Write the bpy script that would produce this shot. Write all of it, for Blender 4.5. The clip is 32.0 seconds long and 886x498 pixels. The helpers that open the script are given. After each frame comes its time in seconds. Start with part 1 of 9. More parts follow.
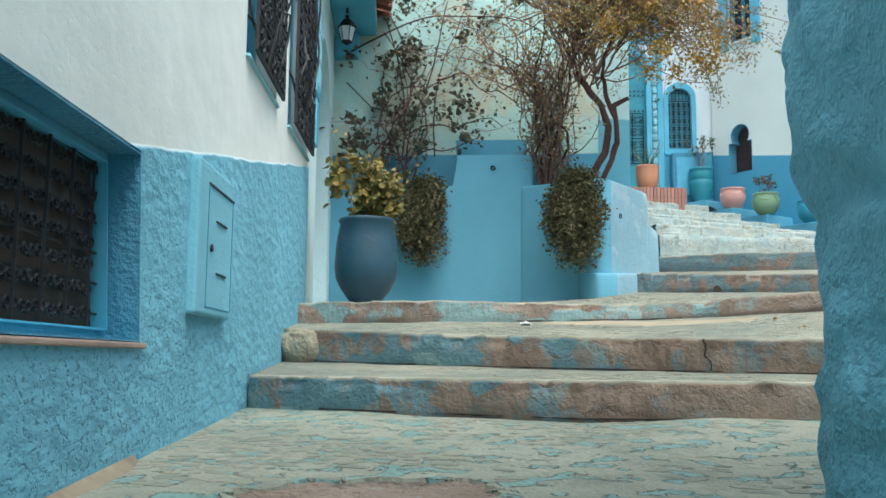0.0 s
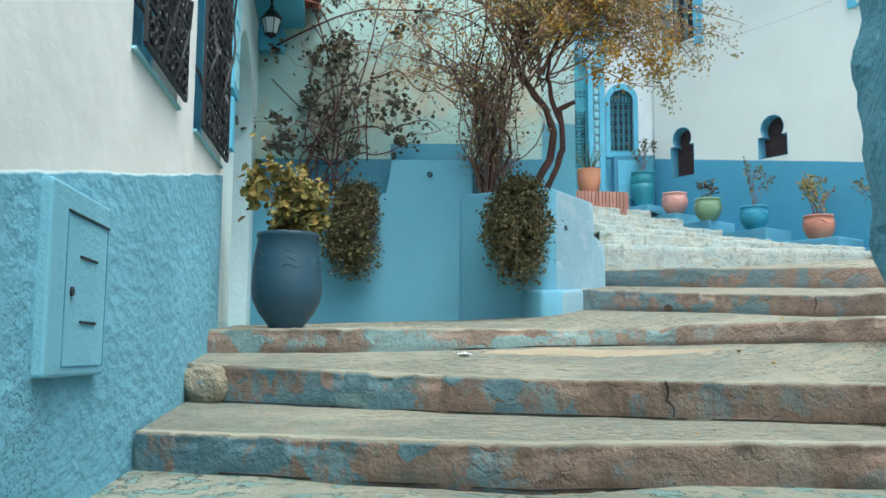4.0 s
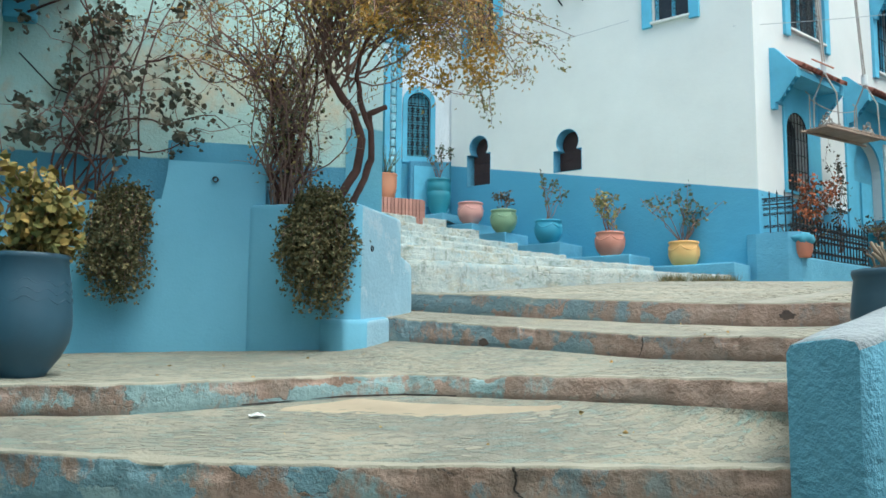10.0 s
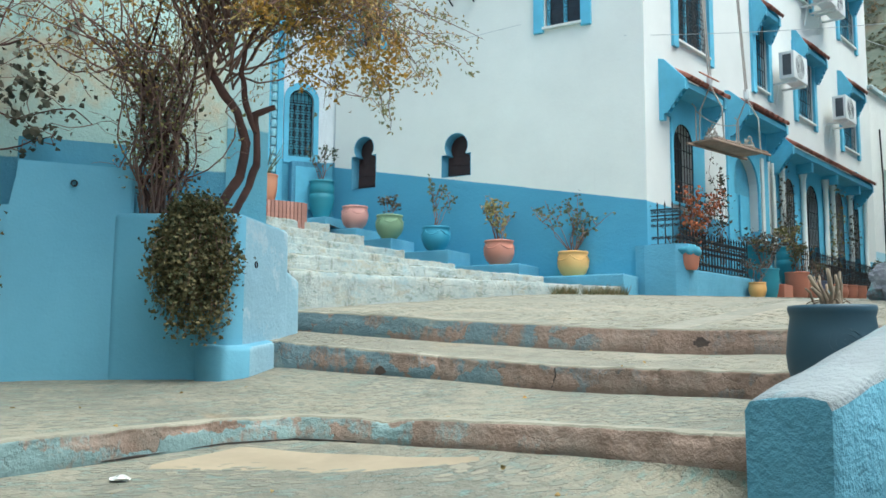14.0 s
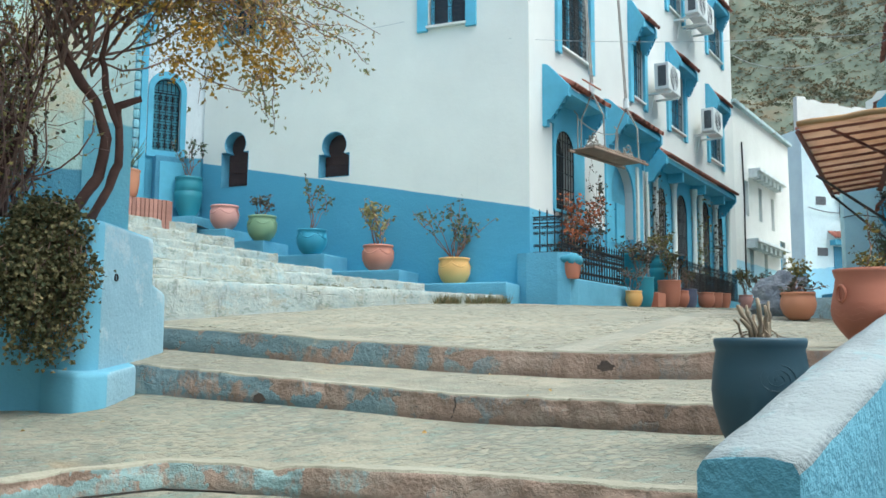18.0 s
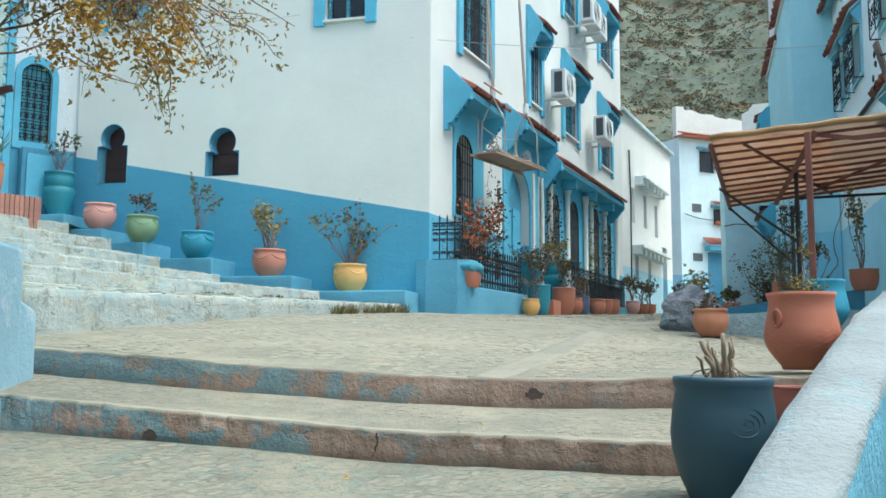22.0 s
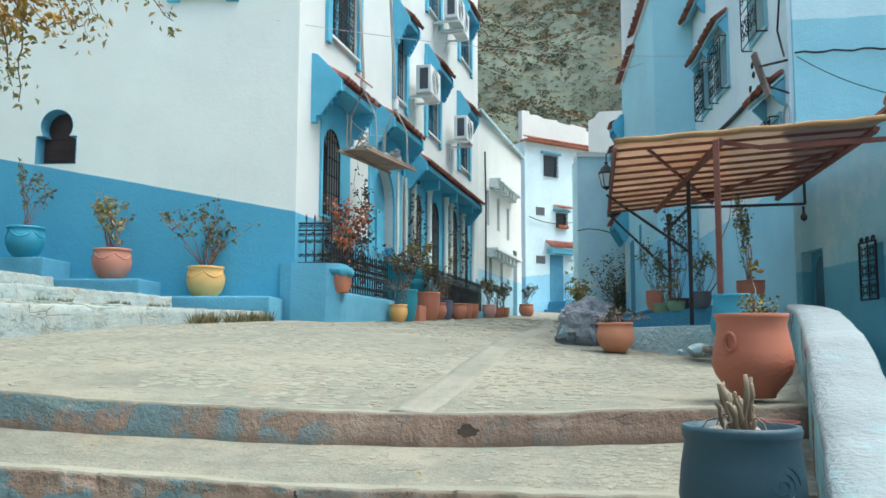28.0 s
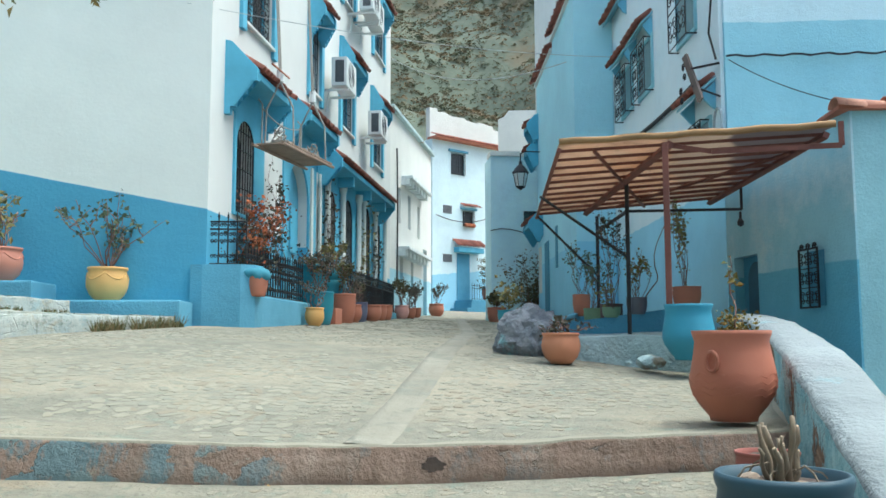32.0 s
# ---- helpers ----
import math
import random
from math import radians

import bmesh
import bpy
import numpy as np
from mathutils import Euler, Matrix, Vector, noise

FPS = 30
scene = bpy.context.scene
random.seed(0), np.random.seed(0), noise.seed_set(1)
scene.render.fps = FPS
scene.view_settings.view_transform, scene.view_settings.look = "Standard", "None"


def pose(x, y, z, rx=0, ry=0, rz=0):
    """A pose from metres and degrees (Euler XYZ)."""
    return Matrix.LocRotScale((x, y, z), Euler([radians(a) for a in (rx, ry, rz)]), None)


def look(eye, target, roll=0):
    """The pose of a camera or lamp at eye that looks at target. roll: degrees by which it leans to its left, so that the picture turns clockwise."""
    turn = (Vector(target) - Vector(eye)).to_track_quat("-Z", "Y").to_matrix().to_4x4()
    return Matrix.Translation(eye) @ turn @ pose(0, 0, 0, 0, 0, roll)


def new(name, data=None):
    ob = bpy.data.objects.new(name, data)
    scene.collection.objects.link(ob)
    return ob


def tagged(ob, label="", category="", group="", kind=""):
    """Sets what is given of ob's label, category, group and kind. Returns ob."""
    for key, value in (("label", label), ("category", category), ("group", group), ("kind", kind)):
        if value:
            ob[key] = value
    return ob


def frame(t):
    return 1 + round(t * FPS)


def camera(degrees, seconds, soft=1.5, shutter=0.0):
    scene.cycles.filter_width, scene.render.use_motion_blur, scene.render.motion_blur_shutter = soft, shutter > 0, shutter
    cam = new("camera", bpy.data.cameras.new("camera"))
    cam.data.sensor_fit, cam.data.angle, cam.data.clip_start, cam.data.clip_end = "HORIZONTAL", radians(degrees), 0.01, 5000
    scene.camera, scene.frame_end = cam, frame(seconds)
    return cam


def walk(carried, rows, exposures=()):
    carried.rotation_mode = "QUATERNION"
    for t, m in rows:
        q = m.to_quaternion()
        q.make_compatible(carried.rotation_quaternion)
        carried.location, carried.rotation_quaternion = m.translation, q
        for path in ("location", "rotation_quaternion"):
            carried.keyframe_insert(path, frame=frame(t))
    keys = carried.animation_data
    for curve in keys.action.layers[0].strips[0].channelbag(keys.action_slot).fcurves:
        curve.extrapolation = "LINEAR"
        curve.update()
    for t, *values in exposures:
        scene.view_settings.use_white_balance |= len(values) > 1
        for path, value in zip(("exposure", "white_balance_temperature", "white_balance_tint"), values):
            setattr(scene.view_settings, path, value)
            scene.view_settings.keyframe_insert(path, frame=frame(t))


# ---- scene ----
cam = camera(53.1, 32.0, soft=1.6)
PATH = [
    (0, (0.203, -0.14, 0.286), (0.103, 1.843, 0.53), 0.5),
    (0.5, (0.209, -0.051, 0.309), (0.111, 1.931, 0.553), 0.4),
    (1, (0.216, 0.022, 0.34), (0.123, 2.006, 0.582), 0.5),
    (1.5, (0.224, 0.104, 0.378), (0.14, 2.088, 0.617), 0.4),
    (2, (0.229, 0.173, 0.412), (0.156, 2.157, 0.648), 0.4),
    (2.5, (0.228, 0.245, 0.445), (0.176, 2.231, 0.681), 0.4),
    (3, (0.223, 0.307, 0.471), (0.195, 2.293, 0.705), 0.5),
    (3.5, (0.224, 0.374, 0.49), (0.229, 2.36, 0.725), 0.4),
    (5.5, (0.194, 0.653, 0.557), (0.337, 2.634, 0.792), 0.4),
    (6, (0.185, 0.721, 0.594), (0.368, 2.7, 0.824), 0.4),
    (6.5, (0.174, 0.796, 0.636), (0.406, 2.769, 0.863), 0.4),
    (7, (0.174, 0.856, 0.665), (0.447, 2.824, 0.892), 0.3),
    (7.5, (0.172, 0.928, 0.697), (0.496, 2.888, 0.923), 0.3),
    (8, (0.174, 0.981, 0.712), (0.539, 2.934, 0.938), 0.3),
    (8.5, (0.174, 1.063, 0.727), (0.586, 3.007, 0.955), 0.3),
    (9, (0.178, 1.147, 0.739), (0.628, 3.082, 0.969), 0.4),
    (9.5, (0.18, 1.235, 0.765), (0.673, 3.159, 0.995), 0.4),
    (10, (0.178, 1.303, 0.803), (0.702, 3.22, 1.03), 0.4),
    (10.5, (0.184, 1.385, 0.848), (0.741, 3.293, 1.074), 0.4),
    (11, (0.19, 1.445, 0.885), (0.775, 3.345, 1.11), 0.4),
    (11.5, (0.189, 1.519, 0.923), (0.81, 3.407, 1.147), 0.4),
    (12, (0.191, 1.581, 0.949), (0.842, 3.459, 1.172), 0.4),
    (12.5, (0.194, 1.649, 0.966), (0.879, 3.514, 1.19), 0.4),
    (13, (0.193, 1.706, 0.982), (0.909, 3.56, 1.203), 0.4),
    (13.5, (0.193, 1.785, 0.987), (0.948, 3.624, 1.21), 0.3),
    (14, (0.204, 1.846, 0.994), (0.992, 3.67, 1.218), 0.3),
    (14.5, (0.214, 1.908, 1.013), (1.046, 3.713, 1.237), 0.3),
    (16.5, (0.251, 2.15, 1.062), (1.226, 3.882, 1.287), 0.2),
    (17, (0.265, 2.215, 1.075), (1.264, 3.934, 1.3), 0.2),
    (17.5, (0.272, 2.266, 1.114), (1.298, 3.968, 1.336), 0.3),
    (18, (0.279, 2.326, 1.144), (1.33, 4.013, 1.365), 0.3),
    (18.5, (0.299, 2.39, 1.175), (1.377, 4.06, 1.396), 0.2),
    (19, (0.309, 2.437, 1.202), (1.412, 4.091, 1.422), 0.1),
    (19.5, (0.321, 2.498, 1.224), (1.45, 4.134, 1.443), 0.1),
    (20, (0.333, 2.558, 1.242), (1.487, 4.177, 1.461), 0.1),
    (20.5, (0.346, 2.626, 1.245), (1.525, 4.226, 1.467), 0.1),
    (21, (0.349, 2.689, 1.261), (1.557, 4.268, 1.481), 0.2),
    (21.5, (0.36, 2.758, 1.272), (1.596, 4.314, 1.493), 0.2),
    (22, (0.348, 2.811, 1.294), (1.617, 4.342, 1.513), 0.3),
    (22.5, (0.363, 2.874, 1.314), (1.662, 4.379, 1.533), 0.2),
    (23, (0.381, 2.938, 1.335), (1.707, 4.419, 1.552), 0.1),
    (23.5, (0.39, 2.993, 1.348), (1.741, 4.451, 1.566), 0.1),
    (24, (0.407, 3.074, 1.352), (1.782, 4.51, 1.571), 0.1),
    (24.5, (0.425, 3.143, 1.359), (1.821, 4.559, 1.576), 0.1),
    (25, (0.414, 3.189, 1.37), (1.833, 4.582, 1.586), 0.2),
    (25.5, (0.423, 3.261, 1.386), (1.863, 4.632, 1.602), 0.2),
    (27.5, (0.487, 3.537, 1.428), (2.0, 4.828, 1.642), 0.0),
    (28, (0.522, 3.638, 1.436), (2.053, 4.907, 1.652), 0.1),
    (28.5, (0.519, 3.687, 1.447), (2.07, 4.932, 1.66), 0.1),
    (29, (0.547, 3.757, 1.47), (2.119, 4.975, 1.682), 0.1),
    (29.5, (0.572, 3.829, 1.482), (2.166, 5.019, 1.694), 0.1),
    (30, (0.602, 3.892, 1.496), (2.216, 5.055, 1.708), -0.1),
    (30.5, (0.622, 3.953, 1.509), (2.254, 5.091, 1.72), 0.1),
    (31, (0.651, 4.015, 1.522), (2.297, 5.131, 1.732), -0.0),
    (31.5, (0.686, 4.082, 1.526), (2.344, 5.181, 1.737), -0.0),
    (32, (0.716, 4.144, 1.546), (2.381, 5.231, 1.754), -0.1),
]
walk(cam, [(t, look(eye, target, roll)) for t, eye, target, roll in PATH], exposures=[(0.0, 1.23, 5680.0, -4.0), (6.0, 1.2, 5680.0, -4.0), (20.0, 1.17, 5680.0, -4.0), (32.0, 1.2, 5680.0, -4.0)])

# ---- light: bright overcast sky with a weak, wide sun ----
world = bpy.data.worlds.new("overcast_sky")
scene.world = world
world.use_nodes = True
wn = world.node_tree
wn.nodes.clear()
sky = wn.nodes.new("ShaderNodeTexSky")
sky.sky_type = "NISHITA"
sky.sun_disc = False
sky.sun_elevation = radians(67)
sky.sun_rotation = radians(147)
sky.dust_density = 7.0
sky.air_density = 0.7
bg = wn.nodes.new("ShaderNodeBackground")
bg.inputs["Strength"].default_value = 0.15
wout = wn.nodes.new("ShaderNodeOutputWorld")
wn.links.new(sky.outputs[0], bg.inputs[0])
wn.links.new(bg.outputs[0], wout.inputs[0])

sun_data = bpy.data.lights.new("sun", "SUN")
sun_data.energy = 0.5
sun_data.angle = radians(45)
sun_data.color = (1.0, 0.96, 0.9)
sun = new("sun", sun_data)
sun.matrix_world = look((0, 0, 0), (-0.21, 0.325, -0.92))


# ---- materials ----
def nodes_of(name):
    m = bpy.data.materials.new(name)
    m.use_nodes = True
    nt = m.node_tree
    nt.nodes.clear()
    out = nt.nodes.new("ShaderNodeOutputMaterial")
    bsdf = nt.nodes.new("ShaderNodeBsdfPrincipled")
    nt.links.new(bsdf.outputs[0], out.inputs[0])
    return m, nt, bsdf


def tex(nt, kind, coord, scale, detail=4.0, rough=0.6, stretch=None):
    src = coord
    if stretch:
        mp = nt.nodes.new("ShaderNodeMapping")
        mp.inputs["Scale"].default_value = stretch
        nt.links.new(coord, mp.inputs["Vector"])
        src = mp.outputs[0]
    if kind == "noise":
        n = nt.nodes.new("ShaderNodeTexNoise")
        n.inputs["Detail"].default_value = detail
        n.inputs["Roughness"].default_value = rough
        o = n.outputs["Fac"]
    else:
        n = nt.nodes.new("ShaderNodeTexVoronoi")
        n.feature = kind
        o = n.outputs["Distance"]
    n.inputs["Scale"].default_value = scale
    nt.links.new(src, n.inputs["Vector"])
    return o


def ramp(nt, fac, a, b, lo=0.0, hi=1.0):
    r = nt.nodes.new("ShaderNodeMapRange")
    r.inputs["From Min"].default_value, r.inputs["From Max"].default_value = a, b
    r.inputs["To Min"].default_value, r.inputs["To Max"].default_value = lo, hi
    nt.links.new(fac, r.inputs["Value"])
    return r.outputs[0]


def mix(nt, fac, a, b):
    m = nt.nodes.new("ShaderNodeMix")
    m.data_type = "RGBA"
    for value, slot in ((fac, 0), (a, 6), (b, 7)):
        if isinstance(value, (int, float)):
            m.inputs[slot].default_value = value
        elif isinstance(value, tuple):
            m.inputs[slot].default_value = (*value, 1.0)
        else:
            nt.links.new(value, m.inputs[slot])
    return m.outputs[2]


def calc(nt, op, a, b=0.0, c=None):
    n = nt.nodes.new("ShaderNodeMath")
    n.operation = op
    for value, slot in ((a, 0), (b, 1), (c, 2)):
        if value is None:
            continue
        if isinstance(value, (int, float)):
            n.inputs[slot].default_value = value
        else:
            nt.links.new(value, n.inputs[slot])
    return n.outputs[0]


def bump(nt, bsdf, height, strength, dist=0.02):
    b = nt.nodes.new("ShaderNodeBump")
    b.inputs["Strength"].default_value = strength
    b.inputs["Distance"].default_value = dist
    nt.links.new(height, b.inputs["Height"])
    nt.links.new(b.outputs[0], bsdf.inputs["Normal"])


def coords(nt, which="Object"):
    return nt.nodes.new("ShaderNodeTexCoord").outputs[which]


def stucco(name, col, tint=0.12, grain=45.0, relief=0.5, worn=None, worn_at=0.62, rough=0.85, vein=True):
    """Limewashed plaster: brushed tone changes, stains, fine relief and, if asked, a worn-through undercoat."""
    m, nt, b = nodes_of(name)
    c = coords(nt)
    big, mid, fine = tex(nt, "noise", c, 0.9, 5, 0.6), tex(nt, "noise", c, 6.0, 5, 0.7), tex(nt, "noise", c, grain, 3, 0.6)
    dark = tuple(v * (1 - 1.6 * tint) for v in col)
    pale = tuple(min(0.92, v * (1 + tint) + 0.25 * tint) for v in col)
    k = mix(nt, ramp(nt, big, 0.35, 0.68), dark, pale)
    k = mix(nt, ramp(nt, mid, 0.3, 0.7, 0.0, 0.55), k, col)
    if worn:
        wear = calc(nt, "MULTIPLY", ramp(nt, tex(nt, "noise", c, 2.2, 6, 0.7), worn_at, worn_at + 0.06), ramp(nt, mid, 0.35, 0.5))
        k = mix(nt, wear, k, worn)
    if vein:
        streak = tex(nt, "noise", c, 3.0, 4, 0.7, (3.0, 3.0, 0.25))
        k = mix(nt, ramp(nt, streak, 0.6, 0.85, 0.0, 0.35), k, tuple(v * 0.72 for v in col))
    nt.links.new(k, b.inputs["Base Color"])
    b.inputs["Roughness"].default_value = rough
    bump(nt, b, calc(nt, "ADD", calc(nt, "MULTIPLY", mid, 2.0), calc(nt, "ADD", fine, calc(nt, "MULTIPLY", big, 2.0))), relief, 0.025)
    return m


def two_tone(name, low, high, a, slope, tint=0.1, relief=0.5, edge=0.02, patch=None, grain=45.0, low_relief=1.0):
    """Plaster with a painted dado: low below the line z = a + slope * x of the wall's own axes, high above it."""
    m, nt, b = nodes_of(name)
    c = coords(nt)
    sep = nt.nodes.new("ShaderNodeSeparateXYZ")
    nt.links.new(c, sep.inputs[0])
    big, mid, fine = tex(nt, "noise", c, 0.8, 5, 0.6), tex(nt, "noise", c, 6.0, 5, 0.7), tex(nt, "noise", c, grain, 3, 0.65)
    line = calc(nt, "MULTIPLY_ADD", sep.outputs[0], slope, a)
    gap = calc(nt, "SUBTRACT", sep.outputs[2], line)
    wob = calc(nt, "MULTIPLY_ADD", tex(nt, "noise", c, 2.5, 5, 0.6), 4.0 * edge, -2.0 * edge)
    fac = ramp(nt, calc(nt, "ADD", gap, wob), -0.006, 0.006)
    shades = []
    for col in (low, high):
        dark = tuple(v * (1 - 1.5 * tint) for v in col)
        pale = tuple(min(0.9, v * (1 + tint) + 0.2 * tint) for v in col)
        k = mix(nt, ramp(nt, big, 0.33, 0.7), dark, pale)
        shades.append(mix(nt, ramp(nt, mid, 0.3, 0.72, 0.0, 0.6), k, col))
    if patch:
        where = calc(nt, "MULTIPLY", ramp(nt, tex(nt, "noise", c, 0.9, 6, 0.65), 0.5, 0.58), ramp(nt, mid, 0.3, 0.6))
        shades[1] = mix(nt, where, shades[1], patch)
    streak = tex(nt, "noise", c, 2.5, 4, 0.7, (3.0, 3.0, 0.2))
    shades[1] = mix(nt, ramp(nt, streak, 0.62, 0.9, 0.0, 0.3), shades[1], tuple(v * 0.78 for v in high))
    nt.links.new(mix(nt, fac, shades[0], shades[1]), b.inputs["Base Color"])
    b.inputs["Roughness"].default_value = 0.85
    h = calc(nt, "ADD", calc(nt, "MULTIPLY", mid, 2.0), calc(nt, "ADD", fine, calc(nt, "MULTIPLY", big, 2.0)))
    if low_relief != 1.0:
        h = calc(nt, "MULTIPLY", h, calc(nt, "MULTIPLY_ADD", fac, 1.0 - low_relief, low_relief))
    bump(nt, b, h, relief, 0.025)
    return m


def trowelled(name, low, high, a, slope):
    """Hand-laid plaster: smooth swells above; the painted dado below the line z = a + slope * x turns to pitted roughcast down the lane."""
    m, nt, b = nodes_of(name)
    c = coords(nt)
    sep = nt.nodes.new("ShaderNodeSeparateXYZ")
    nt.links.new(c, sep.inputs[0])
    swell, lump = tex(nt, "noise", c, 3.0, 2, 0.5), tex(nt, "noise", c, 15.0, 3, 0.5, (0.7, 1.0, 1.2))
    grit = tex(nt, "noise", c, 50.0, 3, 0.6, (0.75, 1.0, 0.9))
    gap = calc(nt, "SUBTRACT", sep.outputs[2], calc(nt, "MULTIPLY_ADD", sep.outputs[0], slope, a))
    gap = calc(nt, "ADD", gap, calc(nt, "MULTIPLY_ADD", tex(nt, "noise", c, 3.0, 4, 0.6), 0.05, -0.025))
    fac = ramp(nt, gap, -0.005, 0.005)
    ragged = calc(nt, "MULTIPLY_ADD", tex(nt, "noise", c, 2.6, 4, 0.6), 0.6, -0.3)
    cast = calc(nt, "MULTIPLY", ramp(nt, calc(nt, "ADD", sep.outputs[0], ragged), 2.85, 3.05, 1.0, 0.0), ramp(nt, calc(nt, "ADD", sep.outputs[2], ragged), 0.2, 0.65, 1.0, 0.25))
    tone = tex(nt, "noise", c, 1.3, 5, 0.6)
    blue = mix(nt, ramp(nt, tone, 0.35, 0.68), tuple(v * 0.88 for v in low), tuple(v * 1.08 + 0.012 for v in low))
    # Lumps paler, pits darker: shading of the relief put into the blue.
    blue = mix(nt, ramp(nt, lump, 0.55, 0.75, 0.0, 0.35), blue, tuple(v * 1.18 + 0.02 for v in low))
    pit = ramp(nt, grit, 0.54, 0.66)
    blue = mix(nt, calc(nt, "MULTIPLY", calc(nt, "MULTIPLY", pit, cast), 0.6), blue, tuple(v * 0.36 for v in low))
    white = mix(nt, ramp(nt, tone, 0.33, 0.7), tuple(v * 0.93 for v in high), tuple(min(0.9, v * 1.04) for v in high))
    white = mix(nt, ramp(nt, tex(nt, "noise", c, 9.0, 3, 0.6), 0.68, 0.74, 0.0, 0.25), white, (0.5, 0.56, 0.53))
    nt.links.new(mix(nt, fac, blue, white), b.inputs["Base Color"])
    b.inputs["Roughness"].default_value = 0.85
    rough_ = calc(nt, "SUBTRACT", calc(nt, "MULTIPLY", lump, 1.5), calc(nt, "MULTIPLY", calc(nt, "MULTIPLY", pit, cast), 1.0))
    h = calc(nt, "MULTIPLY", rough_, calc(nt, "MULTIPLY_ADD", fac, -0.9, 1.0))
    bump(nt, b, calc(nt, "ADD", h, calc(nt, "MULTIPLY", swell, 1.1)), 0.4, 0.03)
    return m


def plain(name, col, rough=0.6, metal=0.0, vary=0.18, grain=30.0, relief=0.15, spec=0.5):
    m, nt, b = nodes_of(name)
    c = coords(nt)
    n1, n2 = tex(nt, "noise", c, grain, 4, 0.6), tex(nt, "noise", c, grain * 0.13, 4, 0.6)
    k = mix(nt, ramp(nt, n2, 0.3, 0.7), tuple(v * (1 - vary) for v in col), tuple(min(0.95, v * (1 + vary)) for v in col))
    k = mix(nt, ramp(nt, n1, 0.35, 0.75, 0.0, 0.3), k, tuple(v * (1 - 1.5 * vary) for v in col))
    nt.links.new(k, b.inputs["Base Color"])
    b.inputs["Roughness"].default_value = rough
    b.inputs["Metallic"].default_value = metal
    b.inputs["Specular IOR Level"].default_value = spec
    bump(nt, b, n1, relief, 0.004)
    return m


def foliage(name, col, other, rough=0.8):
    """Leaves that differ from one to the next."""
    m, nt, b = nodes_of(name)
    geo = nt.nodes.new("ShaderNodeNewGeometry")
    r = geo.outputs["Random Per Island"]
    k = mix(nt, ramp(nt, r, 0.1, 0.9), col, other)
    k = mix(nt, ramp(nt, tex(nt, "noise", coords(nt), 14.0, 3), 0.35, 0.7, 0.0, 0.5), k, tuple(v * 0.55 for v in col))
    nt.links.new(k, b.inputs["Base Color"])
    b.inputs["Roughness"].default_value = rough
    b.inputs["Specular IOR Level"].default_value = 0.2
    return m


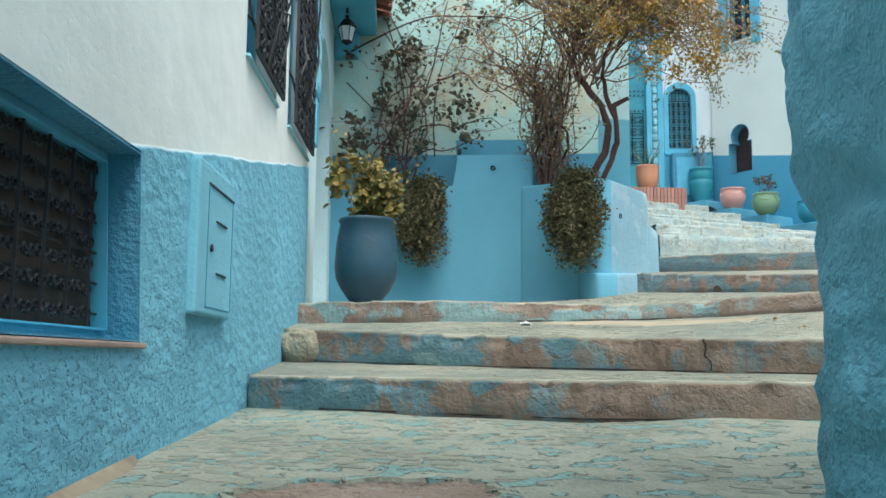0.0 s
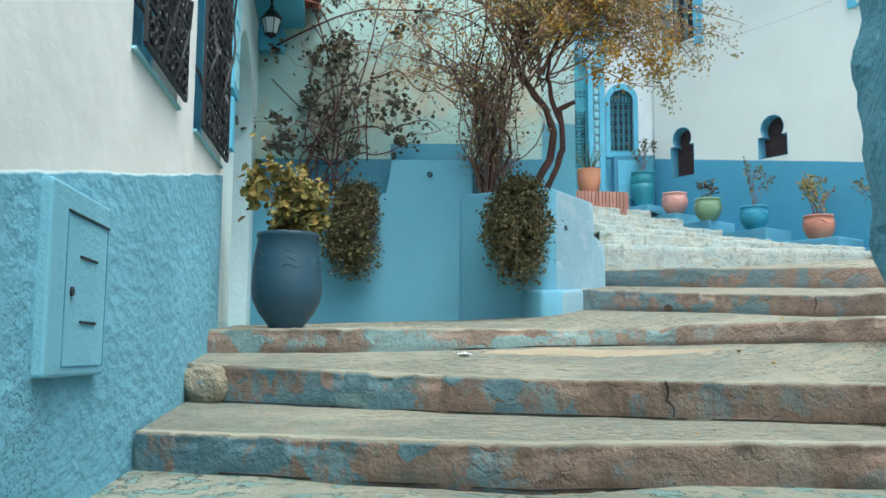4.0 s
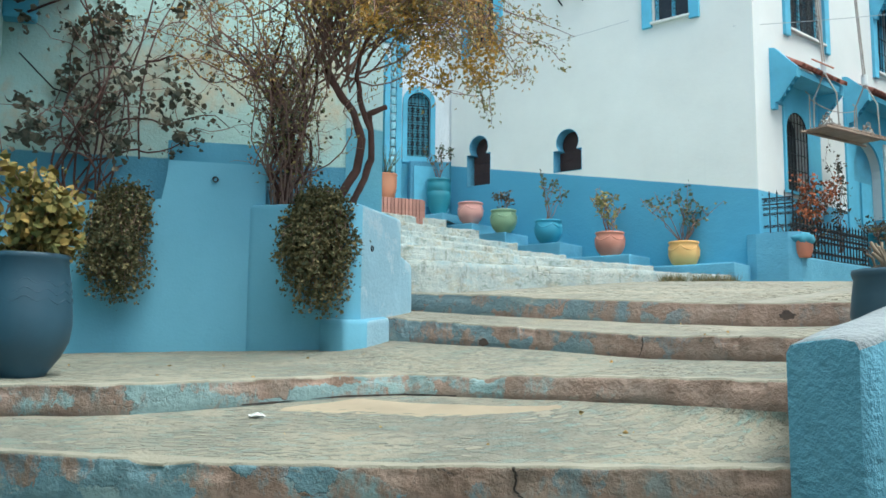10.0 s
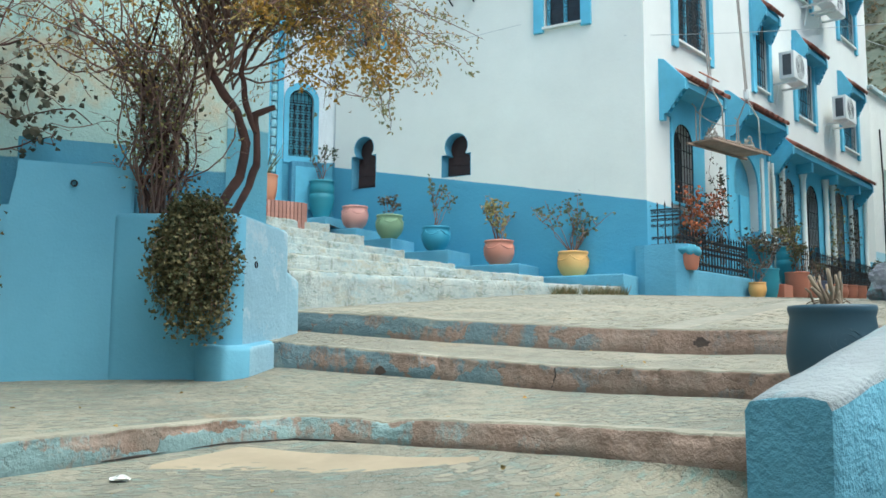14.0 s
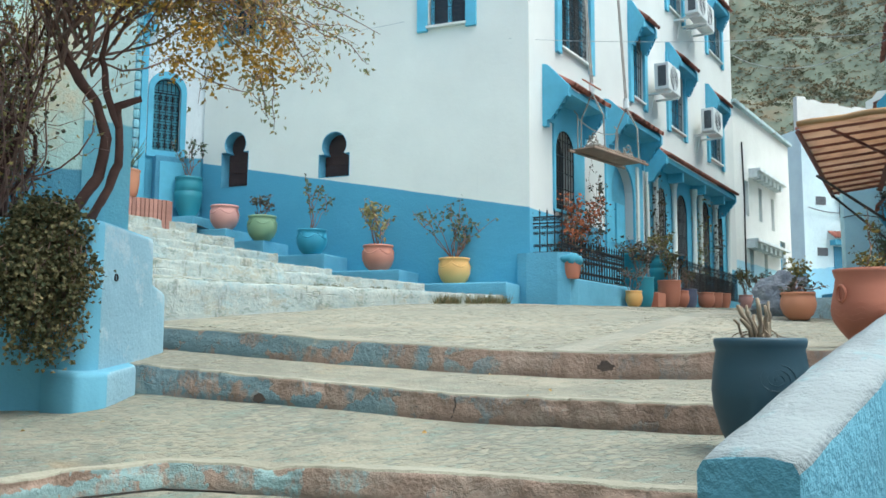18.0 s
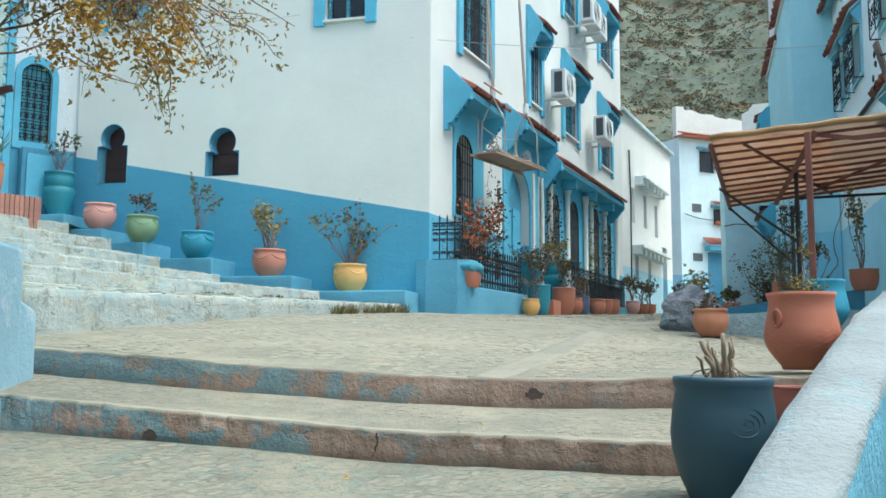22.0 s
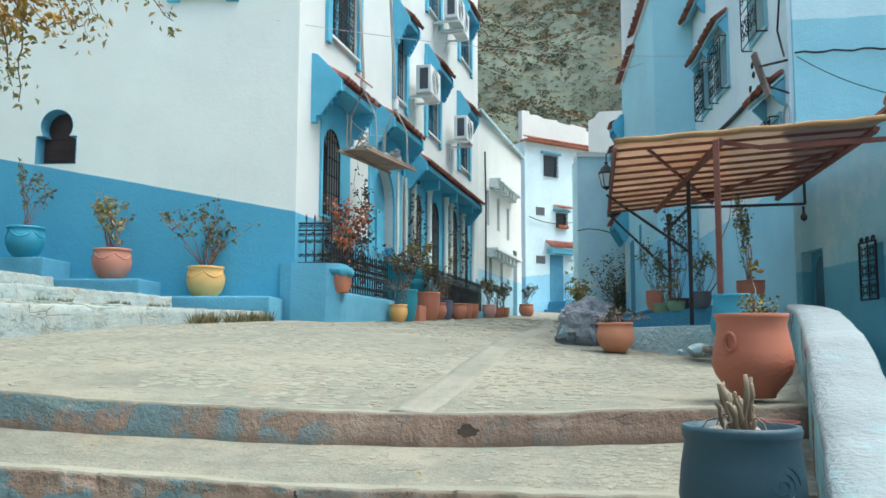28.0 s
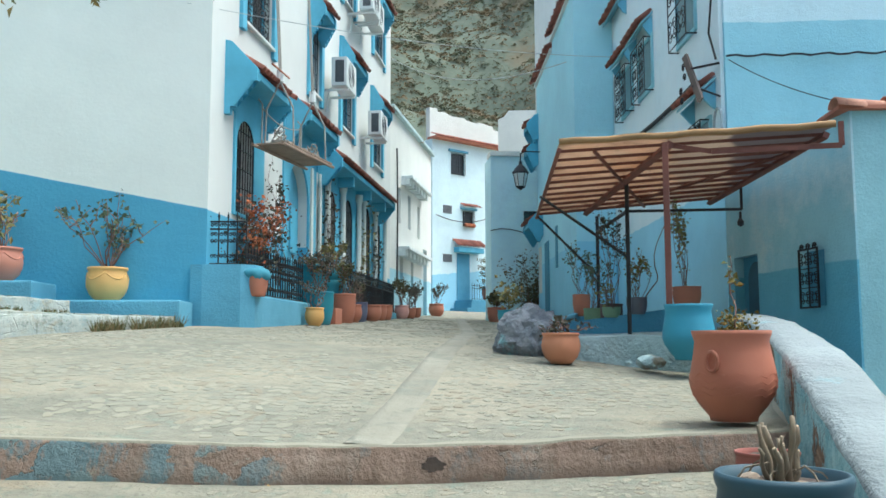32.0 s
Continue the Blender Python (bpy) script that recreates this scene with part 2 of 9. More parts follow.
def paved(name, stone, joint, wash, wash_at=0.5, scale=9.0, relief=0.7, stretch=(1.0, 1.6, 1.0), patina=0.25, scraps=0.0, lens=2.6):
    """Trodden paving: uneven stones in mortar under worn limewash."""
    m, nt, b = nodes_of(name)
    c = coords(nt)
    warp = nt.nodes.new("ShaderNodeVectorMath")
    warp.operation = "MULTIPLY_ADD"
    nz = nt.nodes.new("ShaderNodeTexNoise")
    nz.inputs["Scale"].default_value = 3.0
    nt.links.new(c, nz.inputs["Vector"])
    nt.links.new(nz.outputs["Color"], warp.inputs[0])
    warp.inputs[1].default_value = (0.12, 0.12, 0.12)
    nt.links.new(c, warp.inputs[2])
    crack = tex(nt, "DISTANCE_TO_EDGE", warp.outputs[0], scale, stretch=stretch)
    worn = ramp(nt, tex(nt, "noise", c, 2.0, 4, 0.6), 0.35, 0.6)
    big, mid, fine = tex(nt, "noise", c, 1.1, 5, 0.65), tex(nt, "noise", c, 7.0, 5, 0.7), tex(nt, "noise", c, 50.0, 3, 0.6)
    k = mix(nt, ramp(nt, mid, 0.3, 0.7), tuple(v * 0.72 for v in stone), tuple(min(0.8, v * 1.12) for v in stone))
    edge = calc(nt, "MULTIPLY", ramp(nt, crack, 0.0, 0.06, 1.0, 0.0), worn)
    k = mix(nt, calc(nt, "MULTIPLY", edge, 0.06), k, joint)
    k = mix(nt, ramp(nt, big, wash_at, wash_at + 0.16, 0.0, 0.75), k, wash)
    blot = tex(nt, "noise", c, 3.2, 6, 0.75)
    k = mix(nt, ramp(nt, blot, 0.58, 0.7, 0.0, 0.7), k, (0.17, 0.23, 0.19))
    k = mix(nt, ramp(nt, tex(nt, "noise", c, 1.7, 5, 0.7), 0.6, 0.75, 0.0, 0.5), k, (0.32, 0.235, 0.135))
    k = mix(nt, ramp(nt, tex(nt, "noise", c, 15.0, 6, 0.75), 0.56, 0.64, 0.0, 0.55), k, tuple(v * f for v, f in zip(stone, (0.6, 0.8, 0.78))))
    k = mix(nt, ramp(nt, tex(nt, "noise", c, 24.0, 5, 0.75, (1.0, 1.6, 1.0)), 0.60, 0.67, 0.0, 0.8), k, tuple(v * 0.36 for v in stone))
    k = mix(nt, ramp(nt, tex(nt, "noise", c, 9.0, 5, 0.7, (1.0, 1.8, 1.0)), 0.6, 0.66, 0.0, patina), k, (0.155, 0.25, 0.225))
    scrap = tex(nt, "noise", c, 8.5, 4, 0.55, (1.0, lens, 1.0))
    k = mix(nt, ramp(nt, scrap, 0.56, 0.585, 0.0, scraps), k, mix(nt, ramp(nt, fine, 0.4, 0.6), (0.105, 0.205, 0.20), (0.175, 0.29, 0.27)))
    slit = calc(nt, "MULTIPLY", ramp(nt, scrap, 0.55, 0.565), ramp(nt, scrap, 0.565, 0.58, 1.0, 0.0))
    k = mix(nt, calc(nt, "MULTIPLY", slit, scraps), k, (0.08, 0.085, 0.07))
    nt.links.new(k, b.inputs["Base Color"])
    b.inputs["Roughness"].default_value = 0.9
    h = calc(nt, "ADD", calc(nt, "MULTIPLY", edge, -0.1), calc(nt, "ADD", mid, calc(nt, "MULTIPLY", fine, 0.5)))
    h = calc(nt, "SUBTRACT", h, calc(nt, "MULTIPLY", slit, scraps))
    bump(nt, b, h, relief, 0.02)
    return m


def riser_paint(name):
    """Stone risers: blue limewash left in blocky patches over pinkish earth render, more of it gone further along."""
    m, nt, b = nodes_of(name)
    c = coords(nt)
    sep = nt.nodes.new("ShaderNodeSeparateXYZ")
    nt.links.new(c, sep.inputs[0])
    run = calc(nt, "MULTIPLY_ADD", sep.outputs[1], -0.8, sep.outputs[0])
    mid, fine = tex(nt, "noise", c, 8.0, 6, 0.7), tex(nt, "noise", c, 45.0, 3, 0.6)
    flat = nt.nodes.new("ShaderNodeCombineXYZ")
    nt.links.new(calc(nt, "MULTIPLY_ADD", tex(nt, "noise", c, 7.0, 5, 0.7), 0.3, run), flat.inputs[0])
    nt.links.new(calc(nt, "MULTIPLY_ADD", tex(nt, "noise", c, 9.0, 5, 0.7, (1.0, 1.0, 0.6)), 0.12, sep.outputs[2]), flat.inputs[2])
    block = nt.nodes.new("ShaderNodeTexVoronoi")
    scaled = nt.nodes.new("ShaderNodeMapping")
    scaled.inputs["Scale"].default_value = (5.5, 1.0, 9.0)
    nt.links.new(flat.outputs[0], scaled.inputs["Vector"])
    nt.links.new(scaled.outputs[0], block.inputs["Vector"])
    block.inputs["Scale"].default_value = 1.0
    tone = nt.nodes.new("ShaderNodeSeparateColor")
    nt.links.new(block.outputs["Color"], tone.inputs[0])
    gone = calc(nt, "ADD", calc(nt, "MULTIPLY", tone.outputs[0], 0.26), calc(nt, "MULTIPLY", tex(nt, "noise", c, 6.0, 9, 0.75, (1.0, 1.0, 0.45)), 0.7))
    gone = calc(nt, "ADD", gone, calc(nt, "MULTIPLY", tex(nt, "noise", c, 21.0, 6, 0.8, (1.0, 1.0, 0.7)), 0.3))
    gone = calc(nt, "ADD", gone, ramp(nt, run, -3.6, -1.7, -0.07, 0.12))
    wash = mix(nt, ramp(nt, mid, 0.36, 0.64), (0.10, 0.205, 0.25), (0.165, 0.285, 0.325))
    wash = mix(nt, ramp(nt, tone.outputs[1], 0.6, 0.85, 0.0, 0.6), wash, (0.255, 0.36, 0.35))
    earth = mix(nt, ramp(nt, tex(nt, "noise", c, 14.0, 6, 0.7, (1.0, 1.0, 0.3)), 0.35, 0.66), (0.205, 0.142, 0.108), (0.305, 0.22, 0.172))
    earth = mix(nt, ramp(nt, tex(nt, "noise", c, 2.2, 4, 0.6), 0.5, 0.68, 0.0, 0.6), earth, (0.235, 0.22, 0.185))
    landing = calc(nt, "MULTIPLY", ramp(nt, sep.outputs[2], 0.46, 0.5), ramp(nt, sep.outputs[2], 0.69, 0.73, 1.0, 0.0))
    gone = calc(nt, "MULTIPLY_ADD", landing, 0.07, gone)
    wash = mix(nt, calc(nt, "MULTIPLY", landing, 0.7), wash, (0.25, 0.36, 0.345))
    wash = mix(nt, ramp(nt, sep.outputs[2], 0.7, 0.8, 0.15, 0.42), wash, (0.165, 0.165, 0.152))
    wash = mix(nt, ramp(nt, run, -2.7, -1.3, 0.0, 0.6), wash, earth)
    k = mix(nt, ramp(nt, gone, 0.58, 0.67), wash, earth)
    k = mix(nt, ramp(nt, tex(nt, "noise", c, 5.0, 8, 0.8, (1.0, 1.0, 2.0)), 0.6, 0.67, 0.0, 0.6), k, (0.35, 0.34, 0.275))
    k = mix(nt, ramp(nt, tex(nt, "noise", c, 11.0, 7, 0.8, (0.7, 0.7, 1.3)), 0.6, 0.67, 0.0, 0.7), k, (0.085, 0.08, 0.074))
    split = tex(nt, "DISTANCE_TO_EDGE", scaled.outputs[0], 1.0)
    seam = calc(nt, "MULTIPLY", ramp(nt, split, 0.0, 0.035, 1.0, 0.0), ramp(nt, tex(nt, "noise", c, 4.0, 4), 0.5, 0.6))
    k = mix(nt, calc(nt, "MULTIPLY", seam, 0.5), k, (0.06, 0.055, 0.05))
    nt.links.new(k, b.inputs["Base Color"])
    b.inputs["Roughness"].default_value = 0.9
    bump(nt, b, calc(nt, "ADD", calc(nt, "MULTIPLY", seam, -0.5), calc(nt, "ADD", calc(nt, "MULTIPLY", mid, 1.6), calc(nt, "MULTIPLY", fine, 0.7))), 0.6, 0.018)
    return m


def whitewashed(name):
    """Rubble steps under thick whitewash, rubbed to blue, ochre and mossy stone."""
    m, nt, b = nodes_of(name)
    c = coords(nt)
    mid, fine = tex(nt, "noise", c, 5.0, 7, 0.75), tex(nt, "noise", c, 35.0, 4, 0.65)
    crack = tex(nt, "DISTANCE_TO_EDGE", c, 4.0, stretch=(1.0, 1.0, 1.8))
    k = mix(nt, ramp(nt, mid, 0.35, 0.65), (0.29, 0.35, 0.345), (0.42, 0.445, 0.405))
    k = mix(nt, ramp(nt, tex(nt, "noise", c, 1.8, 6, 0.75), 0.54, 0.62, 0.0, 0.7), k, (0.25, 0.36, 0.39))
    k = mix(nt, ramp(nt, tex(nt, "noise", c, 3.4, 8, 0.8, (1.0, 1.0, 1.6)), 0.5, 0.6, 0.0, 0.75), k, (0.33, 0.31, 0.235))
    k = mix(nt, ramp(nt, tex(nt, "noise", c, 6.0, 8, 0.82, (1.0, 1.0, 2.0)), 0.54, 0.62, 0.0, 0.8), k, (0.135, 0.185, 0.155))
    k = mix(nt, ramp(nt, tex(nt, "noise", c, 9.0, 6, 0.75, (1.0, 1.0, 0.3)), 0.57, 0.66, 0.0, 0.6), k, (0.11, 0.13, 0.105))
    seam = calc(nt, "MULTIPLY", ramp(nt, crack, 0.0, 0.03, 1.0, 0.0), ramp(nt, tex(nt, "noise", c, 2.5, 3), 0.5, 0.62))
    k = mix(nt, calc(nt, "MULTIPLY", seam, 0.2), k, (0.12, 0.15, 0.13))
    nt.links.new(k, b.inputs["Base Color"])
    b.inputs["Roughness"].default_value = 0.9
    bump(nt, b, calc(nt, "ADD", calc(nt, "MULTIPLY", seam, -0.35), calc(nt, "ADD", mid, calc(nt, "MULTIPLY", fine, 0.3))), 0.8, 0.03)
    return m


def rubbed_face(name):
    """Blue wash bleached to pale turquoise, flaking off to rusty earth."""
    m, nt, b = nodes_of(name)
    c = coords(nt)
    mid, fine = tex(nt, "noise", c, 9.0, 6, 0.75), tex(nt, "noise", c, 45.0, 4, 0.65)
    k = mix(nt, ramp(nt, mid, 0.38, 0.62), (0.17, 0.34, 0.38), (0.34, 0.49, 0.50))
    flake = ramp(nt, tex(nt, "noise", c, 2.6, 8, 0.72, (1.0, 1.0, 0.8)), 0.53, 0.57)
    k = mix(nt, flake, k, mix(nt, ramp(nt, fine, 0.35, 0.65), (0.10, 0.055, 0.035), (0.30, 0.19, 0.12)))
    k = mix(nt, ramp(nt, tex(nt, "noise", c, 6.0, 6, 0.75), 0.6, 0.66, 0.0, 0.8), k, (0.33, 0.29, 0.21))
    nt.links.new(k, b.inputs["Base Color"])
    b.inputs["Roughness"].default_value = 0.9
    bump(nt, b, calc(nt, "ADD", calc(nt, "MULTIPLY", flake, -0.8), calc(nt, "ADD", mid, calc(nt, "MULTIPLY", fine, 0.6))), 0.8, 0.02)
    return m


BLUE = (0.13, 0.367, 0.506)
BLUE_DEEP = (0.085, 0.275, 0.405)
BLUE_PALE = (0.3, 0.571, 0.644)
WHITE = (0.68, 0.70, 0.655)
M_WHITE = stucco("white_limewash", WHITE, 0.05, 40, 0.35)
M_BLUE = stucco("blue_limewash", BLUE, 0.14, 45, 0.3)
M_DEEP = stucco("deep_blue_limewash", BLUE_DEEP, 0.12, 45, 0.5)
M_PALE = stucco("pale_blue_limewash", BLUE_PALE, 0.1, 45, 0.5)
M_PARA = stucco("parapet_blue", (0.125, 0.33, 0.44), 0.16, 24, 0.5)
M_PARA_IN = rubbed_face("parapet_inner_face")
M_CAP = stucco("parapet_white_top", (0.245, 0.28, 0.29), 0.16, 34, 0.6, worn=(0.23, 0.335, 0.365), worn_at=0.58)
M_TRIM = plain("blue_trim_paint", (0.14, 0.46, 0.63), 0.6, 0, 0.15, 12)
M_IRON = plain("black_iron", (0.022, 0.022, 0.024), 0.55, 0.4, 0.3, 60)
# Near-black paint on slabs that stand in for unlit rooms.
M_DARK = plain("unlit_room_paint", (0.02, 0.018, 0.017), 0.9, 0, 0.3, 5)
M_WOOD = plain("dark_wood", (0.06, 0.04, 0.03), 0.7, 0, 0.3, 18)
M_TERRA = plain("terracotta", (0.47, 0.18, 0.11), 0.75, 0, 0.15, 12, 0.3)
M_SOIL = plain("potting_soil", (0.07, 0.05, 0.04), 0.95, 0, 0.3, 40, 0.8)
M_RISER = riser_paint("rubbed_riser")
M_TREAD = paved("worn_tread", (0.178, 0.176, 0.14), (0.09, 0.09, 0.075), (0.29, 0.265, 0.20), 0.44, 16.0, 0.9, patina=0.6, scraps=0.3)
M_LANE = paved("lane_paving", (0.205, 0.208, 0.165), (0.09, 0.09, 0.075), (0.285, 0.285, 0.225), 0.38, 16.0, 0.9, patina=0.6, scraps=0.85, lens=1.1)
M_LIP = stucco("cement_lip", (0.265, 0.25, 0.19), 0.14, 40, 0.35, worn=(0.21, 0.22, 0.185), worn_at=0.58, vein=False)
M_PLAZA = paved("plaza_mortar", (0.222, 0.212, 0.168), (0.10, 0.10, 0.085), (0.315, 0.28, 0.21), 0.45, 15.0, 0.9)
M_WSTEP = whitewashed("whitewashed_steps")
M_EARTH = paved("earth", (0.25, 0.22, 0.16), (0.12, 0.11, 0.08), (0.3, 0.28, 0.22), 0.5, 1.0)


# ---- mesh helpers ----
def finish(bm, name, mat, smooth=False):
    me = bpy.data.meshes.new(name)
    bmesh.ops.recalc_face_normals(bm, faces=bm.faces)
    if smooth:
        for f in bm.faces:
            f.smooth = True
    bm.to_mesh(me)
    bm.free()
    for one in mat if isinstance(mat, (list, tuple)) else [mat]:
        me.materials.append(one)
    return me


def thing(name, m=None, label="", category="", group="", kind=""):
    """An Empty that parents its parts."""
    ob = new(name)
    ob.empty_display_size = 0.1
    ob.matrix_basis = m or Matrix()
    return tagged(ob, label, category, group, kind)


def part(name, bm, mat, parent, label="", smooth=False, m=None, kind=""):
    ob = new(name, finish(bm, name, mat, smooth))
    ob.parent = parent
    if m:
        ob.matrix_basis = m
    return tagged(ob, label, kind=kind)


def solid(name, bm, mat, label="", category="", group="", kind="", smooth=False, m=None):
    ob = new(name, finish(bm, name, mat, smooth))
    if m:
        ob.matrix_basis = m
    return tagged(ob, label, category, group, kind)


def B():
    return bmesh.new()


def box(bm, x0, x1, y0, y1, z0, z1, bevel=0.0, m=None):
    g = bmesh.ops.create_cube(bm, size=1.0)
    bmesh.ops.scale(bm, vec=(x1 - x0, y1 - y0, z1 - z0), verts=g["verts"])
    bmesh.ops.translate(bm, vec=((x0 + x1) / 2, (y0 + y1) / 2, (z0 + z1) / 2), verts=g["verts"])
    if bevel:
        es = list({e for v in g["verts"] for e in v.link_edges})
        r = bmesh.ops.bevel(bm, geom=es, offset=bevel, segments=2, affect="EDGES", profile=0.6)
        vs = list({v for f in r["faces"] for v in f.verts} | {v for v in g["verts"] if v.is_valid})
    else:
        vs = g["verts"]
    if m:
        bmesh.ops.transform(bm, matrix=m, verts=vs)
    return bm


def prism(bm, pts, z0, z1, m=None):
    """A polygon in x, y pulled up from z0 to z1. z1 may be a list, a height for each point."""
    tops = z1 if isinstance(z1, (list, tuple)) else [z1] * len(pts)
    lows = z0 if isinstance(z0, (list, tuple)) else [z0] * len(pts)
    lo = [bm.verts.new((x, y, z)) for (x, y), z in zip(pts, lows)]
    hi = [bm.verts.new((x, y, z)) for (x, y), z in zip(pts, tops)]
    n = len(pts)
    bm.faces.new(lo[::-1])
    bm.faces.new(hi)
    for i in range(n):
        bm.faces.new((lo[i], lo[(i + 1) % n], hi[(i + 1) % n], hi[i]))
    if m:
        bmesh.ops.transform(bm, matrix=m, verts=lo + hi)
    return bm


def plate(bm, loop, y0, y1):
    """A polygon in x, z given depth from y0 to y1."""
    lo = [bm.verts.new((x, y0, z)) for x, z in loop]
    hi = [bm.verts.new((x, y1, z)) for x, z in loop]
    n = len(loop)
    bm.faces.new(lo)
    bm.faces.new(hi[::-1])
    for i in range(n):
        bm.faces.new((lo[i], hi[i], hi[(i + 1) % n], lo[(i + 1) % n]))
    return bm


def ring_plate(bm, outer, inner, y0, y1):
    """A flat frame between two loops of the same count, with depth."""
    n = len(outer)
    v = [[bm.verts.new((x, y, z)) for x, z in lp] for lp in (outer, inner) for y in (y0, y1)]
    of, ob, nf, nb = v
    for i in range(n):
        j = (i + 1) % n
        bm.faces.new((of[i], of[j], nf[j], nf[i]))
        bm.faces.new((ob[i], nb[i], nb[j], ob[j]))
        bm.faces.new((of[i], ob[i], ob[j], of[j]))
        bm.faces.new((nf[i], nf[j], nb[j], nb[i]))
    return bm


def tube(bm, pts, r, sides=6, taper=None, caps=True):
    """A round bar along points; r may be one radius or, with taper, go to another at the end."""
    pts = [Vector(p) for p in pts]
    rings, n = [], len(pts)
    side = None
    for i, p in enumerate(pts):
        d = (pts[min(i + 1, n - 1)] - pts[max(i - 1, 0)]).normalized()
        if side is None:
            side = d.cross(Vector((0.31, 0.53, 0.727))).normalized()
        side = (side - d * side.dot(d)).normalized()
        other = d.cross(side)
        rad = r if taper is None else r + (taper - r) * i / max(1, n - 1)
        rings.append([bm.verts.new(p + rad * (math.cos(a) * side + math.sin(a) * other)) for a in [2 * math.pi * k / sides for k in range(sides)]])
    for a, b in zip(rings, rings[1:]):
        for k in range(sides):
            bm.faces.new((a[k], a[(k + 1) % sides], b[(k + 1) % sides], b[k]))
    if caps:
        bm.faces.new(rings[0][::-1])
        bm.faces.new(rings[-1])
    return bm


def lathe(bm, prof, sides=32, m=None, wob=0.0):
    """A profile of (radius, height) turned about z."""
    rings, made = [], []
    for r, z in prof:
        if r < 1e-5:
            ring = [bm.verts.new((0, 0, z))]
        else:
            ring = [bm.verts.new(((r + wob * noise.noise((math.cos(a) * 2, math.sin(a) * 2, z * 6))) * math.cos(a), (r + wob * noise.noise((math.cos(a) * 2, math.sin(a) * 2, z * 6))) * math.sin(a), z)) for a in [2 * math.pi * k / sides for k in range(sides)]]
        rings.append(ring)
        made += ring
    for a, b in zip(rings, rings[1:]):
        for k in range(sides):
            j = (k + 1) % sides
            if len(a) == 1 and len(b) > 1:
                bm.faces.new((a[0], b[j], b[k]))
            elif len(b) == 1 and len(a) > 1:
                bm.faces.new((a[k], a[j], b[0]))
            elif len(a) > 1:
                bm.faces.new((a[k], a[j], b[j], b[k]))
    if m:
        bmesh.ops.transform(bm, matrix=m, verts=made)
    return bm


def rect(x0, x1, z0, z1):
    return [(x0, z0), (x1, z0), (x1, z1), (x0, z1)]


def arch(x0, x1, z0, z1, horseshoe=0.0, n=14, point=0.0):
    """An arched opening; horseshoe: by how much the bow is wider than the jambs."""
    w = x1 - x0
    cx = (x0 + x1) / 2
    r = w / 2 + horseshoe
    drop = math.asin(min(1, horseshoe / r)) if horseshoe else 0.0
    zc = z1 - r - point
    pts = [(x0, z0), (x1, z0)]
    if horseshoe:
        zj = zc - r * math.sin(math.acos((w / 2) / r)) * 0.8
        pts += [(x1, zj)]
    for k in range(n + 1):
        a = -drop * 1.2 + (math.pi + 2.4 * drop) * k / n
        pts.append((cx + r * math.cos(a), zc + r * math.sin(a) + point * max(0, math.sin(a)) ** 4))
    if horseshoe:
        pts += [(x0, zj)]
    return pts


def keyhole(x0, x1, z0, z1, n=16):
    """A square-shouldered opening under a horseshoe bow narrower than its body."""
    r, cx = 0.40 * (x1 - x0), (x0 + x1) / 2
    zc = z1 - r
    dip = radians(38)
    zs = zc - r * math.sin(dip)
    bow = [(cx + r * math.cos(a), zc + r * math.sin(a)) for a in [-dip + (math.pi + 2 * dip) * k / n for k in range(n + 1)]]
    return [(x0, z0), (x1, z0), (x1, zs)] + bow + [(x0, zs)]


def facade(bm, outline, holes, depth, back=True):
    """A wall in x, z with its face at y = 0, depth inwards, and openings through it."""
    loops = [outline] + holes
    edges, fronts = [], []
    for lp in loops:
        vs = [bm.verts.new((x, 0, z)) for x, z in lp]
        fronts.append(vs)
        edges += [bm.edges.new((vs[i], vs[(i + 1) % len(vs)])) for i in range(len(vs))]
    r = bmesh.ops.triangle_fill(bm, use_beauty=True, use_dissolve=False, edges=edges)
    faces = [g for g in r["geom"] if isinstance(g, bmesh.types.BMFace)]
    for vs in fronts:
        bk = [bm.verts.new((v.co.x, depth, v.co.z)) for v in vs]
        for i in range(len(vs)):
            j = (i + 1) % len(vs)
            bm.faces.new((vs[i], vs[j], bk[j], bk[i]))
    return bm


def rough_up(bm, amount, scale, verts=None):
    for v in verts or bm.verts:
        v.co += Vector((noise.noise(v.co * scale), noise.noise(v.co * scale + Vector((7, 3, 1))), noise.noise(v.co * scale + Vector((2, 9, 5))))) * amount


def frame_at(ox, oy, dx, dy, z=0.0):
    """Axes of a wall seen from outside: x to the right along it, y into it, z up."""
    d = Vector((dx, dy, 0)).normalized()
    return Matrix(((d.x, -d.y, 0, ox), (d.y, d.x, 0, oy), (0, 0, 1, z), (0, 0, 0, 1)))


def along(pts, n):
    """n points at even steps along a line of points of any dimension."""
    p = np.array(pts, float)
    d = np.r_[0, np.cumsum(np.linalg.norm(np.diff(p[:, :2], axis=0), axis=1))]
    s = np.linspace(0, d[-1], n)
    return np.stack([np.interp(s, d, p[:, k]) for k in range(p.shape[1])], 1)


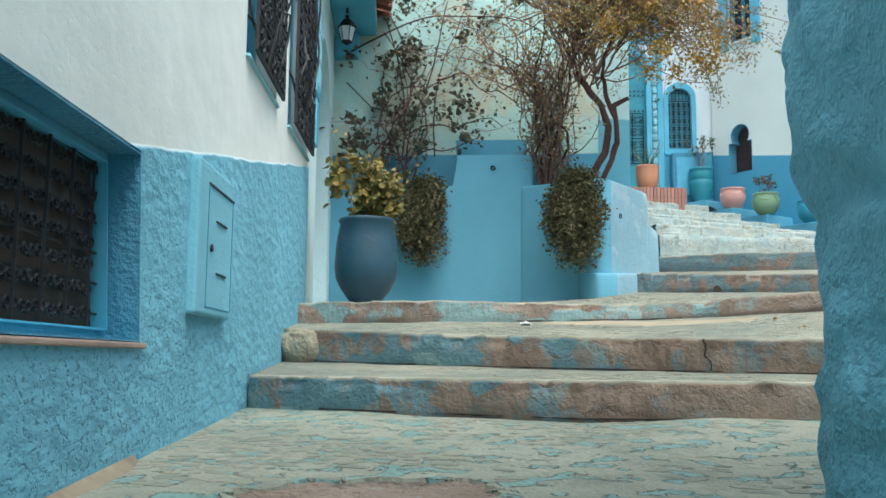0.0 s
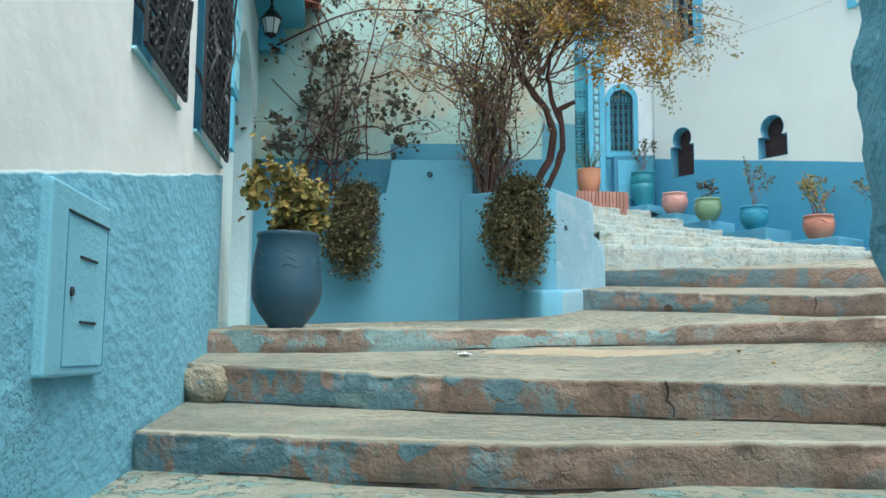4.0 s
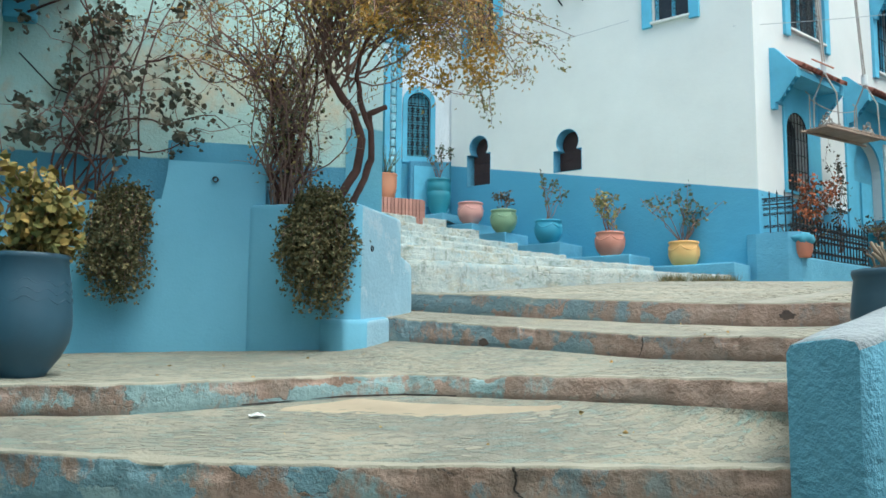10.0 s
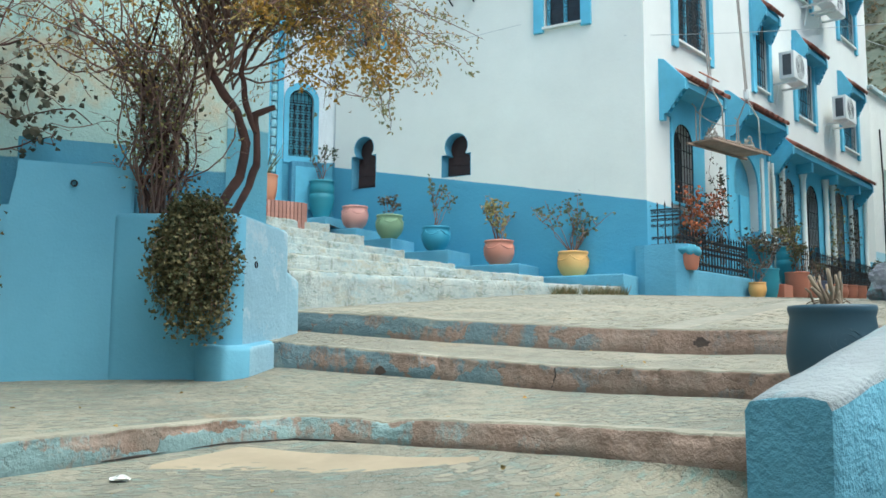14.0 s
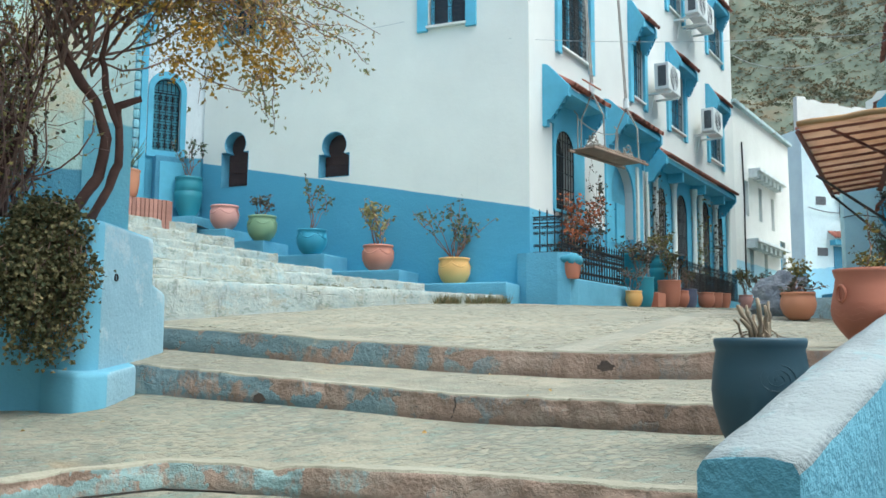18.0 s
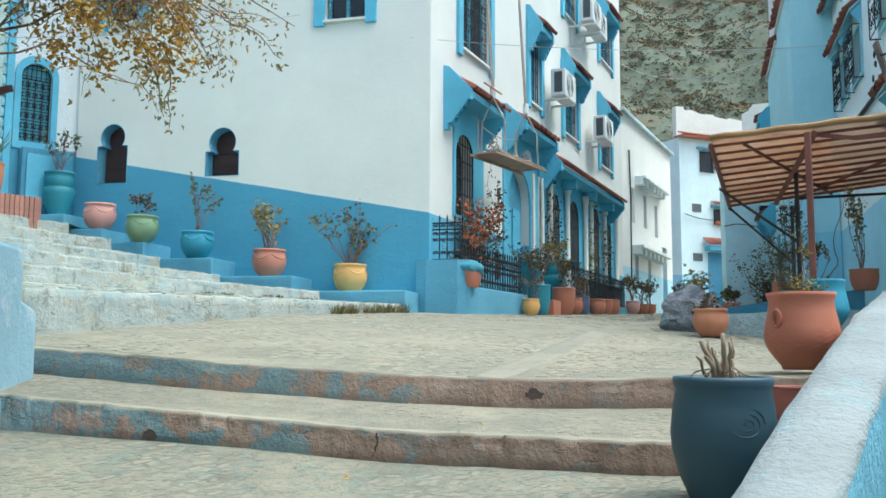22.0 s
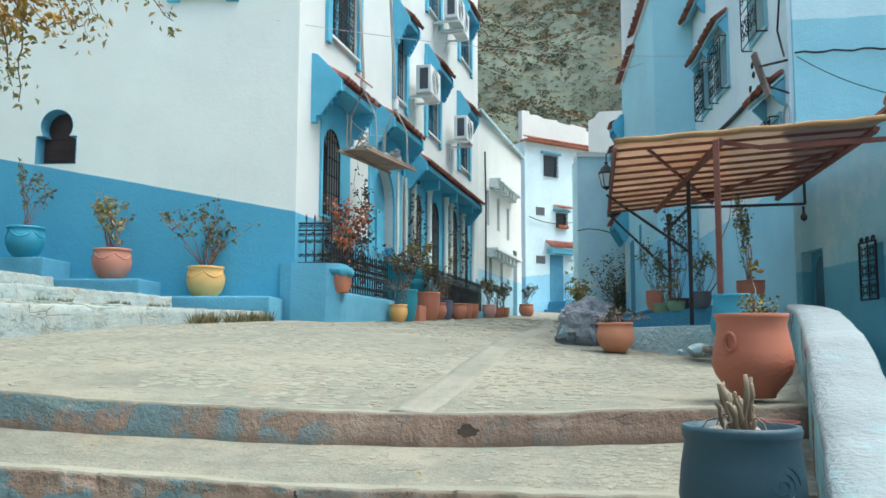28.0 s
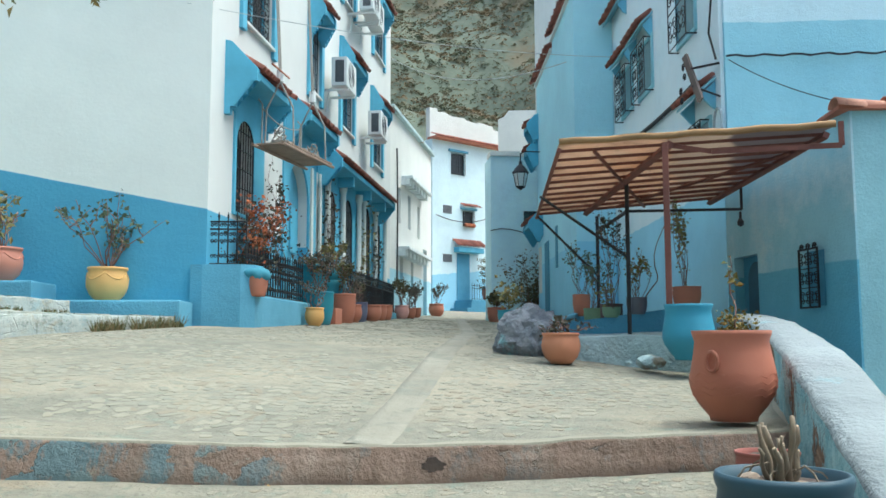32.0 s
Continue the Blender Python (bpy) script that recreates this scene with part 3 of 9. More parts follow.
# ---- ground, steps, plaza ----
def step_run(name, low, top, back, label, mats, rows=10, n=360, rag=0.007, heights=None, crevice=0.024):
    """A step: a riser from low to top and a tread from top to back. The lines are lists of (x, y, z)."""
    bm = B()
    lo, hi, bk = along(low, n), along(top, n), along(back, n)
    grid = []
    for k in range(8):
        grid.append(lo + (hi - lo) * k / 8.0)
    out = hi - bk
    out[:, 2] = 0
    ln = np.linalg.norm(out, axis=1)[:, None] + 1e-6
    grid.append(hi + np.array((0, 0, -0.009)) + 0.0 * out)
    grid.append(hi - 0.008 * out / ln)
    wide = np.array([0.10 + 0.06 * noise.noise(Vector((p[0] * 2.3, p[1] * 2.3, 9.0))) for p in hi])[:, None]
    lip = hi - np.minimum(wide, 0.4 * ln) * out / ln
    grid.append(lip)
    for k in range(1, rows + 1):
        u = k / rows
        line = lip + (bk - lip) * u
        if heights:
            line[:, 2] = [heights(x, y, z) for x, y, z in line]
        grid.append(line)
    vs = []
    for r, line in enumerate(grid):
        row = []
        for i, p in enumerate(line):
            v = Vector(p)
            amp = rag * (1.1 if 5 <= r <= 9 else 1.0)
            jag = 0.011 * noise.noise(v * 13.0) if 7 <= r <= 9 else 0.0
            chip = max(0.0, noise.noise(Vector((p[0] * 2.7, p[1] * 2.7, 4.0))) - 0.3) * 0.05 if r in (8, 9) else 0.0
            v += amp * Vector((noise.noise(v * 3.1), noise.noise(v * 3.1 + Vector((5, 1, 8))), 0.8 * noise.noise(v * 4.3 + Vector((1, 7, 2)))))
            inward = Vector(-out[i] / ln[i])
            if r < 2:
                v += inward * crevice * max(0.0, 0.35 + noise.noise(Vector((p[0] * 2.1, p[1] * 2.1, 3.0)))) * (1.0 if r == 0 else 0.35)
                v.z -= 0.03 if r == 0 else 0.0
            if 6 <= r <= 9 and noise.cell(Vector((p[0] * 7 - p[1] * 4, 0.5, 0.5))) > 0.72:
                v += inward * 0.013 + Vector((0, 0, -0.006))
            if 0 < r < 8:
                v += Vector(out[i] / ln[i]) * (0.006 * noise.noise(v * 8.0) + 0.005 * noise.noise(v * 21.0))
            v.z -= chip + 0.5 * jag
            v.y += jag
            row.append(bm.verts.new(v))
        vs.append(row)
    for r in range(len(vs) - 1):
        for i in range(n - 1):
            f = bm.faces.new((vs[r][i], vs[r][i + 1], vs[r + 1][i + 1], vs[r + 1][i]))
            f.material_index = 0 if r < 8 else 2 if r < 10 and len(mats) > 2 else 1
            f.smooth = True
    for a, b in zip(vs[9], vs[9][1:]):
        bm.edges.get((a, b)).smooth = False
    return solid(name, bm, mats, label, "step", "", "structure")


A_LO = [(-0.92, 4.02, 0.05), (0.0, 3.68, 0.045), (0.6, 3.52, 0.04), (1.2, 3.6, 0.04), (2.9, 3.7, 0.03)]
A_TOP = [(-0.9, 3.98, 0.2), (0.0, 3.67, 0.2), (0.6, 3.52, 0.2), (1.2, 3.6, 0.2), (2.9, 3.7, 0.19)]
B_LO = [(-1.0, 5.08, 0.26), (0.32, 4.56, 0.235), (1.25, 4.38, 0.225), (2.9, 4.0, 0.21)]
B_TOP = [(-1.0, 5.06, 0.45), (0.32, 4.54, 0.405), (1.25, 4.36, 0.395), (2.9, 3.98, 0.39)]
C_LO = [(-1.12, 5.66, 0.49), (-0.1, 5.46, 0.51), (0.5, 5.82, 0.53), (0.95, 6.06, 0.55), (1.27, 6.08, 0.555), (1.6, 5.72, 0.56), (2.1, 5.02, 0.57), (2.55, 4.2, 0.57)]
C_TOP = [(-1.12, 5.66, 0.64), (-0.1, 5.46, 0.65), (0.5, 5.82, 0.66), (0.95, 6.06, 0.67), (1.29, 6.12, 0.67), (1.62, 5.75, 0.675), (2.13, 5.04, 0.69), (2.57, 4.2, 0.7)]
D_LO = [(1.45, 7.75, 0.875), (2.2, 6.95, 0.82), (2.83, 6.2, 0.76), (3.5, 5.25, 0.75), (3.95, 4.7, 0.75)]
D_TOP = [(1.46, 7.8, 1.05), (2.2, 6.98, 0.97), (2.83, 6.22, 0.905), (3.5, 5.26, 0.89), (3.95, 4.7, 0.89)]
E_LO = [(1.8, 8.5, 1.13), (2.6, 7.42, 1.04), (3.25, 6.72, 0.99), (3.82, 6.2, 0.965), (4.4, 5.55, 0.98), (4.95, 4.98, 1.0)]
E_TOP = [(1.82, 8.54, 1.29), (2.6, 7.45, 1.2), (3.25, 6.75, 1.145), (3.82, 6.22, 1.12), (4.4, 5.57, 1.14), (4.95, 5.0, 1.16)]
SLOPE = [(-4.0, 1.0), (-0.7, 1.13), (0.0, 1.13), (0.35, 1.2), (3.1, 1.44), (5.6, 1.55), (8.1, 1.63), (27.0, 2.35), (60.0, 4.0)]


def street_z(x, y, z=0.0):
    s, side = (x - 4) * 0.89 + (y - 6) * 0.45, -(x - 4) * 0.45 + (y - 6) * 0.89
    base = float(np.interp(s, [a for a, _ in SLOPE], [b for _, b in SLOPE])) + 0.05 * max(-2.0, min(3.5, side))
    return base


def plaza_z(x, y, z=0.0):
    """The street's height, easing into the top step's edge."""
    d = min(math.hypot(x - px, y - py) for px, py, pz in EDGE)
    near = min(EDGE, key=lambda p: math.hypot(x - p[0], y - p[1]))
    k = math.exp(-d / 0.9)
    return near[2] * k + street_z(x, y) * (1 - k)


EDGE = [tuple(p) for p in along(E_TOP, 40)]

bm = B()
g = bmesh.ops.create_grid(bm, x_segments=60, y_segments=60, size=1.0)
for v in bm.verts:
    v.co = Vector((v.co.x * abs(v.co.x) * 1500, v.co.y * abs(v.co.y) * 1500, -0.4))
solid("ground", bm, M_EARTH, "dry earth of the hillside below the town", "ground", "", "structure")

GROUND_LO = [(-1.6, -4.0, -0.28), (2.9, -4.0, -0.28)]
bm = B()
rows_ = 34
lo, hi = along(GROUND_LO, 70), along(A_LO, 70)
vs = [[bm.verts.new(Vector(lo[i] + (hi[i] - lo[i]) * (k / rows_)) + Vector((0, 0, 0.018 * noise.noise(Vector((lo[i][0] * 2, k * 0.4, 3.0)))))) for i in range(70)] for k in range(rows_ + 1)]
for k in range(rows_):
    for i in range(69):
        bm.faces.new((vs[k][i], vs[k][i + 1], vs[k + 1][i + 1], vs[k + 1][i])).smooth = True
solid("pavement", bm, M_LANE, "limewashed stone paving of the lower lane", "pavement", "", "structure")

step_run("step_1", A_LO, A_TOP, B_LO, "lowest broad stone step, blue wash rubbed to earth", [M_RISER, M_TREAD, M_LIP])
step_run("step_2", B_LO, B_TOP, [(-1.12, 5.66, 0.5), *C_LO[1:]], "broad stone step with a cracked edge", [M_RISER, M_TREAD, M_LIP])
step_run("step_3", C_LO, C_TOP, [(-1.4, 8.6, 0.76), (-0.2, 8.2, 0.78), (0.6, 7.9, 0.79), (1.2, 7.6, 0.82), (1.45, 7.75, 0.875), (2.2, 6.95, 0.82), (2.83, 6.2, 0.76), (3.5, 5.25, 0.75), (3.95, 4.7, 0.75)], "wide stone landing before the planter", [M_RISER, M_TREAD, M_LIP], rows=14)
step_run("step_4", D_LO, D_TOP, [(a, b, c) for a, b, c in E_LO], "curved stone step with rubbed blue riser", [M_RISER, M_PLAZA, M_LIP])
FAR_EDGE = [(2.2, 10.15, 1.47), (4.6, 10.9, 1.6), (7.2, 12.2, 1.75), (8.5, 12.6, 1.78), (12.0, 14.4, 1.9), (17.5, 17.2, 2.2), (26.0, 21.5, 2.6), (36.0, 28.0, 3.2)]
NEAR_EDGE = E_TOP + [(6.6, 5.45, 1.35), (9.6, 6.9, 1.6), (14.0, 10.0, 1.9), (20.0, 14.5, 2.3), (40.0, 25.0, 3.1)]
step_run("plaza", E_LO + [(a, b, c - 0.16) for a, b, c in NEAR_EDGE[len(E_TOP):]], NEAR_EDGE, FAR_EDGE, "cobbled plaza and street climbing between houses", [M_RISER, M_PLAZA, M_LIP], rows=40, n=520, heights=plaza_z)

# whitewashed steps climbing beside the house
S_LINES = [
    [(2.2, 10.15, 1.47), (4.6, 10.75, 1.58), (6.96, 11.47, 1.69)],
    [(2.35, 11.1, 1.84), (4.3, 11.7, 1.84), (6.1, 12.1, 1.83)],
    [(2.4, 12.0, 2.08), (3.9, 12.5, 2.05), (5.2, 12.95, 2.03)],
    [(2.4, 12.9, 2.3), (3.7, 13.4, 2.28), (4.75, 13.75, 2.27)],
    [(2.4, 13.7, 2.52), (3.5, 14.1, 2.52), (4.35, 14.4, 2.52)],
    [(2.4, 14.3, 2.74), (3.2, 14.6, 2.74), (3.95, 14.9, 2.74)],
    [(2.2, 16.1, 2.95), (3.3, 16.1, 2.95), (4.6, 16.1, 2.95)],
]
S_RISE = [(0.26, 0.12), (0.17, 0.13), (0.16, 0.13), (0.16, 0.14), (0.16, 0.15), (0.16, 0.15)]
for k in range(6):
    l, r = S_RISE[k]
    top = [(x, y + 0.02, z + l + (r - l) * i / 2) for i, (x, y, z) in enumerate(S_LINES[k])]
    low = [(x, y, z - (0.4 if k == 0 else 0.1)) for x, y, z in S_LINES[k]]
    step_run("white_step_%d" % (k + 1), low, top, S_LINES[k + 1], "worn whitewashed stone step beside the white house", [M_WSTEP, M_WSTEP], rows=6, n=140, rag=0.009)


# ---- wall axes ----
F_LEFT = frame_at(-0.62, 0.0, -0.0746, 1.0)
F_PORCH = frame_at(-1.06, 5.9, -0.11, 1.0)
F_BACK = frame_at(-1.34, 8.42, 1.0, -0.02)
F_HOUSE = frame_at(7.5, 11.72, 0.59, -0.807)
F_STREET = frame_at(7.5, 11.72, 0.898, 0.44)
F_GATE = frame_at(2.0, 16.1, 1.0, 0.0)
F_NEXT = frame_at(17.56, 16.65, 0.913, 0.408)
F_FAR = frame_at(31.08, 24.7, 0.961, -0.29)
F_FARBLUE = frame_at(18.4, 14.95, 0.62, -0.785)
F_R2S = frame_at(20.0, 13.4, -0.83, -0.56)
F_R2F = frame_at(10.07, 6.65, 0.56, -0.83)
F_R1 = frame_at(9.7, 6.6, -0.77, -0.64)

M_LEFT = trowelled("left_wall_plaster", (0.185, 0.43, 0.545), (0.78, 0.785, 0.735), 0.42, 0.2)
M_BACK = two_tone("vine_wall_plaster", (0.10, 0.30, 0.42), (0.47, 0.66, 0.61), 2.27, 0.0, 0.12, 0.3, 0.012, (0.56, 0.53, 0.40))
M_HOUSE = two_tone("house_plaster", (0.1, 0.337, 0.488), (0.76, 0.77, 0.71), 3.03, -0.185, 0.05, 0.09, 0.006, grain=26.0, low_relief=13.0)
M_STREET = two_tone("street_front_plaster", (0.12, 0.388, 0.552), (0.65, 0.665, 0.635), 3.02, 0.0, 0.05, 0.1, 0.006)
M_NEXT = two_tone("next_house_plaster", (0.40, 0.64, 0.73), (0.74, 0.75, 0.71), 3.3, 0.0, 0.06, 0.5, 0.02)
M_FAR = two_tone("far_house_plaster", (0.34, 0.64, 0.80), (0.66, 0.81, 0.85), 4.3, 0.1, 0.08, 0.5, 0.05)
M_R2 = two_tone("right_house_plaster", (0.38, 0.69, 0.83), (0.76, 0.89, 0.92), 3.2, 0.0, 0.08, 0.2, 0.03)
M_R2F = two_tone("right_house_front", (0.30, 0.58, 0.68), (0.55, 0.74, 0.80), 4.95, 0.02, 0.08, 0.2, 0.02)
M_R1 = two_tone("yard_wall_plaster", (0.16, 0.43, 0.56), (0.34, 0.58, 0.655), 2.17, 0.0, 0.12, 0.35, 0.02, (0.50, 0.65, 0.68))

# left house with its rough plaster wall
bm = B()
facade(bm, [(-5.0, -1.0), (6.02, -1.0), (6.02, 6.6), (-5.0, 6.6)],
       [[(0.9, 0.32), (2.39, 0.32), (2.32, 0.87), (0.9, 0.85)], rect(3.72, 4.56, 1.66, 2.75), rect(4.98, 5.89, 1.66, 2.95)], 0.35)
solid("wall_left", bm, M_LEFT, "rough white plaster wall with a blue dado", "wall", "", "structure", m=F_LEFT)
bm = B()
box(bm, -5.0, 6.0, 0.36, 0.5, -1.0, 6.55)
solid("wall_left_core", bm, M_DARK, "near-black slab painted as the unlit room behind the windows", "wall", "", "structure", m=F_LEFT)
bm = B()
facade(bm, [(0.1, 0.3), (2.56, 0.3), (2.56, 5.0), (0.1, 5.0)], [arch(0.72, 2.1, 0.66, 3.02)], 0.45)
solid("wall_porch", bm, two_tone("porch_plaster", (0.50, 0.66, 0.68), (0.66, 0.79, 0.78), 0.7, 0.0, 0.08, 0.3), "pale wall with an arched doorway", "wall", "", "structure", m=F_PORCH)
bm = B()
box(bm, 0.3, 2.5, 0.46, 0.6, 0.3, 3.4)
solid("wall_porch_back", bm, M_PALE, "pale blue wall inside the arch", "wall", "", "structure", m=F_PORCH)

# wall behind the planter
bm = B()
facade(bm, [(-0.3, 0.4), (2.92, 0.4), (2.92, 7.5), (-0.3, 7.5)], [], 0.3)
solid("wall_back", bm, M_BACK, "faded green plaster wall with a blue dado", "wall", "", "structure", m=F_BACK)
bm = B()
box(bm, 0.0, 0.3, 0.0, 6.0, 0.4, 7.5)
solid("wall_back_side", bm, two_tone("side_plaster", (0.16, 0.408, 0.515), (0.45, 0.62, 0.62), 2.6, 0.0, 0.1, 0.2), "blue side wall along the white steps", "wall", "", "structure", m=Matrix.Translation((1.28, 8.36, 0)) @ pose(0, 0, 0, 0, 0, -4))

# corner of a wall close by the lower lane
bm = B()
bmesh.ops.create_grid(bm, x_segments=90, y_segments=210, size=0.5)
for v in list(bm.verts):
    u, h = v.co.x + 0.5, (v.co.y + 0.5) * 4.2 - 0.4
    path = along([(0.8, -0.9), (0.785, 0.4), (0.757, 1.1), (0.755, 1.4), (0.785, 1.54), (0.95, 1.62), (3.2, 1.64)], 91)
    p = path[min(90, int(round(u * 90)))]
    v.co = Vector((p[0] + 0.035 * max(0.0, min(1.0, (0.66 - h) / 0.12)), p[1], h))
    v.co += Vector((noise.noise(v.co * 3.0) * 0.025 + noise.noise(v.co * 11) * 0.024 + noise.noise(v.co * 23) * 0.012, noise.noise(v.co * 3.0 + Vector((3, 3, 3))) * 0.03, 0))
solid("wall_near", bm, stucco("near_wall_blue", (0.15, 0.39, 0.52), 0.2, 22, 0.9, worn=(0.36, 0.22, 0.16), worn_at=0.72), "lumpy blue plaster corner of a wall", "wall", "", "structure", smooth=True)
bm = B()
prism(bm, [(0.86, -0.9), (0.86, 1.46), (1.0, 1.56), (3.2, 1.56), (3.2, -0.9)], -0.4, 3.78)
solid("wall_near_core", bm, M_BLUE, "blue plastered body of the corner wall", "wall", "", "structure")

# plain unseen wall, added beyond the parapet to shade its outer face
bm = B()
box(bm, 0.0, 4.6, -0.12, 0.12, -0.45, 3.0, 0.02)
solid("wall_close", bm, M_BLUE, "unseen plain blue wall added to shade the parapet", "wall", "", "structure", m=frame_at(3.1, 1.75, 0.93, 0.36))

# parapet
def ribbon(name, left, right, base, mats, label, n=60):
    bm = B()
    lf, rt = along(left, n), along(right, n)
    rows = []
    for i in range(n):
        a, b = Vector(lf[i]), Vector(rt[i])
        mid = (a + b) / 2
        ring = [Vector((a.x, a.y, base))]
        for k in range(1, 5):
            ring.append(Vector((a.x, a.y, base + (a.z - 0.03 - base) * k / 4)))
        ring += [a.lerp(b, 0.06), a.lerp(b, 0.3) + Vector((0, 0, 0.012)), a.lerp(b, 0.7) + Vector((0, 0, 0.012)), a.lerp(b, 0.94)]
        for k in range(4, -1, -1):
            ring.append(Vector((b.x, b.y, base + (b.z - 0.03 - base) * k / 4)))
        rows.append([bm.verts.new(p + 0.009 * Vector((noise.noise(p * 5), noise.noise(p * 5 + Vector((4, 4, 4))), noise.noise(p * 6 + Vector((1, 5, 3)))))) for p in ring])
    for a, b in zip(rows, rows[1:]):
        for k in range(len(a) - 1):
            f = bm.faces.new((a[k], a[k + 1], b[k + 1], b[k]))
            f.smooth = True
            f.material_index = 1 if 4 <= k <= 8 else 2 if k < 4 and len(mats) > 2 else 0
    bm.faces.new(rows[0])
    bm.faces.new(rows[-1][::-1])
    return solid(name, bm, mats, label, "parapet", "", "structure")


ribbon("parapet", [(2.26, 4.13, 0.835), (3.22, 4.45, 1.085), (4.17, 4.77, 1.29), (5.1, 5.09, 1.475), (5.7, 5.29, 1.56), (6.6, 5.62, 1.67), (7.3, 5.92, 1.74)], [(2.35, 3.86, 0.84), (3.31, 4.18, 1.08), (4.26, 4.5, 1.285), (5.2, 4.81, 1.475), (5.8, 5.02, 1.555), (6.75, 5.36, 1.66), (7.6, 5.66, 1.72)], -0.45, [M_PARA, M_CAP, M_PARA_IN], "low blue parapet with a worn white top")

# planter with a raised middle panel
planter = thing("planter", None, "blue plastered planter bed built against the wall", "planter")
M_PLANT = stucco("planter_blue", (0.165, 0.41, 0.54), 0.06, 50, 0.08)


# Rubbed, scuffed blue, made paler to put side light into the colour.
M_PLANT_PALE = stucco("planter_lit_rubbed_blue", (0.285, 0.45, 0.525), 0.08, 40, 0.3, worn=(0.42, 0.54, 0.58), worn_at=0.52)


def rounded(pts, radii, n=7):
    """A plan outline whose corners are rounded by the given radii."""
    out = []
    for k, (p, r) in enumerate(zip(pts, radii)):
        a, b, p = Vector(pts[k - 1]), Vector(pts[(k + 1) % len(pts)]), Vector(p)
        if not r:
            out.append(tuple(p))
            continue
        u, v = (a - p).normalized() * r, (b - p).normalized() * r
        for i in range(n + 1):
            t = i / n
            out.append(tuple((p + u) * (1 - t) ** 2 + p * 2 * t * (1 - t) + (p + v) * t * t))
    return out


def plaster_block(outline_, low, high, lift=0.0, lit_side=True):
    """An upright plaster body with a softened top edge; high(x, y) is its top."""
    bm = B()
    c = Vector((sum(p[0] for p in outline_) / len(outline_), sum(p[1] for p in outline_) / len(outline_)))
    rings = []
    for shrink, drop in ((0.0, None), (0.0, 0.7), (0.0, 0.35), (0.0, 0.03), (0.008, 0.01), (0.025, 0.0)):
        ring = []
        for x, y in outline_:
            p = Vector((x, y))
            q = p + (c - p).normalized() * shrink
            top = high(x, y)
            z = low if drop is None else top - drop if drop < 0.1 else low + (top - low) * (1 - drop)
            d = 0.006 * noise.noise((x * 3, y * 3, z * 3)) + 0.003 * noise.noise((x * 9, y * 9, z * 9))
            ring.append(bm.verts.new((q.x + d, q.y - d, z + (lift * noise.noise((x * 2.5, y * 2.5, 6.0)) if drop is not None and drop < 0.1 else 0.0))))
        rings.append(ring)
    n = len(outline_)
    for a, b in zip(rings, rings[1:]):
        for k in range(n):
            f = bm.faces.new((a[k], a[(k + 1) % n], b[(k + 1) % n], b[k]))
            f.smooth = True
            f.normal_update()
            # Faces toward +x take the paler blue, as if lit from there.
            f.material_index = 1 if lit_side and abs(f.normal.x) > 0.62 and (f.calc_center_median().x > c.x) else 0
    bm.faces.new(rings[-1])
    return bm


bm = B()
plate(bm, [(-1.5, 0.5), (0.745, 0.5), (0.757, 2.165), (0.036, 2.195), (0.006, 1.885), (-1.5, 1.86)], 0.0, 0.3)
bmesh.ops.bevel(bm, geom=[e for e in bm.edges if abs(e.verts[0].co.y) < 0.01 and abs(e.verts[1].co.y) < 0.01], offset=0.012, segments=2, affect="EDGES")
part("front", bm, M_PLANT, planter, "blue plaster front with a raised middle panel", m=frame_at(-0.12, 8.083, 0.74, -0.153))
bed = rounded([(0.5, 8.2), (0.51, 7.935), (1.2, 7.345), (1.70, 8.08), (1.5, 8.35), (0.6, 8.39)], [0, 0.04, 0.16, 0.05, 0, 0])
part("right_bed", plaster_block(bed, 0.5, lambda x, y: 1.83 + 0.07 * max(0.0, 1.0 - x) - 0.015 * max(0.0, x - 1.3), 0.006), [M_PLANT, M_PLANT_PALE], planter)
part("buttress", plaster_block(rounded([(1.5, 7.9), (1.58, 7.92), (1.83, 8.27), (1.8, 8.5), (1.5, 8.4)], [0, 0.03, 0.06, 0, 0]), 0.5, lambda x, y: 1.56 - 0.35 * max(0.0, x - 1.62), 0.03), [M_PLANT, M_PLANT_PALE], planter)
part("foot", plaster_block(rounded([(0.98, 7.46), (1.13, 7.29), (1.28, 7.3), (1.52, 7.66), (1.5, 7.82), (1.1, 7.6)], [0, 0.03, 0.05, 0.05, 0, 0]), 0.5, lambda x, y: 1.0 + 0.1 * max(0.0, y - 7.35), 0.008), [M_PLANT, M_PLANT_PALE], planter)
bm = B()
box(bm, 1.235, 1.93, -0.004, 0.002, 2.1, 2.415)
solid("painted_step", bm, stucco("dado_blue", (0.115, 0.335, 0.465), 0.1, 40, 0.12), "raised blue painted field on the vine wall", "paint field", "", "structure", m=F_BACK)

# the white corner house
house = thing("white_house", F_HOUSE, "tall white house with a blue dado and blue window trims", "house", "", "")
ARCH1, ARCH2 = keyhole(-5.0, -4.5, 3.6, 4.48), keyhole(-3.26, -2.74, 3.64, 4.33)
bm = B()
facade(bm, [(-5.35, -0.45), (0.0, -0.45), (0.0, 10.3), (-5.35, 10.3)], [ARCH1, ARCH2, rect(-1.5, -0.92, 5.72, 7.0), rect(-4.92, -4.42, 6.0, 7.2)], 0.3)
part("side_wall", bm, M_HOUSE, house, "white plaster over sloping blue dado")
bm = B()
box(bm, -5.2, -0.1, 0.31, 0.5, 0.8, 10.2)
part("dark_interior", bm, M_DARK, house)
GATE_HOUSE = F_HOUSE.inverted() @ F_GATE
bm = B()
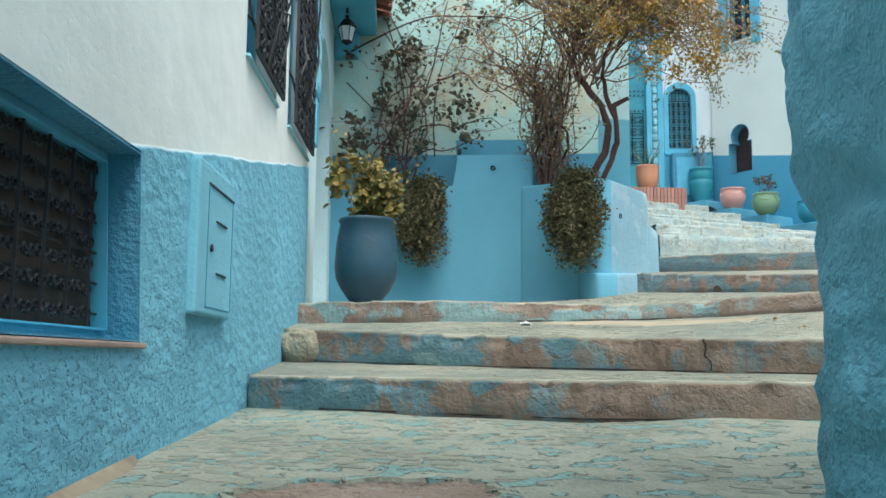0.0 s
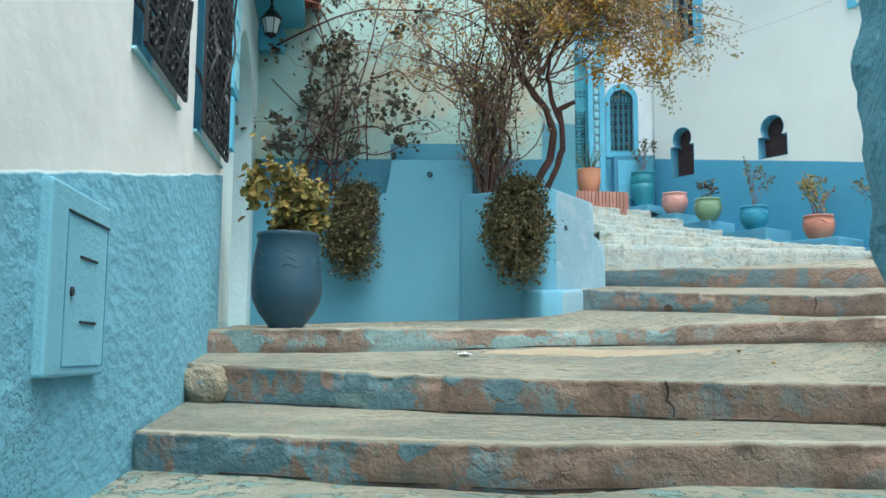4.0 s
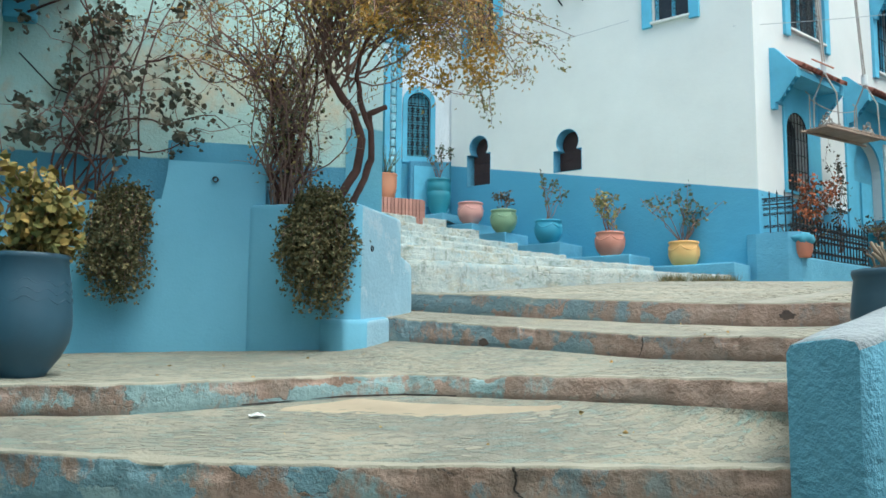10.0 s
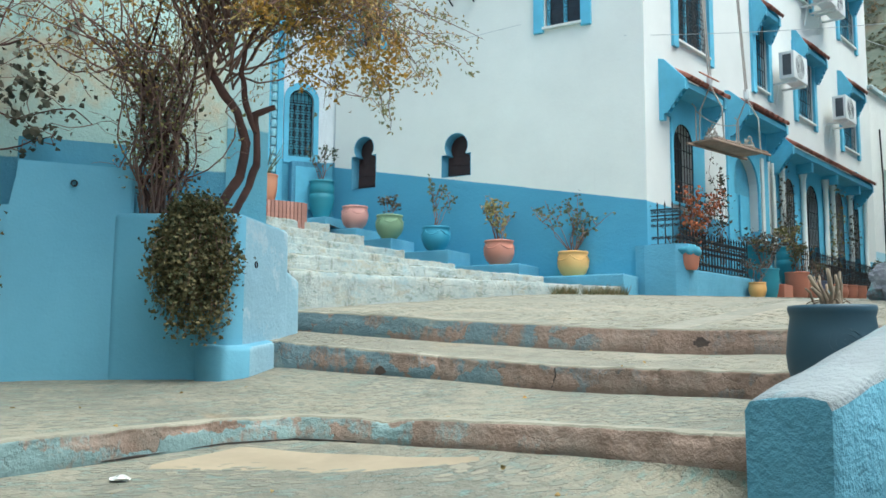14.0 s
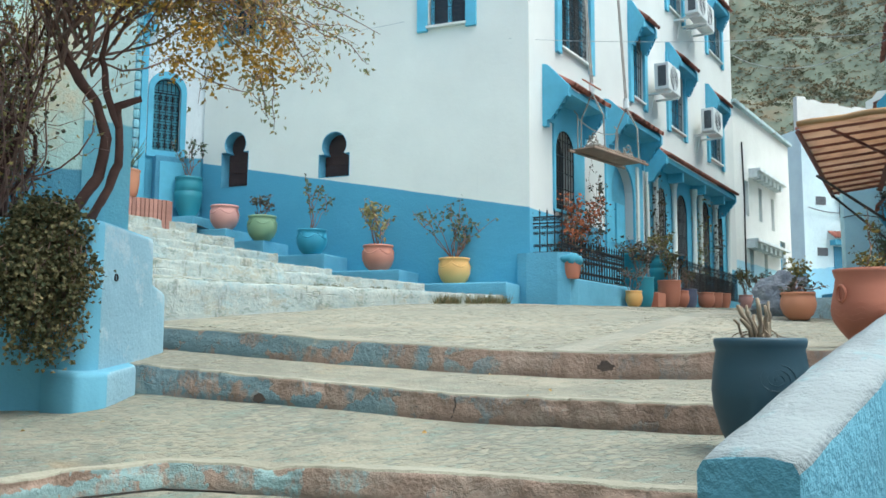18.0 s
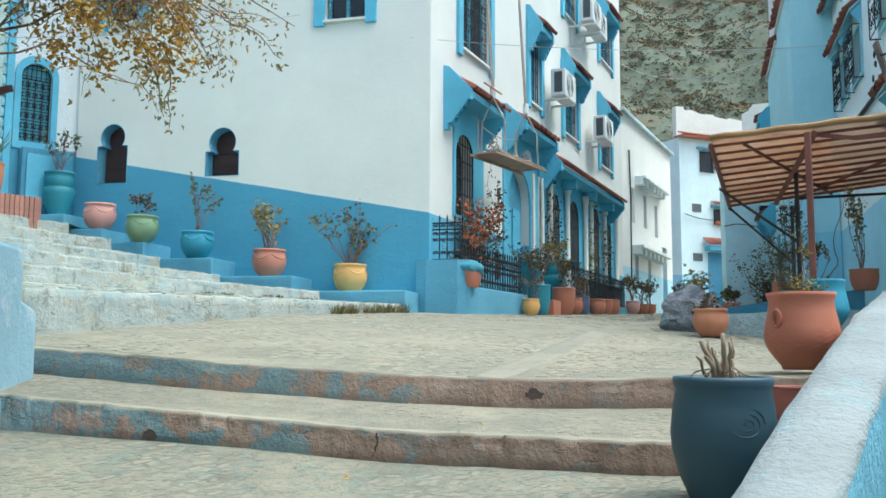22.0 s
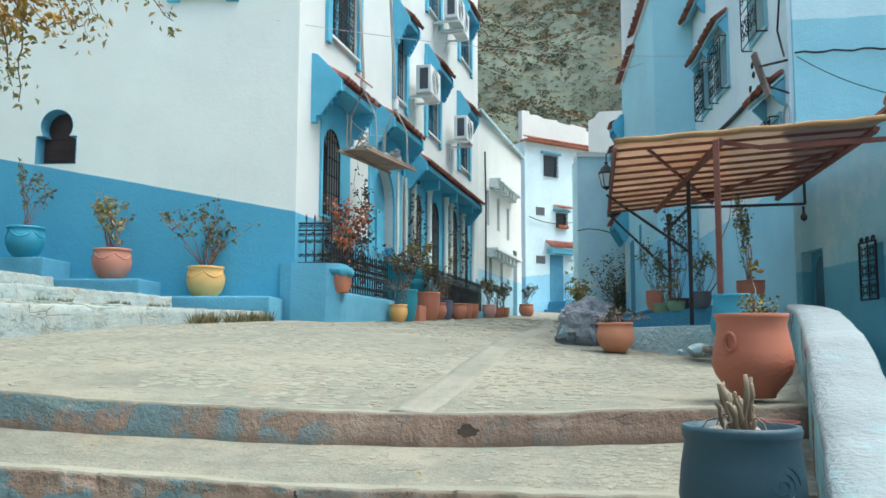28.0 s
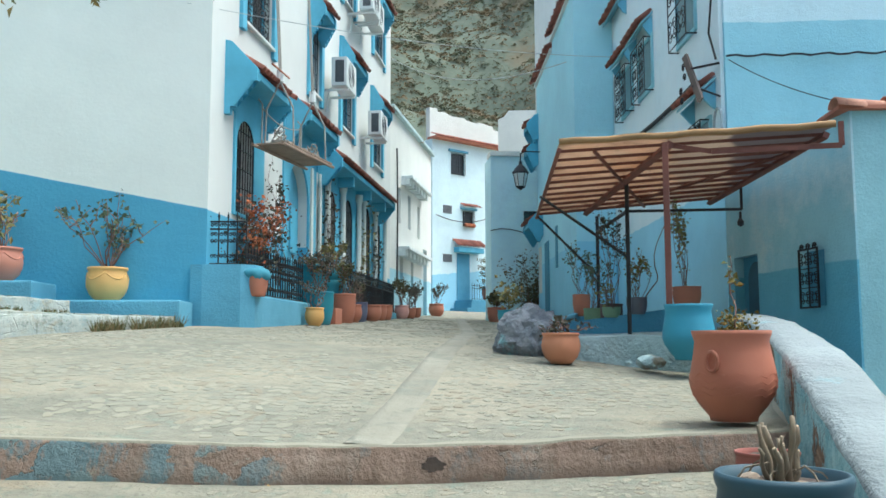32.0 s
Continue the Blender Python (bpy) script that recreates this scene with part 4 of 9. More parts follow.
facade(bm, [(-0.6, -0.45), (2.75, -0.45), (2.75, 9.6), (-0.6, 9.6)], [arch(1.55, 1.98, 4.15, 5.32, 0.0), arch(0.42, 1.16, 2.95, 6.0, 0.0)], 0.25)
part("gate_wall", bm, two_tone("gate_wall_plaster", (0.12, 0.388, 0.534), (0.76, 0.80, 0.80), 4.1, 0.0), house, "", m=GATE_HOUSE)
STREET_IN = F_HOUSE.inverted() @ F_STREET
bm = B()
G_HOLES = [arch(0.8, 1.44, 3.12, 4.3), arch(5.25, 5.75, 2.6, 4.15), arch(6.4, 7.1, 2.6, 4.2), arch(8.15, 8.75, 2.6, 4.3), arch(9.3, 9.85, 2.6, 4.3), arch(2.95, 4.02, 1.6, 4.25)]
W_UP = [(1.02, 2.12, 5.58, 7.1), (4.07, 4.66, 5.58, 6.95), (6.16, 7.12, 5.5, 6.85), (9.0, 10.05, 5.4, 6.75), (1.02, 2.12, 7.9, 9.4), (4.07, 4.66, 7.9, 9.3), (6.2, 7.15, 7.95, 9.3), (9.05, 10.22, 7.9, 9.15)]
facade(bm, [(0.0, -0.45), (11.2, -0.45), (11.2, 10.3), (0.0, 10.3)], G_HOLES + [rect(*w) for w in W_UP], 0.3)
part("street_wall", bm, M_STREET, house, "white street front above a blue dado", m=STREET_IN)
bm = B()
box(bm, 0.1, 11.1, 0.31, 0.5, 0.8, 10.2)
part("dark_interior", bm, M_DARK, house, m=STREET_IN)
bm = B()
prism(bm, [(0, 0), (11.2, 0), (10, 6), (-4, 6)], 10.2, 10.3)
part("roof", bm, M_WHITE, house, m=STREET_IN)
bm = B()
box(bm, 11.0, 11.19, 0.3, 6.0, -0.45, 10.2)
part("end_wall", bm, M_WHITE, house, m=STREET_IN)

# ledges that carry the pots along the house
for k, (u0, u1, z) in enumerate([(0.12, 1.62, 1.98), (1.62, 2.75, 2.18), (2.75, 3.75, 2.43), (3.75, 4.4, 2.66), (4.4, 5.0, 2.86), (5.0, 5.75, 3.08)]):
    bm = B()
    box(bm, -u1, -u0, -0.66, 0.02, z - 0.9, z, 0.02)
    solid("ledge_%d" % (k + 1), bm, M_BLUE, "blue plastered ledge step along the house", "ledge", "", "structure", m=F_HOUSE)

# next house along the street
nexthouse = thing("next_house", F_NEXT, "worn white house further along the street", "house")
bm = B()
facade(bm, [(0, -0.45), (5.75, -0.45), (5.75, 7.15), (0, 7.15)], [rect(0.9, 1.25, 4.5, 5.4), rect(2.2, 2.55, 4.5, 5.4), rect(3.5, 3.85, 4.4, 5.3), rect(4.4, 5.0, 2.3, 4.2), rect(1.2, 1.55, 3.0, 3.8), rect(2.6, 2.95, 3.0, 3.8)], 0.3)
part("wall", bm, M_NEXT, nexthouse)
bm = B()
box(bm, 0.0, 5.7, 0.31, 4.0, 1.0, 6.1)
part("dark_interior", bm, M_DARK, nexthouse)
bm = B()
box(bm, 0.1, 6.2, 1.8, 6.0, 1.0, 8.9, 0.03)
part("upper_storey", bm, M_WHITE, nexthouse)

# far house closing the street
farhouse = thing("far_house", F_FAR, "white and blue house that closes the street", "house")
bm = B()
facade(bm, [(0.22, -0.45), (4.9, -0.45), (4.9, 10.15), (0.22, 10.15)], [rect(1.26, 2.03, 8.7, 9.62), rect(1.92, 2.54, 6.5, 7.15)], 0.3)
part("wall", bm, M_FAR, farhouse)
bm = B()
box(bm, 0.3, 4.8, 0.31, 4.0, 1.5, 10.0)
part("dark_interior", bm, M_DARK, farhouse)
part("side_wall", box(B(), 0.222, 0.29, 0.302, 4.0, -0.4, 10.1), M_FAR, farhouse)
bm = B()
facade(bm, [(0.45, 10.0), (4.85, 10.0), (4.85, 11.1), (4.2, 11.16), (4.15, 11.3), (3.3, 11.36), (3.25, 11.28), (2.5, 11.34), (2.45, 11.42), (1.7, 11.38), (1.3, 11.5), (0.9, 11.46), (0.85, 11.6), (0.45, 11.58)], [], 0.25)
bmesh.ops.translate(bm, vec=(0, 0.45, 0), verts=bm.verts)
part("roof_terrace", bm, M_WHITE, farhouse, "uneven white roof parapet")

# plain white house beyond the bend
bm = B()
facade(bm, [(0.0, -0.45), (2.6, -0.45), (2.6, 9.2), (0.35, 9.2), (0.2, 9.0), (0.0, 8.9)], [], 0.8)
solid("far_white_house", bm, M_WHITE, "plain white house gable behind the blue wall", "house", m=frame_at(25.95, 18.42, 0.47, -0.88))

bm = B()
facade(bm, [(0.52, -0.45), (6.0, -0.45), (6.0, 5.95), (0.52, 5.95)], [], 1.0)
solid("far_blue_house", bm, stucco("far_pale_blue", (0.60, 0.84, 0.93), 0.1, 45, 0.4), "plain light blue house wall at the street's bend", "house", m=F_FARBLUE)

# right-hand houses
right = thing("right_house", F_R2S, "tall pale blue house with red-tiled window hoods", "house")
bm = B()
facade(bm, [(0.0, -0.45), (11.96, -0.45), (11.96, 9.3), (6.62, 9.3), (6.62, 7.1), (0.0, 7.1)], [], 0.3)
part("street_wall", bm, M_R2, right)
bm = B()
facade(bm, [(0.0, -0.45), (9.0, -0.45), (9.0, 9.3), (0.0, 9.3)], [], 0.3)
part("front_wall", bm, M_R2F, right, m=F_R2S.inverted() @ F_R2F)
bm = B()
facade(bm, [(0, -0.45), (2.24, -0.45), (2.24, 3.3), (0, 3.3)], [rect(0.15, 0.65, 1.4, 2.36)], 0.25)
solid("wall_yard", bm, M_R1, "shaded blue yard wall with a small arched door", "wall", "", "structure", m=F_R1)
bm = B()
facade(bm, [(0, -0.45), (4.0, -0.45), (4.0, 3.3), (0, 3.3)], [], 0.3)
solid("wall_yard_front", bm, stucco("yard_front_blue", (0.33, 0.57, 0.61), 0.12, 40, 0.25, worn=(0.55, 0.68, 0.72), worn_at=0.62), "light blue wall under a tile coping", "wall", "", "structure", m=frame_at(7.98, 5.17, 0.5, -0.87))

# hillside
bm = B()
N = 110
vs = []
for j in range(N):
    row = []
    for i in range(N):
        a = radians(-75 + 100 * i / (N - 1))
        d = 90 + 320 * (j / (N - 1)) ** 1.2
        x, y = d * math.cos(a + radians(55)), d * math.sin(a + radians(55))
        h = -3 + (d - 90) * 0.75 + 26 * noise.fractal(Vector((x, y, 0)) * 0.012, 1.0, 2.0, 5) + 3.0 * noise.fractal(Vector((x, y, 5)) * 0.09, 1.0, 2.0, 4)
        row.append(bm.verts.new((x, y, h)))
    vs.append(row)
for j in range(N - 1):
    for i in range(N - 1):
        bm.faces.new((vs[j][i], vs[j][i + 1], vs[j + 1][i + 1], vs[j + 1][i])).smooth = True
m_hill, nt, bs = nodes_of("scrub_hillside")
c = coords(nt)
k = mix(nt, ramp(nt, tex(nt, "noise", c, 0.35, 6, 0.7), 0.4, 0.6), (0.098, 0.125, 0.09), (0.14, 0.16, 0.118))
k = mix(nt, ramp(nt, tex(nt, "noise", c, 0.9, 5, 0.75), 0.5, 0.62, 0.0, 0.6), k, (0.09, 0.115, 0.085))
k = mix(nt, ramp(nt, tex(nt, "noise", c, 0.06, 6, 0.75), 0.5, 0.62, 0.0, 0.7), k, (0.165, 0.13, 0.078))
k = mix(nt, ramp(nt, tex(nt, "noise", c, 0.1, 6, 0.75), 0.56, 0.66, 0.0, 0.7), k, (0.125, 0.165, 0.14))
nt.links.new(k, bs.inputs["Base Color"])
bs.inputs["Roughness"].default_value = 1.0
solid("backdrop", bm, m_hill, "scrub-covered mountainside above the town", "hill", "", "structure")


from mathutils.bvhtree import BVHTree

scrub = random.Random(5)
hill = bpy.data.objects["backdrop"].data
slope = BVHTree.FromPolygons([v.co.copy() for v in hill.vertices], [tuple(q.vertices) for q in hill.polygons])
verts, faces = [], []
for _ in range(22000):
    a, d = radians(scrub.uniform(24, 51)), 92 + 150 * scrub.random() ** 0.75
    hit = slope.ray_cast(Vector((d * math.cos(a), d * math.sin(a), 900)), Vector((0, 0, -1)))[0]
    if hit is None or noise.noise(hit * 0.06) + 0.6 * noise.noise(hit * 0.22) < scrub.uniform(-1.1, 0.3):
        continue
    r = scrub.uniform(0.35, 0.9) * (1 + 0.5 * noise.noise(hit * 0.1))
    for _ in range(16):
        b, q = scrub.uniform(0, 6.283), math.sqrt(scrub.random())
        p = hit + Vector((r * q * math.cos(b), r * q * math.sin(b), 0.75 * r * (1 - q * q) * scrub.uniform(0.4, 1.0) + 0.1 * r * math.cos(b)))
        w = 0.42 * r
        for _ in range(3):
            verts.append(p + Vector((scrub.uniform(-w, w), scrub.uniform(-w, w), scrub.uniform(-w, w) * 0.8)))
        faces.append((len(verts) - 3, len(verts) - 2, len(verts) - 1))
me = bpy.data.meshes.new("scrub")
me.from_pydata(verts, [], faces)
m_scrub, nt, bs = nodes_of("mountain_scrub")
c = coords(nt)
k = mix(nt, ramp(nt, tex(nt, "noise", c, 0.22, 4, 0.6), 0.4, 0.62), (0.11, 0.125, 0.073), (0.25, 0.17, 0.093))
k = mix(nt, ramp(nt, nt.nodes.new("ShaderNodeNewGeometry").outputs["Random Per Island"], 0.2, 1.0, 0.0, 0.4), k, (0.14, 0.165, 0.115))
nt.links.new(k, bs.inputs["Base Color"])
bs.inputs["Roughness"].default_value = 1.0
me.materials.append(m_scrub)
tagged(new("scrub", me), "olive and brown scrub over the mountainside", "scrub", kind="stuff")


# ---- ironwork, hoods, windows ----
def scroll(bm, cx, cz, r, flip=1, y=0.0, up=1, rad=0.006, turns=1.4):
    pts = []
    for k in range(13):
        a = turns * 2 * math.pi * k / 12
        q = r * (1 - 0.78 * k / 12)
        pts.append((cx + flip * (q * math.cos(a) - r), y, cz + up * q * math.sin(a)))
    tube(bm, pts, rad, 4)


def scroll_grille(x0, x1, z0, z1, y, cols=3, rows=4, rad=0.008):
    """Iron grille of straight bars with paired scrolls in each field."""
    bm = B()
    for i in range(cols + 1):
        x = x0 + (x1 - x0) * i / cols
        tube(bm, [(x, y, z0), (x, y, z1)], rad, 4)
    for j in range(rows + 1):
        z = z0 + (z1 - z0) * j / rows
        tube(bm, [(x0, y, z), (x1, y, z)], rad, 4)
    w, h = (x1 - x0) / cols, (z1 - z0) / rows
    for i in range(cols):
        for j in range(rows):
            cx, cz = x0 + w * (i + 0.5), z0 + h * (j + 0.5)
            r = min(w, h) * 0.24
            for up in (1, -1):
                scroll(bm, cx - 0.01 + 0.0 * r, cz + up * h * 0.12, r, 1, y, up, rad * 0.8)
                scroll(bm, cx + 0.01, cz + up * h * 0.12, r, -1, y, up, rad * 0.8)
    return bm


def bar_grille(loop, y, gap=0.1, rad=0.008, cross=4):
    """Upright bars and cross bars cut to an arched or square outline."""
    bm = B()
    xs, zs = [p[0] for p in loop], [p[1] for p in loop]
    x0, x1, z0, z1 = min(xs), max(xs), min(zs), max(zs)

    def span(axis, value):
        hit = []
        for (ax, az), (bx, bz) in zip(loop, loop[1:] + loop[:1]):
            a, b, c, d = (ax, bx, az, bz) if axis == 0 else (az, bz, ax, bx)
            if (a - value) * (b - value) < 0:
                hit.append(c + (d - c) * (value - a) / (b - a))
        return (min(hit), max(hit)) if len(hit) > 1 else None

    n = max(2, int((x1 - x0) / gap))
    for i in range(1, n):
        x = x0 + (x1 - x0) * i / n + 0.0007
        s = span(0, x)
        if s:
            tube(bm, [(x, y, s[0]), (x, y, s[1])], rad, 4)
    for j in range(cross):
        z = z0 + (z1 - z0) * (j + 0.35) / cross + 0.0007
        s = span(1, z)
        if s:
            tube(bm, [(s[0], y, z), (s[1], y, z)], rad, 4)
    tube(bm, [(x, y, z) for x, z in loop + loop[:1]], rad * 1.3, 4)
    return bm


TILE = None


def tile_mesh():
    global TILE
    if TILE is None:
        bm = B()
        rings = []
        for y, r in ((0.0, 0.050), (-1.0, 0.058)):
            rings.append([[bm.verts.new((q * math.cos(a), y, q * math.sin(a))) for a in [math.pi * k / 6 for k in range(7)]] for q in (r, r - 0.014)])
        (ao, ai), (bo, bi) = rings
        for k in range(6):
            bm.faces.new((ao[k], ao[k + 1], bo[k + 1], bo[k]))
            bm.faces.new((ai[k + 1], ai[k], bi[k], bi[k + 1]))
            bm.faces.new((bo[k], bo[k + 1], bi[k + 1], bi[k]))
        TILE = finish(bm, "tile", M_TILES, True)
    return TILE


def random_tone(name, col, vary, rough=0.8):
    """Pieces that share a mesh but differ in tone."""
    m, nt, b = nodes_of(name)
    r = nt.nodes.new("ShaderNodeObjectInfo").outputs["Random"]
    k = mix(nt, r, tuple(v * (1 - vary) for v in col), tuple(min(0.95, v * (1 + vary)) for v in col))
    n = tex(nt, "noise", coords(nt), 18.0, 4, 0.7)
    k = mix(nt, ramp(nt, n, 0.4, 0.75, 0.0, 0.6), k, tuple(v * 0.45 for v in col))
    nt.links.new(k, b.inputs["Base Color"])
    b.inputs["Roughness"].default_value = rough
    bump(nt, b, n, 0.4, 0.01)
    return m


M_TILES = random_tone("barrel_tiles", (0.36, 0.13, 0.09), 0.35)


def tiles(parent, x0, x1, y0, z0, y1, z1, step=0.115):
    """A row of barrel tiles laid down the slope from (y0, z0) to (y1, z1)."""
    n = max(1, int((x1 - x0) / step))
    length, tip = math.hypot(y1 - y0, z1 - z0), math.atan2(z1 - z0, y0 - y1)
    for i in range(n):
        ob = new("tile", tile_mesh())
        ob.parent = parent
        x = x0 + (x1 - x0) * (i + 0.5) / n
        ob.matrix_basis = Matrix.Translation((x + 0.008 * math.sin(i * 2.7), y0, z0)) @ pose(0, 0, 0, -math.degrees(tip), 0, 1.5 * math.sin(i * 1.9)) @ Matrix.Diagonal((1, length * (1 + 0.04 * math.sin(i * 3.3)), 1, 1))


def hood(parent, m, x0, x1, z, depth=0.34, drop=0.8, rise=0.2, mat=None, name="hood"):
    """A tiled window hood on stepped wooden brackets, its crest at z."""
    mat = mat or M_TRIM
    bm = B()
    n = 6
    low = z - rise - 0.08
    prof = [(0.0, z), (-depth, z - rise), (-depth, low), (0.0, low)]
    a = [bm.verts.new((x0 + 0.03, y, q)) for y, q in prof]
    b = [bm.verts.new((x1 - 0.03, y, q)) for y, q in prof]
    bm.faces.new(a)
    bm.faces.new(b[::-1])
    for i in range(4):
        bm.faces.new((a[i], b[i], b[(i + 1) % 4], a[(i + 1) % 4]))
    top = part(name, bm, mat, parent, "blue wooden hood edged with red tiles", m=m)
    for x in (x0, x1 - 0.09):
        bm = B()
        steps = [(0.0, z + 0.1), (-0.08, z + 0.08), (-depth - 0.02, z - rise + 0.02), (-depth - 0.02, low - 0.05)]
        for k in range(5):
            y = -depth + (depth - 0.07) * k / 5
            steps += [(y, low - 0.05 - 0.075 * k), (y + (depth - 0.07) / 5, low - 0.05 - 0.075 * k)]
        steps += [(-0.07, low - 0.05 - 0.3), (-0.07, z - drop), (0.0, z - drop)]
        lo = [bm.verts.new((x, y, q)) for y, q in steps]
        hi = [bm.verts.new((x + 0.09, y, q)) for y, q in steps]
        bm.faces.new(lo)
        bm.faces.new(hi[::-1])
        for k in range(len(lo)):
            j = (k + 1) % len(lo)
            bm.faces.new((lo[k], hi[k], hi[j], lo[j]))
        bmesh.ops.triangulate(bm, faces=[f for f in bm.faces if len(f.verts) > 4])
        part("bracket", bm, mat, top)
    tiles(top, x0 + 0.05, x1 - 0.02, 0.0, z + 0.02, -depth - 0.06, z - rise + 0.02)
    return top


def framed_window(parent, m, x0, x1, z0, z1, trim=0.13, glass=None, grille="bars", below=0.1, y=-0.05):
    """A window in its opening: painted jamb boards, casement, dark panes and an iron grille."""
    bm = B()
    ring_plate(bm, rect(x0, x1, z0, z1), rect(x0 + 0.05, x1 - 0.05, z0 + 0.05, z1 - 0.05), 0.10, 0.15)
    fr = part("window", bm, M_TRIM, parent, "", m=m)
    for a, b in ((x0 - trim, x0 - 0.003), (x1 + 0.003, x1 + trim)):
        bm = B()
        box(bm, a, b, y, 0.03, z0 - below, z1 + 0.1, 0.008)
        part("jamb_board", bm, M_TRIM, fr)
    bm = B()
    plate(bm, rect(x0 + 0.05, x1 - 0.05, z0 + 0.05, z1 - 0.05), 0.125, 0.13)
    part("pane", bm, M_GLASS if grille == "scroll" else M_SHUTTER, fr)
    bm = B()
    cx = (x0 + x1) / 2
    box(bm, cx - 0.03, cx + 0.03, 0.09, 0.124, z0 + 0.05, z1 - 0.05)
    part("mullion", bm, M_TRIM, fr)
    bm = B()
    box(bm, x0 - 0.02, x1 + 0.02, -0.06, 0.09, z0 - 0.04, z0 - 0.002, 0.006)
    part("sill", bm, M_WHITE, fr)
    bm = scroll_grille(x0 + 0.03, x1 - 0.03, z0 + 0.03, z1 - 0.03, 0.03, max(2, int((x1 - x0) / 0.2)), max(3, int((z1 - z0) / 0.24)), 0.006) if grille == "scroll" else bar_grille(rect(x0 + 0.03, x1 - 0.03, z0 + 0.03, z1 - 0.03), 0.03, 0.09, 0.007, 5)
    part("grille", bm, M_IRON, fr)
    return fr


M_SHUTTER = plain("shaded_blue_shutter", (0.07, 0.24, 0.34), 0.5)
M_GLASS = plain("dark_window_glass", (0.03, 0.04, 0.045), 0.12, 0, 0.3, 3, 0.02, 0.6)
M_STEEL = plain("white_enamel", (0.72, 0.74, 0.72), 0.45, 0, 0.05, 10)
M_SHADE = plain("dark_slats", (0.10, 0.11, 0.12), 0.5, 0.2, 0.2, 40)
M_ROPE = plain("grey_rope", (0.35, 0.33, 0.29), 0.9, 0, 0.2, 60)
M_PLANK = plain("weathered_plank", (0.34, 0.25, 0.19), 0.85, 0, 0.25, 25, 0.5)

SI = STREET_IN
ID = Matrix()

# small arched windows of the side wall, each half behind a dark wooden shutter
M_MAROON = plain("dark_maroon_shutter", (0.055, 0.028, 0.026), 0.7, 0, 0.35, 14, 0.4)
for lp in (ARCH1, ARCH2):
    xs, zs = [q[0] for q in lp], [q[1] for q in lp]
    a, b, c, d = min(xs), max(xs), min(zs), max(zs)
    cx, cz = (a + b) / 2, (c + d) / 2
    bm = B()
    plate(bm, lp, 0.2, 0.24)
    bmesh.ops.triangulate(bm, faces=[f for f in bm.faces if len(f.verts) > 4])
    w = part("window", bm, M_MAROON, house, "keyhole-shaped window with a dark maroon shutter", m=ID)
    bm = B()
    inner = [(cx + (x - cx) * 0.965, cz + (z - cz) * 0.982) for x, z in lp]
    ring_plate(bm, [(cx + (x - cx) * 0.999, cz + (z - cz) * 0.999) for x, z in lp], inner, -0.004, 0.199)
    part("reveal", bm, M_BLUE, w, "blue painted reveal")
    for k in range(3):
        z = c + 0.08 + 0.2 * k * (d - c)
        part("shutter_rail", box(B(), a + 0.03, b - 0.03, 0.188, 0.199, z, z + 0.03), M_MAROON, w)

# upper window of the side wall
framed_window(house, ID, -1.5, -0.92, 5.74, 7.0, 0.16, grille="scroll", below=0.08)

# gate wall: latticed arch window and the studded arched door
bm = B()
LW_ = arch(1.55, 1.98, 4.15, 5.32)
plate(bm, LW_, 0.10, 0.13)
lat = part("window", bm, plain("turquoise_panel", (0.10, 0.37, 0.48), 0.5), house, "arched window with a turquoise lattice", m=GATE_HOUSE)
bm = B()
ring_plate(bm, arch(1.47, 2.06, 4.05, 5.42), arch(1.555, 1.975, 4.16, 5.31), -0.03, 0.02)
part("surround", bm, M_TRIM, lat)
part("lattice", scroll_grille(1.57, 1.96, 4.18, 5.08, 0.06, 4, 6, 0.007), M_IRON, lat)
part("lattice_head", bar_grille([(x, z) for x, z in arch(1.57, 1.96, 5.08, 5.3)], 0.04, 0.06, 0.006, 2), M_IRON, lat)
bm = B()
DR = arch(0.42, 1.16, 2.95, 6.0)
plate(bm, DR, 0.08, 0.13)
gd = part("door", bm, plain("turquoise_door", (0.06, 0.306, 0.386), 0.5), house, "arched turquoise door with iron studs", m=GATE_HOUSE)
bm = B()
for z in (5.2, 5.28, 4.9):
    for i in range(9):
        x = 0.48 + 0.62 * i / 8
        box(bm, x - 0.012, x + 0.012, 0.05, 0.08, z - 0.012, z + 0.012)
part("stud_row", bm, M_IRON, gd, kind="stuff")
part("door_grille", scroll_grille(0.5, 1.1, 3.9, 4.85, 0.06, 3, 4, 0.008), M_IRON, gd)
bm = B()
n = 22
outer, inner = arch(0.3, 1.24, 2.95, 6.15, n=n), arch(0.43, 1.15, 2.95, 5.99, n=n)
inner = [(x, z) if i < 2 else (x + (0.03 if i % 2 else 0.0) * (1 if x > 0.71 else -1), z + (0.03 if i % 2 else 0)) for i, (x, z) in enumerate(inner)]
ring_plate(bm, outer, inner, -0.05, 0.04)
part("surround", bm, M_TRIM, gd, "scalloped blue door surround")
bm = B()
for k in range(24):
    lathe(bm, [(0, 0), (0.045, 0.01), (0.055, 0.07), (0.045, 0.13), (0, 0.14)], 8, Matrix.Translation((1.3, -0.03, 2.95 + 0.15 * k)))
part("pilaster", bm, M_PALE, gd, kind="stuff")

